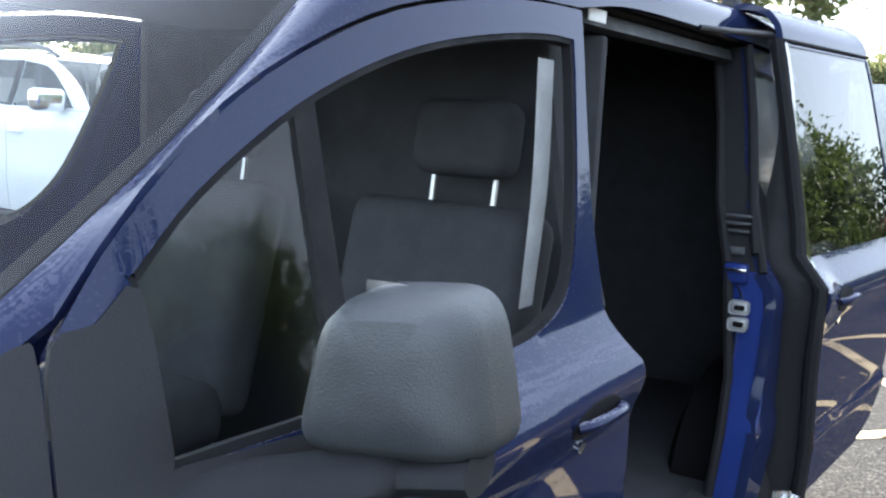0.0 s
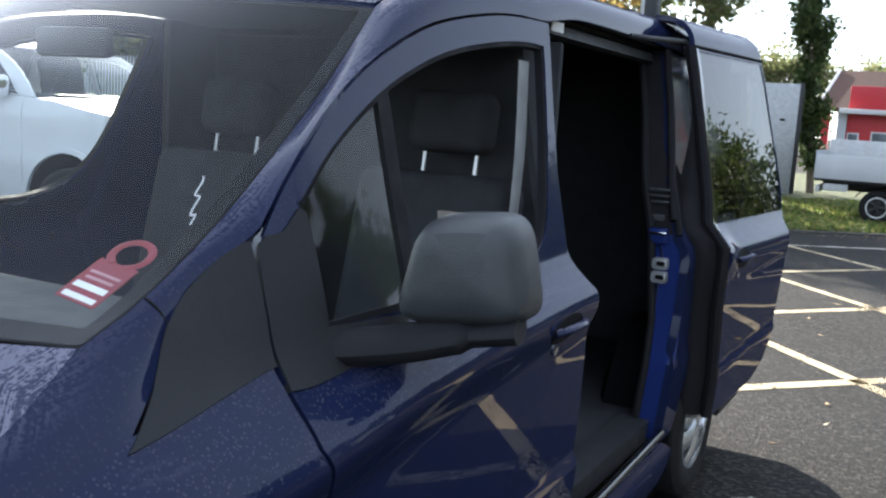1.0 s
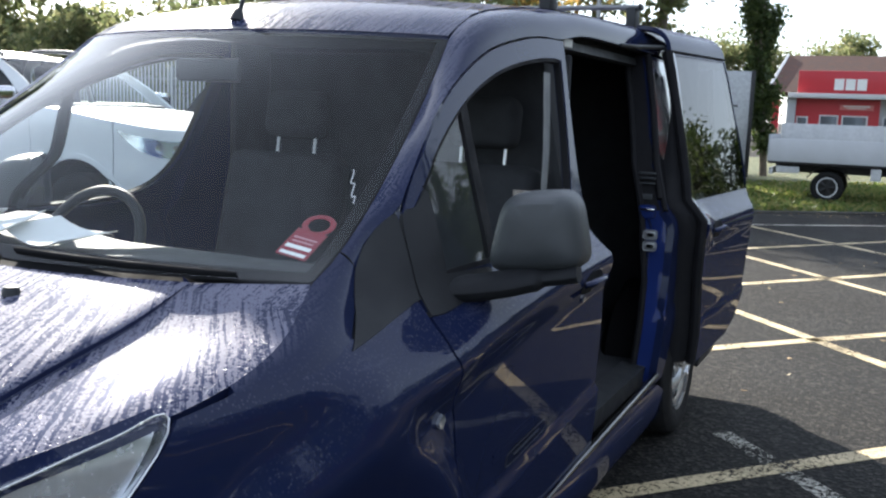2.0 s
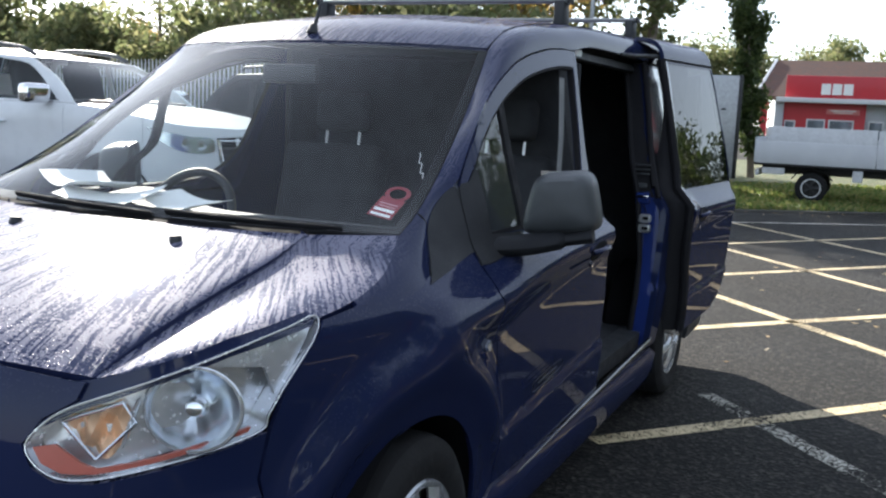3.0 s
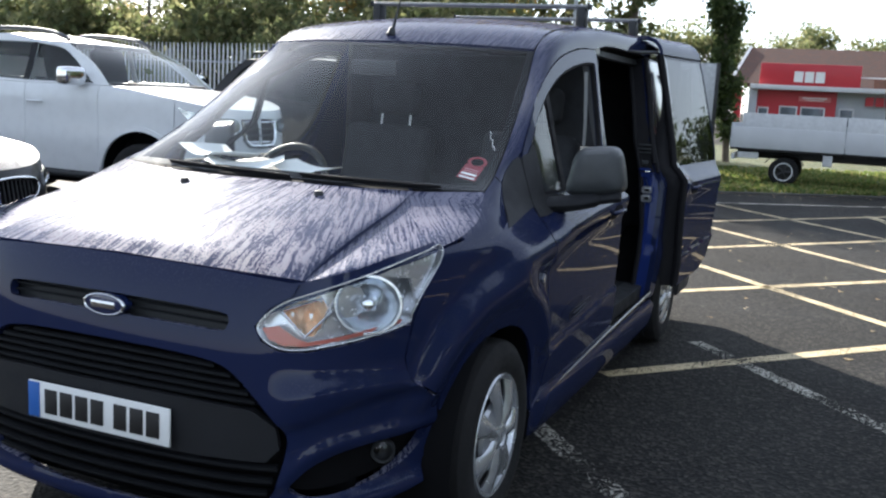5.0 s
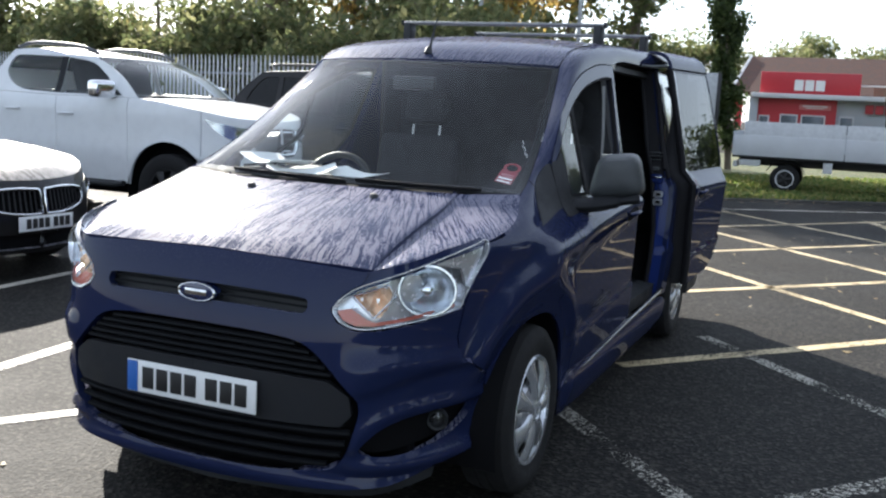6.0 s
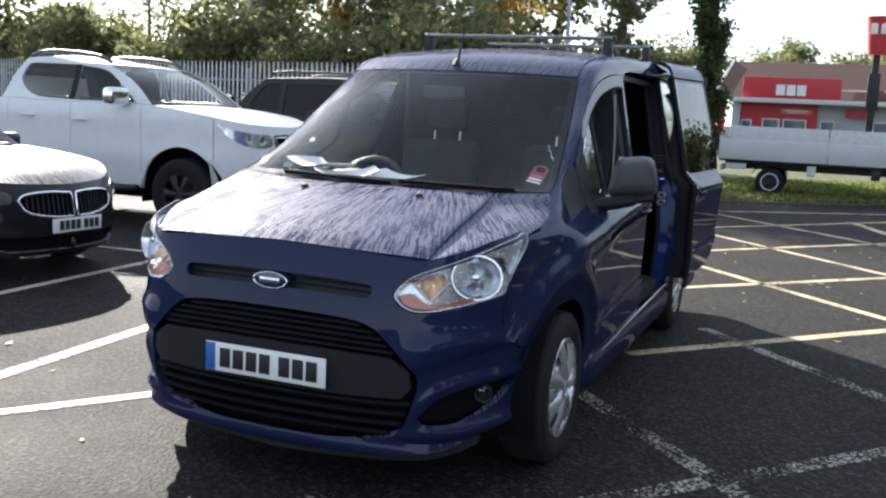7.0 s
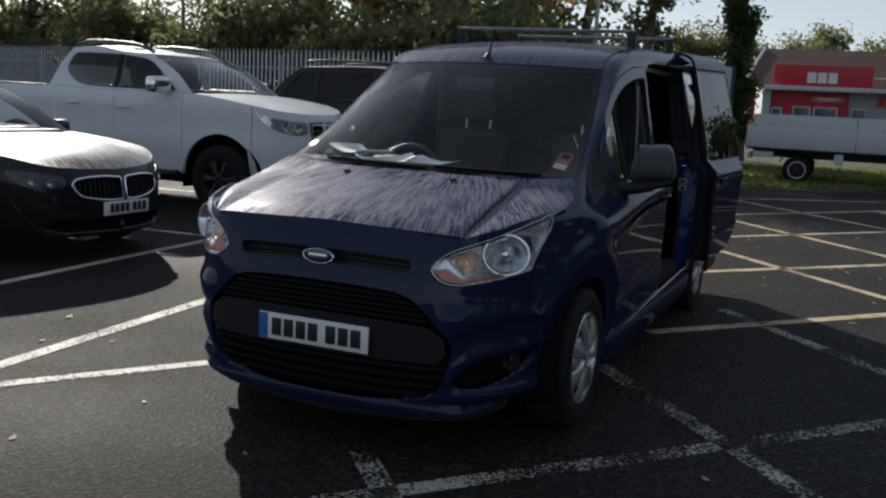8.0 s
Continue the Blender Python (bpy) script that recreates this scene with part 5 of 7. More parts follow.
part("leading_edge", loft([a, [(p + q) / 2 + Vector((0, -0.03 * smoothstep(1.4, 1.1, p.z), 0)) for p, q in zip(a, b)], b], 24, centre=(0.9, 4.5, 1)), SEAL, sdoor, "black rubber-edged leading face")
part("edge_seal", tube([slid(u - 0.004, z, -0.014) for u, z in rim_pts], 0.021, 8), SEAL, sdoor)
part("aperture_seal", tube([VAN.at(u, z, -0.006) for u, z in ((3.86, 1.74), (3.77, 1.52), (3.62, 1.27), (3.55, 1.13))], 0.013, 8), SEAL, van)
hp = [slid(SHIFT + u, z, o) for u, z, o in ((2.64, 0.985, 0.002), (2.665, 0.99, 0.020), (2.72, 0.995, 0.026), (2.775, 0.99, 0.020), (2.80, 0.985, 0.002))]
part("handle", tube(smooth_points(hp, 4), 0.011, 10), BLUE, sdoor)
part("handle_cup", mk(smooth2([(SHIFT + u, z) for u, z in [(2.62, 0.99), (2.66, 1.02), (2.75, 1.02), (2.80, 0.99), (2.75, 0.955), (2.66, 0.955)]], 4), 0.02, depth=0.006, out=0.002), SEAL, sdoor)
part("key_lock", mk(smooth2([(SHIFT + u, z) for u, z in [(2.66, 0.925), (2.675, 0.935), (2.69, 0.925), (2.675, 0.91)]], 3), 0.01, depth=0.006, out=0.004), CHROME, sdoor)
top_f = slid(3.845, 1.762, -0.02)
part("roller_arm", tube([top_f + Vector((0, 0.02, 0.0)), top_f + Vector((-0.02, 0.0, 0.018)), (0.715, 3.50, 1.757), (0.67, 3.40, 1.757)], 0.009, 8), TRIM, sdoor)
low_f = slid(3.73, 0.42, -0.09)
part("lower_arm", tube([low_f, low_f + Vector((-0.12, -0.05, 0.0)), (0.80, 3.36, 0.385)], 0.014, 8), DARK_STEEL, sdoor)


# ---- inside the van's cab ----
def dash():
    rows = []
    for x in np.linspace(-0.70, 0.70, 15):
        hump = 0.055 * math.exp(-((x + 0.36) / 0.17) ** 2)
        base = 0.865 + 0.13 * (abs(x) / 0.7) ** 2
        rows.append([(x, base + 0.06, 1.108), (x, base + 0.18, 1.112), (x, base + 0.34, 1.105 + hump * 0.7), (x, 1.36, 1.100 + hump), (x, 1.42, 1.06 + hump * 0.6), (x, 1.44, 0.95), (x, 1.42, 0.72)])
    return loft(rows, 26, centre=(0, 1.0, 0.6), sub=2)


part("dashboard", dash(), DASH, van, "matt black dashboard under the windscreen")
sw = part("steering_wheel", tube([(0.185 * math.cos(q), 0.185 * math.sin(q), 0) for q in np.linspace(0, 2 * math.pi, 41)], 0.016, 10, caps=False), TRIM, van, "black steering wheel")
sw.matrix_basis = pose(-0.38, 1.56, 1.03, 62, 0, 0)
part("wheel_hub", box((0.17, 0.13, 0.05), (0, -0.01, 0.0), 0.03, 3), TRIM, sw)
for q in (0, 180, 270):
    part("wheel_spoke", tube([(0.05 * math.cos(radians(q)), 0.05 * math.sin(radians(q)), 0), (0.18 * math.cos(radians(q)), 0.18 * math.sin(radians(q)), 0)], 0.014, 8), TRIM, sw)


def seat(x, w):
    s = new("seat")
    s.parent = van
    s.location = (x, 0, 0)
    tagged(s, "dark cloth cab seat with a headrest")
    part("cushion", box((w, 0.52, 0.17), (0, 2.20, 0.70), 0.05, 3), CLOTH, s)
    part("backrest", box((w, 0.15, 0.62), (0, 2.54, 0.98), 0.05, 3, turn=pose(0, 0, 0, -14)), CLOTH, s)
    part("headrest", box((0.26, 0.11, 0.18), (0, 2.665, 1.43), 0.04, 3, turn=pose(0, 0, 0, -10)), CLOTH, s)
    for sx in (-0.085, 0.085):
        part("headrest_post", tube([(sx, 2.645, 1.245), (sx, 2.66, 1.355)], 0.0065, 8), ALUMINIUM, s)
    return s


seat(-0.395, 0.50)
seat(0.40, 0.50)
part("seat_belt", loft([[(0.690, 2.44, 1.60), (0.715, 2.40, 1.36), (0.730, 2.35, 1.12)], [(0.686, 2.515, 1.60), (0.711, 2.475, 1.36), (0.727, 2.41, 1.12)]], 12), plain("belt_webbing", (0.30, 0.31, 0.31), 0.85), van, "pale grey seat belt hanging by the pillar")
part("cab_pillar_trim", VAN.sheet([(2.50, 1.10), (2.62, 1.10), (2.70, 1.68), (2.58, 1.68)], 0.06, out=-0.07, depth=0.02), CLOTH, van)
part("rear_view_mirror", box((0.22, 0.03, 0.065), (-0.02, 1.66, 1.555), 0.012, 2), TRIM, van)
part("cab_roof_lining", box((1.06, 0.78, 0.02), (0, 2.32, 1.70), 0.005), CLOTH, van)
for at, size, rz, tip in (((-0.45, 1.16, 1.160), (0.21, 0.297, 0.002), 64, 3), ((-0.26, 1.07, 1.140), (0.21, 0.297, 0.002), -58, 2), ((-0.02, 1.12, 1.140), (0.15, 0.24, 0.002), 78, 3)):
    bm = box(size)
    bmesh.ops.subdivide_edges(bm, edges=bm.edges[:], cuts=5, use_grid_fill=True)
    for v in bm.verts:
        v.co.z += 0.012 * math.sin(v.co.x * 14 + at[0] * 9) * math.cos(v.co.y * 8) + 1.5 * v.co.y * v.co.y
    ob = tagged(part("paper_sheet", bm, PAPER), "white paper sheet curling on the dashboard", "paper", "papers on the dashboard")
    ob.matrix_basis = pose(*at, tip, 0, rz)

# hanging parking tag behind the glass
def on_screen(f, s, back=0.016):
    p = screen_point(f, s)
    return Vector((p.x, p.y + back, p.z - back * 0.6))


tag = thing("parking_tag", pose(0, 0, 0), "red paper tag with pale bars behind the windscreen", "tag")
a, b = on_screen(0.80, 0.10), on_screen(0.86, 0.10)
up = on_screen(0.84, 0.30) - on_screen(0.83, 0.10)
dx, uz = (b - a).normalized(), up.normalized()
dx = (dx - uz * dx.dot(uz)).normalized()
nz = dx.cross(uz)
TM = Matrix(((dx.x, uz.x, nz.x, 0), (dx.y, uz.y, nz.y, 0), (dx.z, uz.z, nz.z, 0), (0, 0, 0, 1)))
TM.translation = on_screen(0.885, 0.145)
TM = TM @ pose(0, 0, 0, 0, 0, -6) @ Matrix.Scale(0.82, 4)
for name, bm, mat in (("tag_card", box((0.085, 0.11, 0.002), (0, 0, 0)), TAG_RED), ("pale_bar", box((0.066, 0.007, 0.003), (0, 0.020, 0)), TAG_PINK), ("pale_bar", box((0.060, 0.007, 0.003), (0, 0.005, 0)), TAG_PINK), ("pale_bar", box((0.07, 0.014, 0.003), (0, -0.016, 0)), PAPER), ("pale_bar", box((0.07, 0.012, 0.003), (0.0, -0.043, 0)), PAPER)):
    ob = part(name, bm, mat, tag)
    ob.matrix_basis = TM
ring = part("tag_hook", tube([(0.036 * math.cos(q), 0.085 + 0.036 * math.sin(q), 0) for q in np.linspace(-1.2, 4.3, 25)], 0.008, 6, flat=0.3), TAG_RED, tag)
ring.matrix_basis = TM


tape = [on_screen(0.955 - 0.05 * k / 8, 0.30 + 0.11 * k / 8 + 0.012 * math.sin(k * 1.9), 0.006) for k in range(9)]
strip = part("tape_scrap", tube(smooth_points(tape, 3), 0.0015, 6), STEEL_WHITE)
tagged(strip, "thin pale scrap of tape on the windscreen", "tape")


# ---- parked cars ----
def build_car(name, label, m, c):
    """A parked car from its main lines. c: length, half width, nose, tables of width and face, axles, belt, cab outline, windows, paint."""
    car = thing(name, m, label, c.get("category", "car"), "parked cars")
    sh = Shell(c["nose"], c["half"], c["L"], 0.25, spline1(*c["side"]), spline1(*c["face"]))
    paint = c["paint"]
    zb = spline1(*c["belt"])
    ax, r, ra, sill = c["axles"], c["r"], c["arch"], c["sill"]
    u0, u_end = sh.start, sh.end
    ctr = (0, c["L"] / 2, 0.7)

    def arches(ya, yb):
        """Lower edge from ya to yb, with the wheel arches cut in."""
        pts = [(ya, sill)]
        for y in ax:
            if ya < y < yb:
                pts += [p for p in arc2(y, r, ra, 180, 0, 16) if p[1] >= sill and ya < p[0] < yb]
        return pts + [(yb, sill)]

    seams = c["seams"]                 # bumper/wing, wing/door, door/door, door/quarter
    names = ["front_wing", "front_door", "rear_door", "rear_quarter"]
    cuts = [*seams, u_end - 0.75]
    for k in range(len(cuts) - 1):
        ya, yb = cuts[k] + 0.004, cuts[k + 1] - 0.004
        low = arches(ya, yb)
        top = [(y, float(zb(y))) for y in np.linspace(yb, ya, 12)]
        both(names[k], sh.sheet(low + top, 0.07, depth=0.02), paint, car)
    # face of the car
    face_loop = [(u0, sill)] + [(u, sill) for u in np.linspace(u0 + 0.1, cuts[0] - 0.004, 8)] + [(u, float(zb(u))) for u in np.linspace(cuts[0] - 0.004, u0, 14)]
    holes = [[(sh.ux(x), z) for x, z in h] for h in c["face_holes"]]
    part("front_bumper", symmetric(sh.sheet(face_loop, 0.05, holes=holes, depth=0.03)), paint, car)
    back = [(u0, sill + 0.02), (sh.ux(c["half"] * 0.93), sill + 0.02), (sh.ux(c["half"] * 0.93), float(zb(u0)) - 0.04), (u0, float(zb(u0)) - 0.04)]
    part("front_backing", symmetric(sh.sheet(back, 0.08, out=-0.05, depth=0)), GAP, car)
    tail = [(u_end - 0.745, sill), (u_end, sill), (u_end, float(zb(c["L"]))), (u_end - 0.745, float(zb(c["L"])))]
    part("tail", symmetric(sh.sheet(tail, 0.1, depth=0.02)), paint, car)
    # bonnet
    yc, zc = c["cowl"]
    uc_ = sh.ux(0.86 * c["half"])
    side_edge = [sh.at(u, float(zb(u))) for u in np.linspace(uc_, yc, 9)]
    rows = []
    for f in (0.0, 0.35, 0.65, 0.85):
        un = sh.ux(max(0.0005, f * 0.86 * c["half"]))
        a, b = sh.at(un, float(zb(un))), Vector((f * side_edge[-1].x, yc - 0.085 * (1 - f * f), zc + 0.012 * (1 - f * f)))
        a.x = 0.0 if f == 0 else a.x
        rows.append([a.lerp(b, k / 8) + Vector((0, 0, c.get("crown", 0.05) * (1 - 0.75 * f * f) * math.sin(math.pi * (k / 8) ** 0.75))) for k in range(9)])
    rows.append(side_edge)
    part("bonnet", symmetric(loft(rows, 20, centre=ctr, depth=0.01, sub=3)), paint, car)
    # glasshouse
    (ya, za), (yr, zr), (ye, ze), (yd, zd) = c["cab"]
    a_line = smooth_points([(ya, za, 0), ((ya + yr) / 2 - 0.03, (za + zr) / 2 + 0.03, 0), (yr, zr, 0)], 6)
    r_line = smooth_points([(yr, zr, 0), ((yr * 2 + ye) / 3, zr + 0.02, 0), ((yr + 2 * ye) / 3, ze + 0.02, 0), (ye, ze, 0)], 6)
    d_line = smooth_points([(ye, ze, 0), ((ye + yd) / 2 + 0.03, (ze + zd) / 2 + 0.03, 0), (yd, zd, 0)], 6)
    outline = [(p.x, p.y) for p in a_line + r_line[1:] + d_line[1:]] + [(y, float(zb(y)) + 0.006) for y in np.linspace(yd, ya, 10)]
    wins = [smooth2(w, 3) for w in c["windows"]]
    both("cab_side", sh.sheet(outline, 0.07, holes=wins, depth=0.025), paint, car)
    for w in c["windows"]:
        z0, ys = min(z for y, z in w) + 0.004, [y for y, z in w]
        both("door_card", tube([sh.at(y, z0, -0.055) for y in np.linspace(min(ys) - 0.02, max(ys) - 0.06, 6)], 0.032, 8), TRIM, car)
    for w in wins:
        for pane in both("side_window", sh.sheet(w, 0.12, out=-0.012, depth=0), c["glass"], car):
            pane.visible_shadow = False
    A, R, D = [[sh.at(p.x, p.y) for p in ln] for ln in (a_line, r_line, d_line)]

    def cross(line, bow_y, bow_z):
        out = []
        for f in (0.0, 0.4, 0.75, 1.0):
            out.append([Vector((p.x * f, p.y - bow_y * (1 - f * f), p.z + bow_z * (1 - f * f))) for p in line])
        return out
    sc = part("windscreen", symmetric(loft(cross(A, 0.10, 0.0), 14, centre=ctr, sub=3)), c.get("screen", CLEAR), car)
    sc.visible_shadow = False
    bz = 0.035
    roof_rows = [[Vector((p.x * f, p.y - 0.10 * (1 - f * f) * (1 - k / (len(R) - 1)), p.z + bz * (1 - f * f) * min(1, k / 4))) for k, p in enumerate(R)] for f in (0.0, 0.4, 0.75, 1.0)]
    part("roof", symmetric(loft(roof_rows, 16, centre=ctr, depth=0.01, sub=3)), paint, car)
    part("rear_screen", symmetric(loft(cross(D, 0.0, 0.01), 12, centre=ctr, sub=3)), PRIVACY, car)
    # cabin block, floor and wheels
    part("cabin", box((c["half"] * 1.35, yd - ya - 0.55, 0.5), (0, (ya + yd) / 2 + 0.1, za - 0.25), 0.08, 2), CLOTH, car)
    part("dashboard", box((c["half"] * 1.52, 0.62, 0.16), (0, ya + 0.24, za - 0.045), 0.05, 3), TRIM, car)
    for sx in (-0.36, 0.36):
        part("seat_back", box((0.48, 0.16, 0.62), (sx, (ya + yr) / 2 + 0.75, za + 0.10), 0.06, 3, turn=pose(0, 0, 0, -14)), CLOTH, car)
        part("headrest", box((0.26, 0.10, 0.18), (sx, (ya + yr) / 2 + 0.85, za + 0.42), 0.04, 3), CLOTH, car)
    part("underbody", box((c["half"] * 1.5, c["L"] - 0.9, 0.2), (0, c["L"] / 2, sill + 0.08), 0.03), GAP, car)
    for y in ax:
        for sx in (1, -1):
            liner = lathe([(ra + 0.01, -0.01), (ra + 0.01, -0.26), (0.0, -0.28)], 28)
            bmesh.ops.delete(liner, geom=[f for f in liner.faces if f.calc_center_median().z < -0.1], context="FACES")
            ob = part("arch_liner", liner if sx > 0 else mirrored(liner), GAP, car)
            ob.matrix_basis = pose(sx * (c["half"] - 0.01), y, r)
            wheel(car, pose(sx * (c["half"] - 0.115), y, r, 0, 0, 0 if sx > 0 else 180), r=r, width=0.225, rim=c["rim"], spokes=c.get("spokes", 6), rim_mat=c.get("rim_mat"))
    # mirrors and handles
    mx, my, mz = c["mirror"]
    for sx in (1, -1):
        k = c.get("mirror_size", 1.0)
        head = box((0.20 * k, 0.13 * k, 0.14 * k), (0, 0, 0), 0.045, 3)
        head.transform(pose(sx * mx, my, mz, 0, 0, sx * 12))
        mh = part("door_mirror", head, c.get("mirror_mat", paint), car)
        part("mirror_foot", tube([(sx * (mx - 0.16), my - 0.02, mz - 0.06), (sx * (mx - 0.04), my, mz - 0.03)], 0.025, 8), TRIM, mh)
    for y, z in c.get("handles", []):
        hb = tube([sh.at(y - 0.10, z, 0.004), sh.at(y - 0.08, z, 0.03), sh.at(y + 0.08, z, 0.03), sh.at(y + 0.10, z, 0.004)], 0.013, 8)
        both("handle", hb, c.get("handle_mat", paint), car)
    return car, sh, {"A": A, "R": R, "D": D, "zb": zb}


def head_lamps(car, sh, loop, bulb_at, rr, mat=DARK_STEEL):
    for side in (1, -1):
        fl = (lambda b: b) if side > 0 else mirrored
        lp = smooth2([(sh.ux(x), z) for x, z in loop], 4)
        bowl = part("headlamp", fl(sh.sheet(lp, 0.05, out=0.003, depth=0.02)), mat, car, "clear headlamp unit")
        ln = part("lens", fl(sh.sheet(grown(lp, 0.004), 0.05, out=0.012, depth=0.0)), LENS, bowl)
        ln.visible_shadow = False
        for x, z in bulb_at:
            cpt = sh.at(sh.ux(x), z, 0.006)
            n = Vector((0.35, -1.0, 0.1)).normalized()
            bm = lathe([(rr, 0.004), (rr * 0.9, 0.0), (rr * 0.55, -0.004), (0.0, 0.002)], 20)
            bm.transform(Matrix.Translation(cpt) @ n.to_track_quat("X", "Z").to_matrix().to_4x4())
            part("lamp_reflector", fl(bm), CHROME, bowl)


# white pickup
pickup, psh, pl = build_car("pickup_truck", "white double-cab pickup truck parked on the asphalt", pose(-3.98, 6.72, 0.0, 0, 0, 90), dict(
    category="pickup truck", L=5.2, half=0.925, nose=(0.28, 0.52, 6), paint=WHITE_PAINT, glass=SIDE_GLASS,
    side=([0.3, 0.5, 0.68, 0.80, 0.95, 1.12, 1.22, 1.30, 1.38, 1.5, 1.72, 1.95], [0.84, 0.885, 0.905, 0.918, 0.912, 0.918, 0.924, 0.915, 0.885, 0.835, 0.765, 0.69]),
    face=([0.35, 0.55, 0.75, 0.97, 1.15, 1.35], [0.10, 0.02, 0.0, 0.01, 0.04, 0.12]),
    axles=(0.88, 4.03), r=0.400, arch=0.53, sill=0.46, rim=0.24, spokes=6, rim_mat=DARK_STEEL,
    belt=([-0.8, 0.0, 0.6, 1.2, 1.5, 2.5, 3.5, 5.3], [1.18, 1.21, 1.295, 1.365, 1.375, 1.365, 1.38, 1.36]),
    seams=(0.46, 1.42, 2.44, 3.40), cowl=(1.30, 1.375), crown=0.055,
    cab=((1.30, 1.378), (2.02, 1.815), (3.25, 1.865), (3.52, 1.39)),
    windows=[[(1.55, 1.395), (1.55, 1.41), (1.78, 1.59), (2.04, 1.745), (2.42, 1.795), (2.42, 1.795), (2.42, 1.39), (2.42, 1.39)],
             [(2.48, 1.392), (2.48, 1.392), (2.48, 1.80), (2.48, 1.80), (3.06, 1.805), (3.22, 1.78), (3.29, 1.62), (3.18, 1.49), (2.95, 1.41)]],
    face_holes=[[(0.0005, 1.11), (0.32, 1.10), (0.30, 0.87), (0.22, 0.80), (0.0005, 0.795)], [(0.0005, 0.74), (0.60, 0.74), (0.52, 0.58), (0.0005, 0.58)]],
    mirror=(1.04, 1.66, 1.455), mirror_mat=CHROME, mirror_size=1.35, handles=[(2.28, 1.17), (3.08, 1.19)], handle_mat=WHITE_PAINT))
both("pillar_cover", psh.sheet([(2.41, 1.392), (2.41, 1.796), (2.492, 1.801), (2.492, 1.394)], 0.05, out=0.004, depth=0.006), PANEL_BLACK, pickup)
head_lamps(pickup, psh, [(0.36, 0.98), (0.50, 0.95), (0.68, 0.975), (0.80, 1.06), (0.900, 1.195), (0.82, 1.165), (0.62, 1.115), (0.38, 1.095)], [(0.50, 1.03), (0.64, 1.045)], 0.045, BOWL)
for z in (1.07, 1.00, 0.93, 0.86):
    bm = bmesh.new()
    tube([psh.at(psh.ux(max(0, x)), z, -0.02) for x in np.linspace(0, 0.30, 8)], 0.012, 6, bm)
    part("grille_bar", symmetric(bm), CHROME if z in (1.07, 0.86) else TRIM, pickup)
frame_pts = [psh.at(psh.ux(x), z, 0.006) for x, z in ((0.0, 0.82), (0.20, 0.825), (0.28, 0.89), (0.31, 1.08))]
part("grille_surround", symmetric(tube(frame_pts, 0.022, 8)), CHROME, pickup)
number_plate(pickup, (0, -0.02, 0.66))
part("chassis", box((1.05, 3.6, 0.24), (0, 2.55, 0.40), 0.04, 2), GAP, pickup)
part("load_bed", box((1.5, 1.45, 0.05), (0, 4.35, 0.92), 0.01), TRIM, pickup)
for sx in (1, -1):
    part("bed_rail", box((0.07, 1.50, 0.05), (sx * 0.845, 4.36, 1.372), 0.015), TRIM, pickup)
    rail = [psh.at(y, 1.83 + 0.03 * (y - 2.0), 0.0) + Vector((-0.08, 0, dz)) for y, dz in ((2.06, 0.01), (2.25, 0.07), (2.6, 0.095), (3.05, 0.085), (3.28, 0.02))]
    bm = tube(smooth_points(rail, 5), 0.024, 8)
    part("roof_rail", bm if sx > 0 else mirrored(bm), TRIM_GREY, pickup, "grey metal roof rail")
part("cab_back", box((1.35, 0.04, 0.45), (0, 3.44, 1.50), 0.01), WHITE_PAINT, pickup)
both("side_step", tube([(0.88, 1.50, 0.44), (0.91, 1.6, 0.42), (0.91, 3.2, 0.42), (0.88, 3.35, 0.44)], 0.035, 10), TRIM, pickup)
both("arch_flare", psh.sheet(arc2(0.88, 0.40, 0.575, 176, 4, 20) + arc2(0.88, 0.40, 0.528, 4, 176, 20), 0.06, out=0.012, depth=0.02), WHITE_PAINT, pickup)

# black saloon with a double grille
saloon, ssh, _ = build_car("saloon_car", "black car with a twin grille parked on the asphalt", pose(-3.62, 2.90, 0.0, 0, 0, 90), dict(
    L=4.45, half=0.90, nose=(0.36, 0.55, 6), paint=BLACK_PAINT, glass=SIDE_GLASS,
    side=([0.15, 0.3, 0.5, 0.72, 0.85, 0.93, 1.0, 1.15, 1.42], [0.80, 0.865, 0.89, 0.90, 0.885, 0.85, 0.80, 0.74, 0.61]),
    face=([0.15, 0.3, 0.45, 0.6, 0.7, 0.8], [0.06, 0.01, 0.0, 0.01, 0.04, 0.12]),
    axles=(0.88, 3.58), r=0.325, arch=0.365, sill=0.22, rim=0.225, spokes=10,
    belt=([-0.8, 0.0, 0.5, 1.0, 1.5, 2.5, 3.5, 4.5], [0.745, 0.775, 0.87, 0.94, 0.975, 0.985, 0.99, 0.98]),
    seams=(0.48, 1.40, 2.40, 3.30), cowl=(1.40, 0.965), crown=0.09,
    cab=((1.40, 0.965), (2.20, 1.395), (3.2, 1.38), (3.95, 0.99)),
    windows=[[(1.72, 0.97), (1.72, 0.99), (2.05, 1.20), (2.32, 1.315), (2.40, 1.32), (2.40, 1.32), (2.40, 0.975), (2.40, 0.975)],
             [(2.48, 0.98), (2.48, 0.98), (2.48, 1.32), (2.48, 1.32), (3.0, 1.31), (3.35, 1.20), (3.62, 1.05), (3.5, 0.99)]],
    face_holes=[[(0.025, 0.69), (0.22, 0.70), (0.42, 0.685), (0.47, 0.64), (0.42, 0.565), (0.26, 0.525), (0.06, 0.515), (0.025, 0.535)], [(0.0005, 0.36), (0.60, 0.37), (0.66, 0.29), (0.55, 0.25), (0.0005, 0.25)]],
    mirror=(0.99, 1.72, 1.0), handles=[(2.26, 0.80), (3.15, 0.82)]))
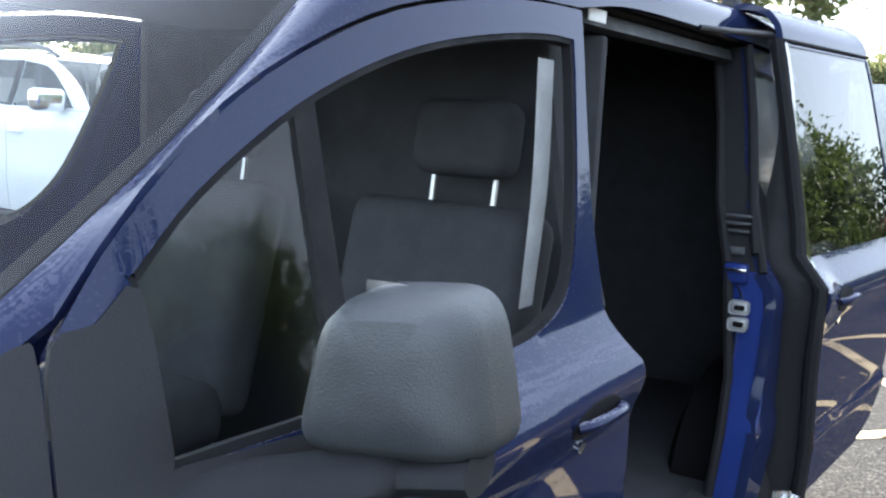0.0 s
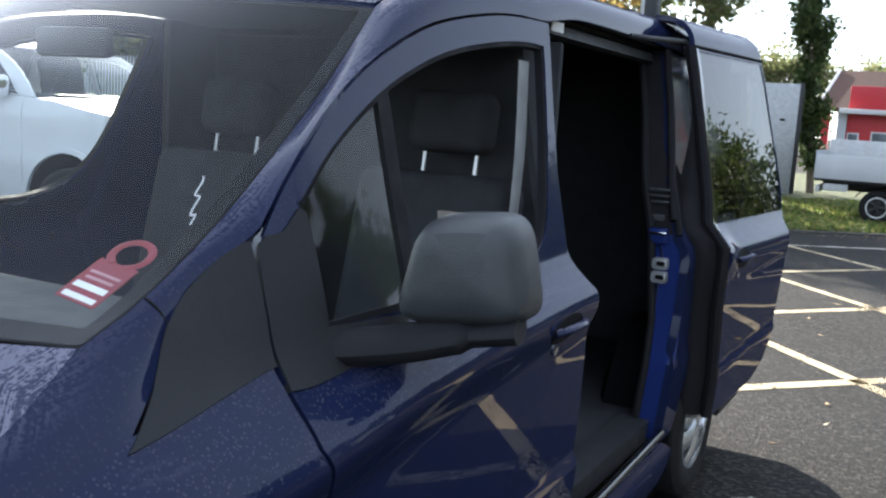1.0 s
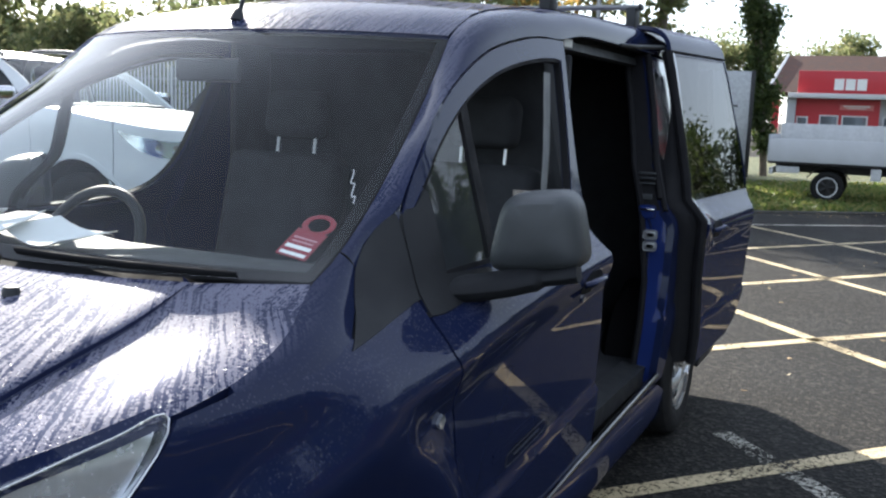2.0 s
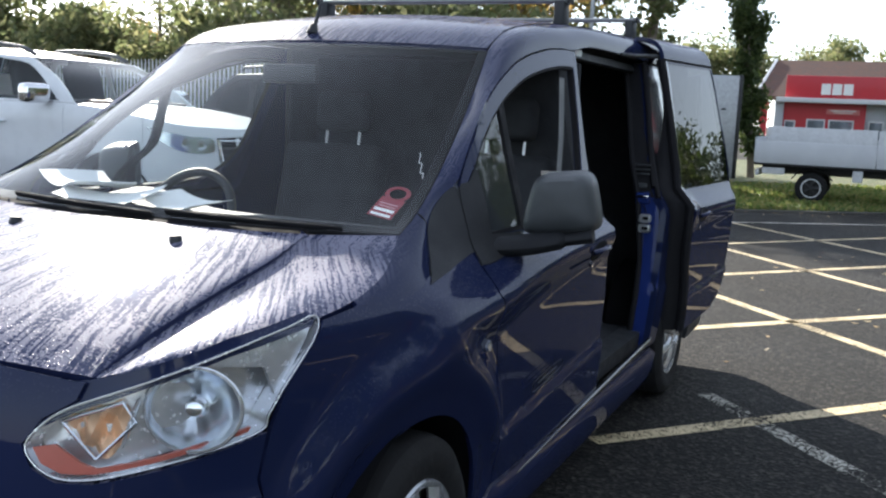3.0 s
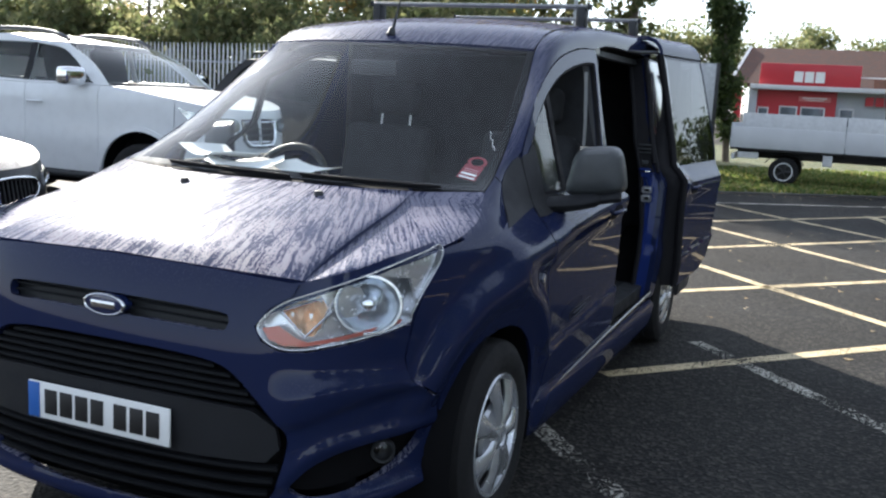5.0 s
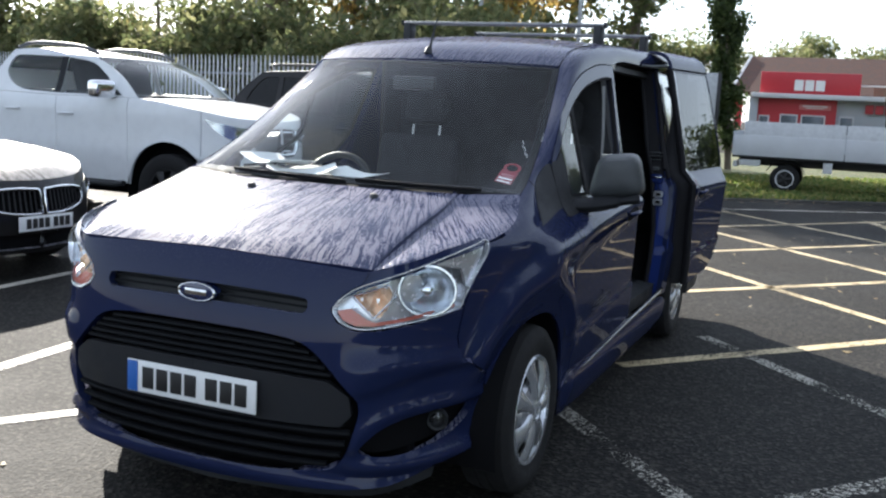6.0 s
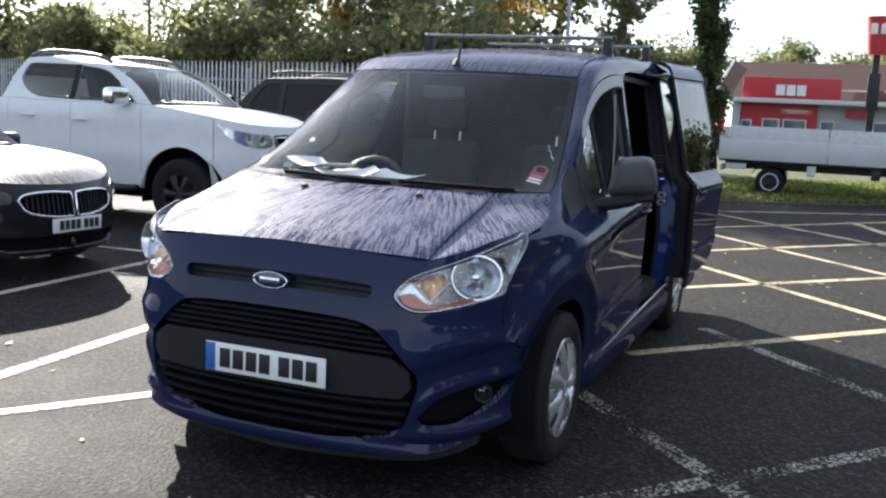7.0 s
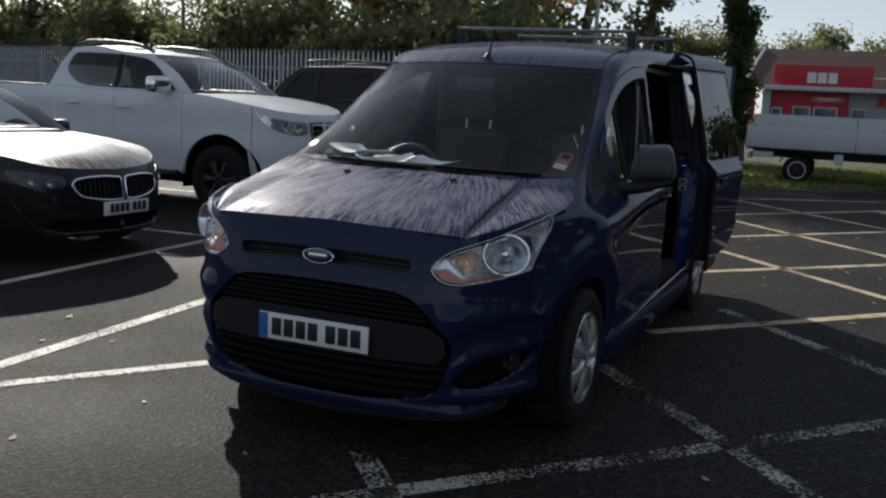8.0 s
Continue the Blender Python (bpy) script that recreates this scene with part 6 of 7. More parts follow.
head_lamps(saloon, ssh, [(0.53, 0.635), (0.60, 0.615), (0.72, 0.63), (0.80, 0.675), (0.835, 0.74), (0.74, 0.745), (0.62, 0.72), (0.54, 0.695)], [(0.62, 0.67), (0.72, 0.685)], 0.04)
for sx in (1, -1):
    ring_pts = [(0.03, 0.69), (0.22, 0.702), (0.425, 0.687), (0.478, 0.64), (0.425, 0.56), (0.26, 0.518), (0.05, 0.508), (0.024, 0.535), (0.024, 0.66), (0.03, 0.69)]
    P3 = smooth_points([ssh.at(ssh.ux(x), z, 0.006) for x, z in ring_pts], 4)
    bm = tube(P3, 0.009, 8, caps=False)
    kid = part("grille_frame", bm if sx > 0 else mirrored(bm), CHROME, saloon, "chrome kidney-shaped grille frame")
    for k in range(9):
        x = 0.055 + k * 0.045
        top_z, low_z = 0.69 - 0.02 * (k > 6), 0.515 + 0.022 * max(0, k - 5)
        b2 = tube([ssh.at(ssh.ux(x), low_z, -0.012), ssh.at(ssh.ux(x), top_z, -0.012)], 0.006, 6)
        part("grille_slat", b2 if sx > 0 else mirrored(b2), DARK_STEEL, kid)
number_plate(saloon, (0, -0.02, 0.445), band=False)

# dark estate cars behind
def estate(m, paint, label):
    car, sh, ln = build_car("estate_car", label, m, dict(
        L=4.5, half=0.90, nose=(0.34, 0.55, 6), paint=paint, glass=PRIVACY, screen=CLEAR,
        side=([0.2, 0.35, 0.6, 0.85, 0.98, 1.05, 1.2, 1.62], [0.82, 0.87, 0.90, 0.90, 0.875, 0.83, 0.77, 0.62]),
        face=([0.2, 0.35, 0.55, 0.75, 0.9], [0.06, 0.01, 0.0, 0.03, 0.12]),
        axles=(0.90, 3.60), r=0.345, arch=0.39, sill=0.26, rim=0.23, spokes=5,
        belt=([-0.8, 0.0, 0.5, 1.0, 1.5, 2.5, 3.5, 4.6], [0.84, 0.87, 0.93, 0.98, 1.02, 1.05, 1.08, 1.08]),
        seams=(0.48, 1.40, 2.42, 3.35), cowl=(1.38, 1.01), crown=0.05,
        cab=((1.38, 1.015), (2.12, 1.56), (3.75, 1.55), (4.25, 1.09)),
        windows=[[(1.72, 1.08), (1.72, 1.10), (2.02, 1.34), (2.25, 1.48), (2.42, 1.50), (2.42, 1.50), (2.42, 1.09), (2.42, 1.09)],
                 [(2.50, 1.09), (2.50, 1.09), (2.50, 1.50), (2.50, 1.50), (3.38, 1.495), (3.38, 1.495), (3.38, 1.12), (3.38, 1.12)],
                 [(3.46, 1.13), (3.46, 1.13), (3.46, 1.49), (3.46, 1.49), (3.72, 1.47), (3.93, 1.25), (3.88, 1.15)]],
        face_holes=[[(0.0005, 0.80), (0.45, 0.79), (0.42, 0.66), (0.0005, 0.65)], [(0.0005, 0.50), (0.6, 0.50), (0.5, 0.36), (0.0005, 0.36)]],
        mirror=(0.99, 1.70, 1.10), handles=[(2.28, 0.92), (3.2, 0.94)]))
    head_lamps(car, sh, [(0.48, 0.70), (0.70, 0.70), (0.80, 0.74), (0.84, 0.83), (0.70, 0.83), (0.50, 0.79)], [(0.6, 0.76)], 0.045)
    for sx in (1, -1):
        rail = [sh.at(y, 1.57, 0.0) + Vector((-0.08, 0, dz)) for y, dz in ((2.2, 0.03), (2.3, 0.07), (3.0, 0.08), (3.6, 0.07), (3.7, 0.03))]
        bm = tube(smooth_points(rail, 5), 0.016, 8)
        part("roof_rail", bm if sx > 0 else mirrored(bm), TRIM, car)
    return car


TALL = Matrix.Diagonal((1, 1, 1.17, 1))
estate(pose(-2.3, 10.0, 0, 0, 0, 90) @ TALL, BLACK_PAINT, "dark estate car with roof rails behind the pickup")
estate(pose(-1.2, 13.2, 0, 0, 0, 90) @ TALL, SILVER_PAINT, "silver estate car with roof rails by the fence")


# ---- verge, trailer, trees, fence and buildings ----
def tall_box(name, size, at, mat, parent=None, bevel=0.0, label=""):
    return part(name, box(size, at, bevel), mat, parent, label)


KERB_STONE = plain("dirty_concrete", (0.055, 0.052, 0.046), 0.9, vary=0.4, scale=5.0, relief=0.5)
KERB = [(-4.0, 12.8), (-0.1, 16.0), (1.8, 17.5), (8.0, 22.4), (16.0, 28.8)]
verge = bmesh.new()
lo = [verge.verts.new((x, y, 0.03)) for x, y in KERB]
hi = [verge.verts.new((x - 6 + 0.2 * i, y + 24, 0.03)) for i, (x, y) in enumerate(KERB)]
for i in range(len(KERB) - 1):
    verge.faces.new((lo[i], lo[i + 1], hi[i + 1], hi[i]))
bmesh.ops.recalc_face_normals(verge, faces=verge.faces)
outwards(verge, (0, 20, -50))
tagged(part("verge", verge, TURF), "rough grass verge with fallen leaves", "grass", kind="structure")
for i, (p, q) in enumerate(zip(KERB, KERB[1:])):
    a, b = Vector((*p, -0.025)), Vector((*q, -0.025))
    n = max(1, int((b - a).length / 0.9))
    for k in range(n):
        c, d = a.lerp(b, k / n), a.lerp(b, (k + 1) / n)
        ang = math.degrees(math.atan2(d.y - c.y, d.x - c.x))
        ob = part("kerb_stone", box(((d - c).length - 0.01, 0.12, 0.12), bevel=0.012), KERB_STONE)
        tagged(ob, "grey concrete kerb stone at the verge", "kerb", "kerb stones", "structure")
        ob.matrix_basis = pose(*((c + d) / 2), 0, 0, ang)
road_line((-3.0, 11.6), (9.0, 21.0), 0.09, WHITE_LINE, "thin white edge line on asphalt", BAYS)
road_line((2.15, 13.9), (3.2, 10.6), 0.16, YELLOW_LINE, "pale yellow road line, worn, on dark asphalt", HATCH)


def quads(name, centres, size, mat, seed, flat=0.0, kind="", tall=1.0, parent=None):
    """Many small leaves, each a bent quad, in one mesh."""
    rng = np.random.default_rng(seed)
    n = len(centres)
    C = np.asarray(centres, float)
    a = rng.normal(size=(n, 3))
    a[:, 2] *= 1 - flat
    a /= np.linalg.norm(a, axis=1)[:, None]
    b = np.cross(a, rng.normal(size=(n, 3)))
    b /= np.linalg.norm(b, axis=1)[:, None]
    if flat > 0.9:
        b = np.cross(a, np.array([0, 0, 1.0]))
    s = size * rng.uniform(0.55, 1.25, size=(n, 1))
    fold = np.cross(a, b) * s * 0.18
    V = np.stack([C - a * s * tall, C + b * s * 0.55 + fold, C + a * s * tall, C - b * s * 0.55 + fold], 1).reshape(-1, 3)
    F = [(4 * i, 4 * i + 1, 4 * i + 2, 4 * i + 3) for i in range(n)]
    me = bpy.data.meshes.new(name)
    me.from_pydata(V.tolist(), [], F)
    me.materials.append(mat)
    ob = new(name, me)
    if parent:
        ob.parent = parent
    return tagged(ob, kind=kind)


def limb_points(p, d, length, rng, n=5, rise=0.25):
    pts = [Vector(p)]
    d = Vector(d).normalized()
    for i in range(n):
        d = (d + Vector(rng.normal(0, 0.16, 3)) + Vector((0, 0, rise * 0.3))).normalized()
        pts.append(pts[-1] + d * length / n)
    return pts


def tree(label, height, spread, mat, seed, leaves=3200, size=0.16, base=0.3, narrow=False, group="trees behind the car park"):
    rng = np.random.default_rng(seed)
    tr = thing("tree", Matrix(), label, "tree", group)
    bm = bmesh.new()
    top = Vector((rng.normal(0, 0.2), rng.normal(0, 0.2), height * 0.92))
    tp = [Vector((0, 0, -0.2)).lerp(top, s) + Vector((rng.normal(0, 0.07), rng.normal(0, 0.07), 0)) * s * 2 for s in np.linspace(0, 1, 8)]
    r0 = 0.09 if narrow else height * 0.014 + 0.04
    tube(tp, [r0 * (1 - 0.9 * s) + 0.015 for s in np.linspace(0, 1, 8)], 8, bm)
    tips = []
    for k in range(16 if not narrow else 26):
        s = base + (0.95 - base) * (k + 0.5) / (16 if not narrow else 26)
        p = Vector((0, 0, 0)).lerp(top, s)
        q = k * 2.4 + rng.normal(0, 0.3)
        profile = (math.sin(math.pi * min(1, (s - base) / (1.02 - base) * 0.92 + 0.06)) ** 0.6)
        L = spread * profile * rng.uniform(0.75, 1.15)
        up = 2.4 if narrow else 0.35 + 0.5 * s
        pts = limb_points(p, (math.cos(q), math.sin(q), up), L * (1.9 if narrow else 1.0), rng)
        tube(pts, [max(0.012, r0 * 0.42 * (1 - s * 0.6) * (1 - 0.8 * i / 5)) for i in range(6)], 6, bm)
        tips += pts[2:]
        if not narrow:
            for _ in range(2):
                j = rng.integers(2, 5)
                sub = limb_points(pts[j], rng.normal(0, 1, 3) + np.array([0, 0, 0.4]), L * 0.5, rng, 3)
                tube(sub, [0.03, 0.022, 0.015, 0.01], 5, bm)
                tips += sub[1:]
    part("trunk", bm, BARK, tr)
    tips = np.array([tuple(p) for p in tips])
    idx = rng.integers(0, len(tips), leaves)
    clump = rng.normal(0, 1, (leaves, 3)) * np.array([1, 1, 0.75]) * (spread * 0.13 if not narrow else spread * 0.22)
    quads("crown", tips[idx] + clump, size, mat, seed + 7, parent=tr)
    return tr


def plant(proto, spots):
    """Copies of a tree; the first spot takes the tree itself."""
    for k, (x, y, z, s, turn) in enumerate(spots):
        m = Matrix.Translation((x, y, z)) @ Euler((0, 0, radians(turn))).to_matrix().to_4x4()
        if k == 0:
            proto.matrix_basis = m
            proto.scale = (s, s, s)
        else:
            c = copy_thing(proto, m)
            c.scale = (s, s, s)


green = tree("tall broad tree with thinning green leaves", 11.0, 3.2, LEAF_GREEN, 3, 3800, 0.15)
autumn = tree("tall tree turning yellow and brown", 10.5, 3.0, LEAF_AUTUMN, 8, 3600, 0.15)
sparse = tree("slim tree with sparse pale leaves", 9.5, 2.4, LEAF_GREEN, 15, 2000, 0.13)
dense = tree("dense green tree with a round crown", 9.0, 3.6, LEAF_GREEN, 21, 5200, 0.20, base=0.12)
plant(dense, [(-27.5, 24, 0.2, 1.0, 0), (-33, 23, 0.2, 1.1, 70), (-30, 31, 0.2, 0.55, 160), (-14.5, 33, 0, 0.7, 40)])
plant(green, [(-17.5, 27.5, 0.1, 0.95, 0), (-12.0, 25.5, 0.1, 0.95, 120), (-8.2, 31.5, 0.1, 1.0, 40), (-20.0, 33, 0, 1.05, 310)])
plant(autumn, [(-8.6, 27.0, 0.1, 1.0, 0), (-14.8, 28.0, 0.1, 0.95, 80), (-24.8, 29.0, 0, 0.42, 30), (-11.0, 33, 0, 0.95, 150)])
plant(sparse, [(-20.8, 25.0, 0.1, 0.7, 0), (-15.9, 24.2, 0.1, 0.95, 100), (-10.6, 24.0, 0.1, 1.0, 220), (-18.2, 24.6, 0.1, 0.85, 300)])

# big tree beside the poplar, whose boughs hang over the roof line
bough = tree("broad dark green tree with hanging boughs", 11.5, 2.1, LEAF_GREEN, 33, 3000, 0.14, base=0.26)
plant(bough, [(-4.9, 27.5, 0.1, 1.0, 25)])
poplar = tree("tall narrow columnar tree, dark green", 9.5, 0.72, LEAF_DARK, 44, 11000, 0.09, base=0.06, narrow=True, group="")
poplar.matrix_basis = pose(-1.62, 26.9, 0.0, 0, -7.0, 0)
# far woods over the roofs
far = tree("distant round green tree", 7.6, 4.0, LEAF_GREEN, 51, 6000, 0.20, base=0.1, group="far trees")
plant(far, [(-14 + 5.2 * k + 2 * math.sin(k * 5), 86 + 6 * math.sin(k * 3), 0, 0.94 + 0.08 * math.sin(k * 2.2), 50 * k) for k in range(9)])
far2 = tree("distant olive green tree", 8.0, 4.0, LEAF_GREEN, 57, 6000, 0.20, base=0.1, group="far trees")
plant(far2, [(-3.5, 92, 0, 1.02, 0), (6.0, 84, 0, 0.95, 60), (17, 90, 0, 0.95, 90)])
# trees across the road, which the flank and its glass mirror
plant_b = tree("dense dark green roadside tree", 8.5, 3.8, LEAF_DARK, 61, 9000, 0.16, base=0.08, group="roadside trees")
plant(plant_b, [(18.5 + 1.5 * math.sin(k * 4), -14 + 4.2 * k, 0, 0.90 + 0.10 * math.sin(k * 2.7), 70 * k) for k in range(16)] + [(14.4, 51.5, 0, 0.74, 40), (12.4, 53.5, 0, 0.72, 160)])

# palisade fence
F0, F1 = Vector((-31.0, 22.2, 0.0)), Vector((-3.6, 15.4, 0.0))
fence = thing("fence", Matrix(), "pale galvanised palisade fence behind the cars", "fence")
run = F1 - F0
fa = math.degrees(math.atan2(run.y, run.x))
n_pale = 178
pale = bmesh.new()
prof = [(-0.034, 0.0), (-0.018, -0.016), (0.0, -0.008), (0.018, -0.016), (0.034, 0.0)]
rows = []
for z, k in ((0.05, 1.0), (2.30, 1.0), (2.45, 0.35)):
    rows.append([pale.verts.new((x * k, y, z)) for x, y in prof])
for r0, r1 in zip(rows, rows[1:]):
    for j in range(4):
        pale.faces.new((r0[j], r0[j + 1], r1[j + 1], r1[j]))
first = part("pale", pale, STEEL_WHITE, fence)
for k in range(n_pale):
    p = F0.lerp(F1, (k + 0.5) / n_pale)
    ob = first if k == 0 else new("pale", first.data)
    ob.parent = fence
    ob.matrix_basis = pose(*p, 0, 0, fa)
for z in (0.5, 2.0):
    tall = box((run.length, 0.03, 0.05), (0, 0.03, 0))
    ob = part("fence_rail", tall, GREY_STEEL, fence)
    ob.matrix_basis = pose(*((F0 + F1) / 2 + Vector((0, 0, z))), 0, 0, fa)
for k in range(11):
    ob = part("fence_post", box((0.06, 0.10, 2.3), (0, 0.08, 1.15), 0.004), GREY_STEEL, fence)
    ob.matrix_basis = pose(*F0.lerp(F1, k / 10), 0, 0, fa)

# scrub behind the fence
shrub = tree("tangled grey-green scrub bush behind the fence", 3.1, 2.0, LEAF_GREEN, 71, 4200, 0.13, base=0.05, group="scrub behind the fence")
off = Vector((-run.y, run.x, 0)).normalized()
spots = []
for k in range(15):
    p = F0.lerp(F1, (k + 0.5) / 15) + off * (2.4 + 0.8 * math.sin(k * 2.3))
    spots.append((p.x, p.y, 0.0, 0.95 + 0.16 * math.sin(k * 1.7), 83 * k))
plant(shrub, spots)

# poles
for x, y, h, r in ((-7.3, 20.9, 8.0, 0.055), (-4.9, 21.6, 8.0, 0.05), (-15.5, 23.0, 9.0, 0.07)):
    pole = thing("flag_pole", pose(x, y, 0.1), "slim pale metal pole standing behind the fence", "pole", "poles by the fence")
    part("shaft", tube([(0, 0, -0.2), (0, 0, h * 0.5), (0, 0, h)], [r * 1.3, r, r * 0.6], 12), GREY_STEEL, pole)
    part("pole_base", lathe([(0.0, 0.0), (r * 3, 0.0), (r * 3, 0.04), (r * 1.4, 0.06)], 16), GREY_STEEL, pole).matrix_basis = pose(0, 0, 0, 0, -90, 0)

# flat trailer with drop sides on the grass
tl = thing("trailer", pose(-0.55, 18.75, 0.0, 0, 0, 1.0), "long grey dropside trailer parked on the grass", "trailer")
TL = 6.6
SIDE_GREY = plain("dull_aluminium_boards", (0.52, 0.53, 0.55), 0.5, vary=0.1, scale=2.0)
for k in range(3):
    x0 = TL * k / 3
    part("near_side", box((TL / 3 - 0.02, 0.035, 0.43), (x0 + TL / 6, 0, 0.965), 0.006), SIDE_GREY, tl)
    part("far_side", box((TL / 3 - 0.02, 0.035, 0.72), (x0 + TL / 6, 2.05, 1.11), 0.006), STEEL_WHITE, tl)
part("tail_board", box((0.035, 2.0, 0.50), (0, 1.02, 1.0), 0.006), GREY_WALL, tl)
part("deck", box((TL, 2.06, 0.06), (TL / 2, 1.02, 0.735), 0.008), DARK_STEEL, tl)
part("chassis_rail", box((TL - 0.2, 0.08, 0.16), (TL / 2, 0.55, 0.62), 0.01), DARK_STEEL, tl)
part("chassis_rail", box((TL - 0.2, 0.08, 0.16), (TL / 2, 1.5, 0.62), 0.01), DARK_STEEL, tl)
part("rear_bumper_bar", box((0.08, 1.9, 0.12), (0.06, 1.02, 0.56), 0.01), STEEL_WHITE, tl)
part("lamp_board", box((0.42, 0.05, 0.13), (0.36, 0.08, 0.60), 0.01), STEEL_WHITE, tl)
for x in (1.9, 3.15, 4.6):
    part("bracket", box((0.18, 0.06, 0.22), (x, 0.06, 0.58), 0.01), STEEL_WHITE if x < 2 else DARK_STEEL, tl)
for x in (1.08, 5.3):
    for y in (0.22, 1.85):
        wheel(tl, pose(x, y, 0.30, 0, 0, -90 if y < 1 else 90), r=0.30, width=0.2, rim=0.185, spokes=5, rim_mat=DARK_STEEL)
        part("rim_band", lathe([(0.165, 0.088), (0.165, 0.098), (0.188, 0.098), (0.188, 0.088)], 32), STEEL_WHITE, tl).matrix_basis = pose(x, y, 0.30, 0, 0, -90 if y < 1 else 90)
    part("mudguard", tube([(x - 0.38, 0.25, 0.46), (x - 0.25, 0.25, 0.61), (x, 0.25, 0.655), (x + 0.25, 0.25, 0.61), (x + 0.38, 0.25, 0.46)], 0.10, 8, flat=0.12), DARK_STEEL, tl)

# pale cabinet by the poplar
cab = thing("steel_cabinet", pose(-2.35, 24.6, 0.1, 0, 0, 12), "tall pale grey steel panel beside the tree", "cabinet")
part("cabinet_body", box((1.1, 0.5, 2.6), (0, 0, 1.3), 0.015), GREY_STEEL, cab)
part("dark_edge", box((0.10, 0.52, 2.62), (0.58, 0, 1.31), 0.01), DARK_STEEL, cab)
part("cabinet_latch", box((0.12, 0.03, 0.05), (0.2, -0.26, 1.75), 0.006), DARK_STEEL, cab)

# restaurant
FY = 51.8
rest = thing("restaurant", pose(-0.55, 0, 0), "red and pale grey restaurant with a white canopy band", "building")
tall_box("wall", (16.5, 9.0, 2.78), (5.4, FY + 4.6, 1.39), GREY_WALL, rest)
tall_box("red_fascia", (4.9, 0.5, 1.14), (-0.32, FY + 0.05, 3.55), RED_PANEL, rest, 0.02)
tall_box("red_wall", (3.9, 0.16, 2.76), (-0.85, FY + 0.02, 1.38), RED_PANEL, rest)
tall_box("canopy_band", (17.4, 1.0, 0.24), (5.55, FY - 0.25, 2.88), WHITE_WALL, rest, 0.02)
tall_box("corner_pillar", (0.42, 0.5, 2.78), (-3.0, FY - 0.05, 1.39), GREY_WALL, rest)
tall_box("red_post", (0.34, 0.3, 2.7), (-3.75, FY - 0.1, 1.35), RED_PANEL, rest)
tall_box("parapet", (10.5, 0.3, 0.62), (8.0, FY + 0.9, 3.3), ROOF_TILE, rest)
for x in (2.7, 5.4, 8.1):
    tall_box("parapet_rail", (2.4, 0.08, 0.07), (x, FY + 0.2, 3.55), WHITE_WALL, rest)
    tall_box("rail_post", (0.07, 0.07, 0.6), (x - 1.0, FY + 0.2, 3.28), WHITE_WALL, rest)
for x, w, h, z in ((-2.45, 0.55, 1.2, 1.25), (-1.2, 0.9, 1.3, 1.3), (0.0, 1.2, 1.3, 1.3), (1.62, 0.72, 1.0, 1.45), (4.6, 1.6, 1.2, 1.4), (7.6, 1.6, 1.2, 1.4)):
    win = part("window", box((w, 0.06, h), (x, FY - 0.09, z), 0.01), WHITE_WALL, rest)
    part("pane", box((w - 0.14, 0.03, h - 0.14), (x, FY - 0.115, z), 0.004), plain("dark_pane", (0.10, 0.12, 0.14), 0.1, vary=0.2, relief=0), win)
for k in range(3):
    tall_box("white_mark", (0.44, 0.06, 0.55), (-0.84 + 0.52 * k, FY - 0.24, 3.46), PAPER, rest)
    tall_box("red_mark", (0.40, 0.05, 0.45), (2.65 + 0.47 * k, FY - 0.10, 2.36), RED_PANEL, rest)
tall_box("small_sign", (1.55, 0.06, 0.26), (0.05, FY - 0.12, 2.35), plain("pale_red_board", (0.6, 0.18, 0.17), 0.5), rest)
tall_box("pale_bar", (1.2, 0.03, 0.06), (0.05, FY - 0.165, 2.40), PAPER, rest)
tall_box("pale_bar", (0.9, 0.03, 0.04), (0.05, FY - 0.165, 2.30), PAPER, rest)


def pitched_roof(x0, x1, y0, y1, z0, z1):
    bm = bmesh.new()
    ym = (y0 + y1) / 2
    v = [bm.verts.new(p) for p in ((x0, y0, z0), (x1, y0, z0), (x1, y1, z0), (x0, y1, z0), (x0 + 0.6, ym, z1), (x1 - 0.6, ym, z1))]
    for f in ((0, 1, 5, 4), (2, 3, 4, 5), (1, 2, 5), (3, 0, 4), (3, 2, 1, 0)):
        bm.faces.new([v[i] for i in f])
    bmesh.ops.recalc_face_normals(bm, faces=bm.faces)
    return bm


terrace = thing("terraced_house", Matrix(), "row of houses with a brown tiled roof", "house")
tall_box("wall", (27.4, 7.5, 3.4), (10.8, 64.5, 1.7), BRICK_WALL, terrace)
part("roof", pitched_roof(-5.9, 25, 60.2, 68.8, 3.3, 5.7), ROOF_TILE, terrace)
part("gable_trim", tube([(-5.9, 60.2, 3.3), (-5.3, 64.5, 5.72)], 0.10, 6), WHITE_WALL, terrace)
for k in range(8):
    w = part("window", box((1.3, 0.1, 1.1), (-3 + 3.6 * k, 60.72, 2.2), 0.01), WHITE_WALL, terrace)
    part("pane", box((1.1, 0.05, 0.9), (-3 + 3.6 * k, 60.65, 2.2), 0.004), GAP, w)

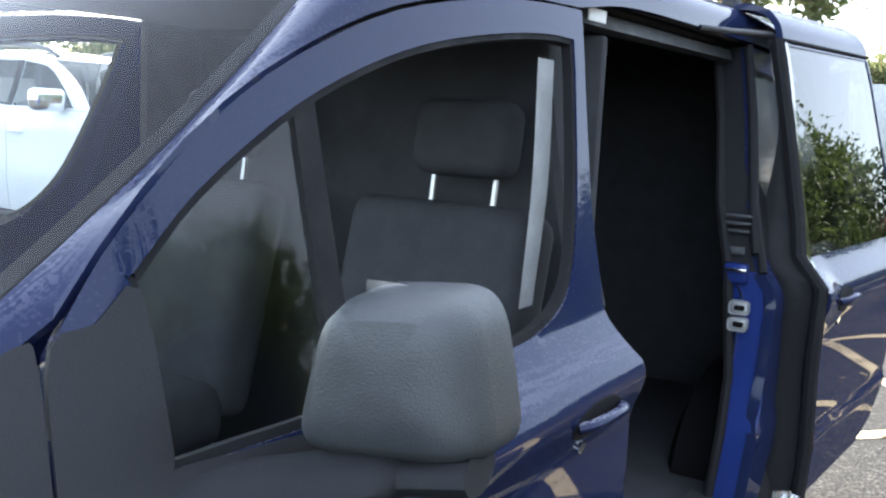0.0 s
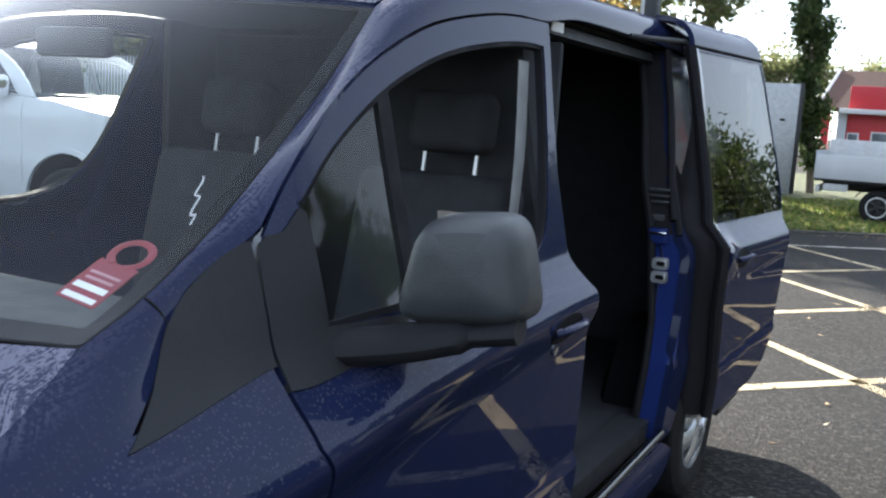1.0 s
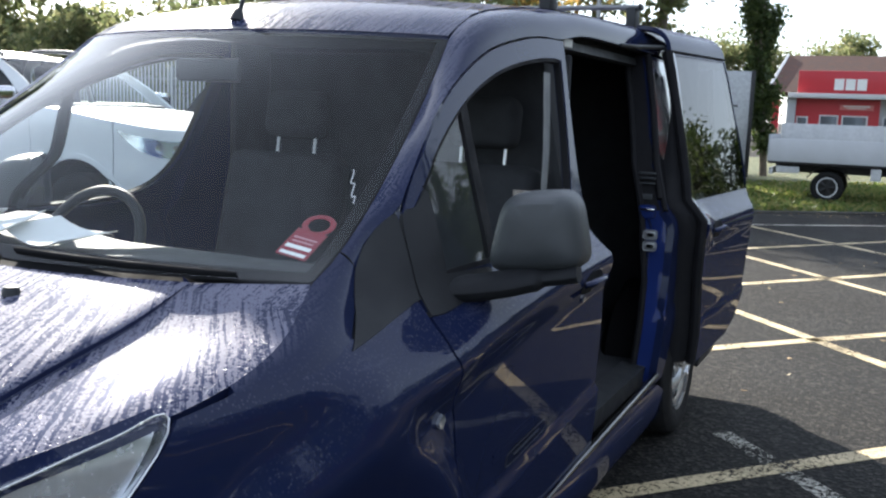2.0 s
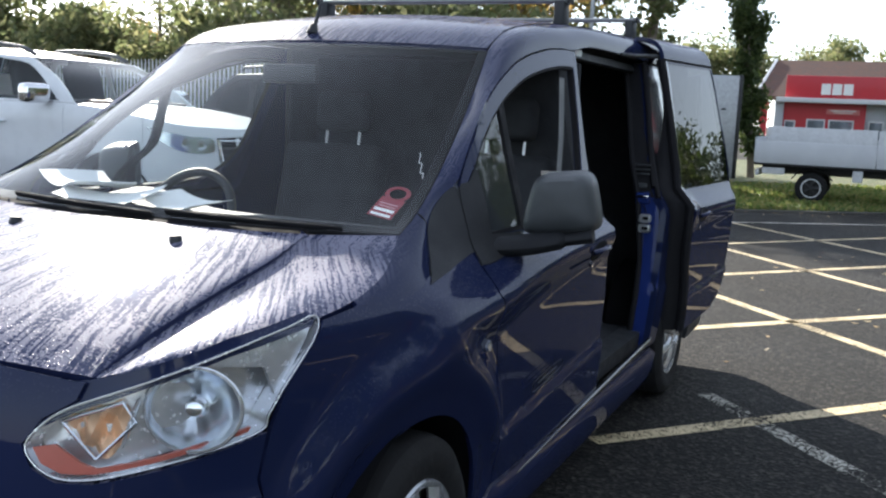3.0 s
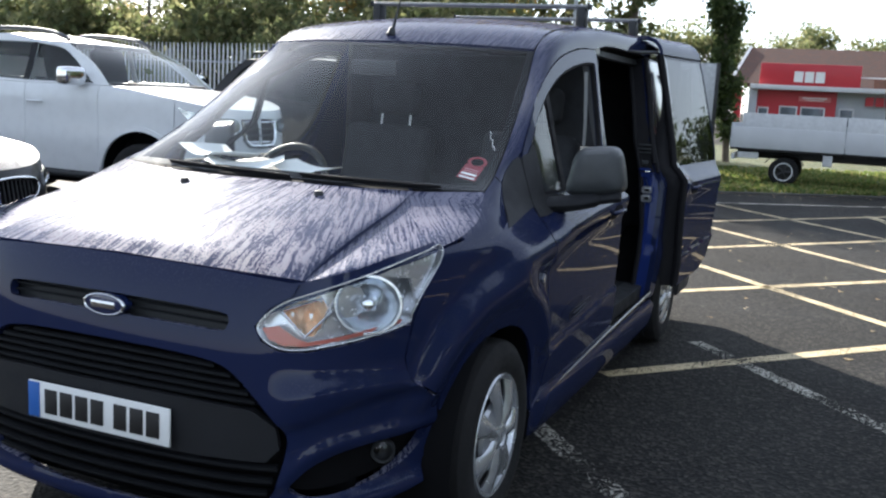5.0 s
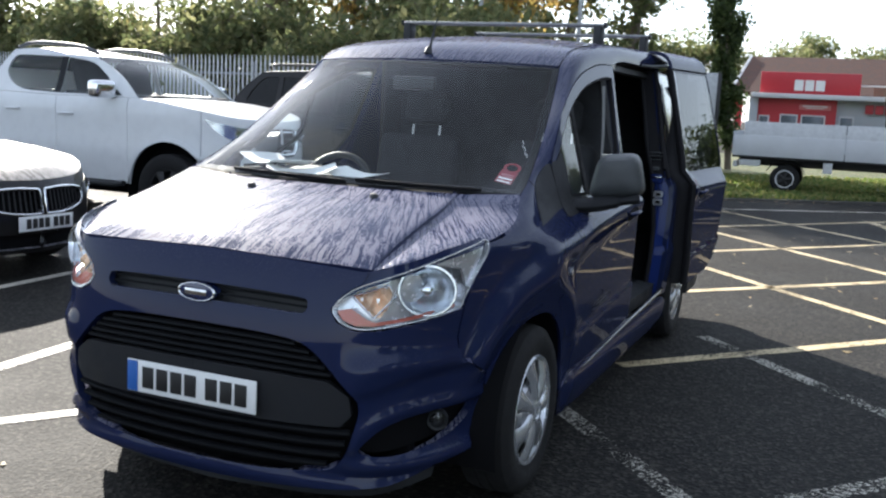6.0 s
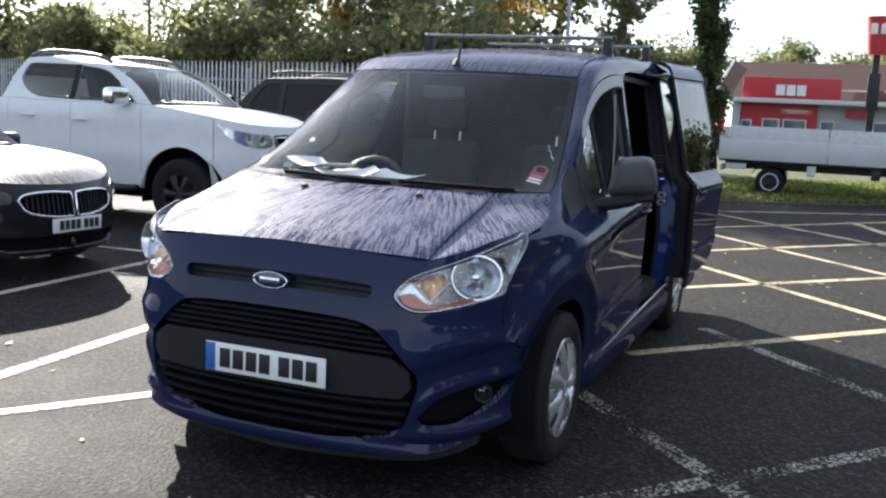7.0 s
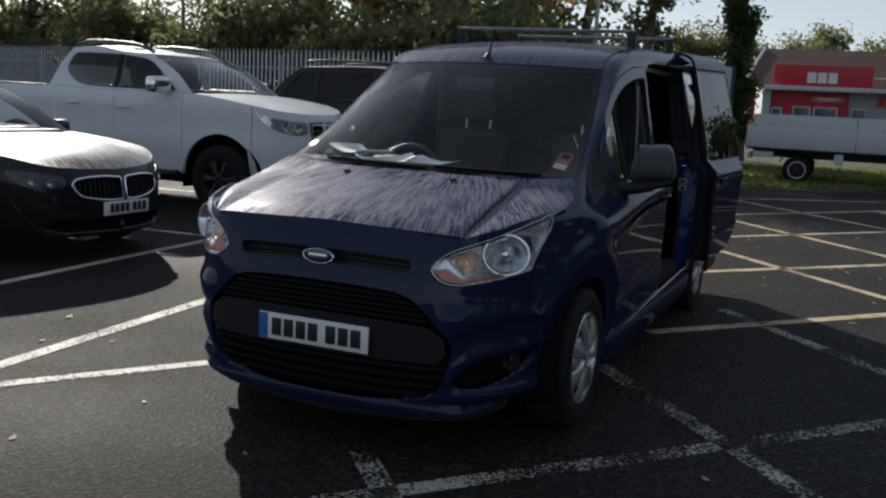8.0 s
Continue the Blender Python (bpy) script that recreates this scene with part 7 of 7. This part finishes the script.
# roadside sign on its post
sg = thing("pole_sign", pose(2.85, 40.8, 0.0), "red bucket-shaped sign on a dark post", "sign")
part("post", box((0.26, 0.26, 4.9), (0, 0, 2.45), 0.01), DARK_STEEL, sg)
part("post_cladding", box((0.46, 0.40, 1.5), (0, 0, 3.1), 0.02), TRIM, sg)
bm = lathe([(0.0, 4.60), (0.36, 4.60), (0.50, 6.02), (0.53, 6.02), (0.53, 6.12), (0.0, 6.12)], 28)
bm.transform(pose(0, 0, 0, 0, -90, 0))
part("bucket", bm, RED_PANEL, sg)
for sx in (-0.20, 0.18):
    part("white_mark", box((0.26, 0.04, 0.42), (sx, -0.45, 5.62), 0.004), PAPER, sg)

# brick house across the road
hs = thing("brick_house", pose(31, 22, 0, 0, 0, 90), "red brick house with a tiled roof", "house")
tall_box("wall", (16, 8, 4.6), (0, 0, 2.3), BRICK_WALL, hs)
part("roof", pitched_roof(-8.4, 8.4, -4.6, 4.6, 4.5, 7.2), ROOF_TILE, hs)
for k in range(4):
    w = part("window", box((1.4, 0.1, 1.2), (-6 + 4 * k, 4.03, 2.6), 0.01), WHITE_WALL, hs)
    part("pane", box((1.2, 0.06, 1.0), (-6 + 4 * k, 4.07, 2.6), 0.004), GAP, w)

# grass blades, litter of leaves
rng = np.random.default_rng(5)
g = []
for _ in range(15000):
    t, d = rng.random(), rng.random() ** 1.4 * 7.5
    x = -4 + 12 * t
    y = float(np.interp(x, [k[0] for k in KERB], [k[1] for k in KERB])) + 0.15 + d
    g.append((x - 0.2 * d, y, 0.06))
tagged(quads("grass", g, 0.06, GRASS_BLADE, 9, flat=-0.5, kind="stuff"), "tufts of rough grass on the verge", "grass")
lv = [(-4 + 12 * rng.random(), 0, 0) for _ in range(260)]
lv = [(x, float(np.interp(x, [k[0] for k in KERB], [k[1] for k in KERB])) - 0.9 + 2.6 * rng.random(), 0.0) for x, _, _ in lv]
lv = [(x, y, 0.09 if y > np.interp(x, [k[0] for k in KERB], [k[1] for k in KERB]) else 0.015) for x, y, _ in lv]
lv += [(rng.uniform(-4, 4.5), rng.uniform(-2, 11), 0.0) for _ in range(90)]
lv += [(-3.0 + 8.5 * rng.random(), -2.0 + 10.0 * rng.random(), 0.012) for _ in range(70)]
lv = [p for p in lv if not (abs(p[0]) < 0.95 and 0 < p[1] < 4.9)]
lv = [(x, y, max(z, 0.008)) for x, y, z in lv]
tagged(quads("fallen_leaves", lv, 0.032, LEAF_FALLEN, 12, flat=0.95, kind="stuff"), "dry fallen leaves scattered on asphalt and grass", "leaves")
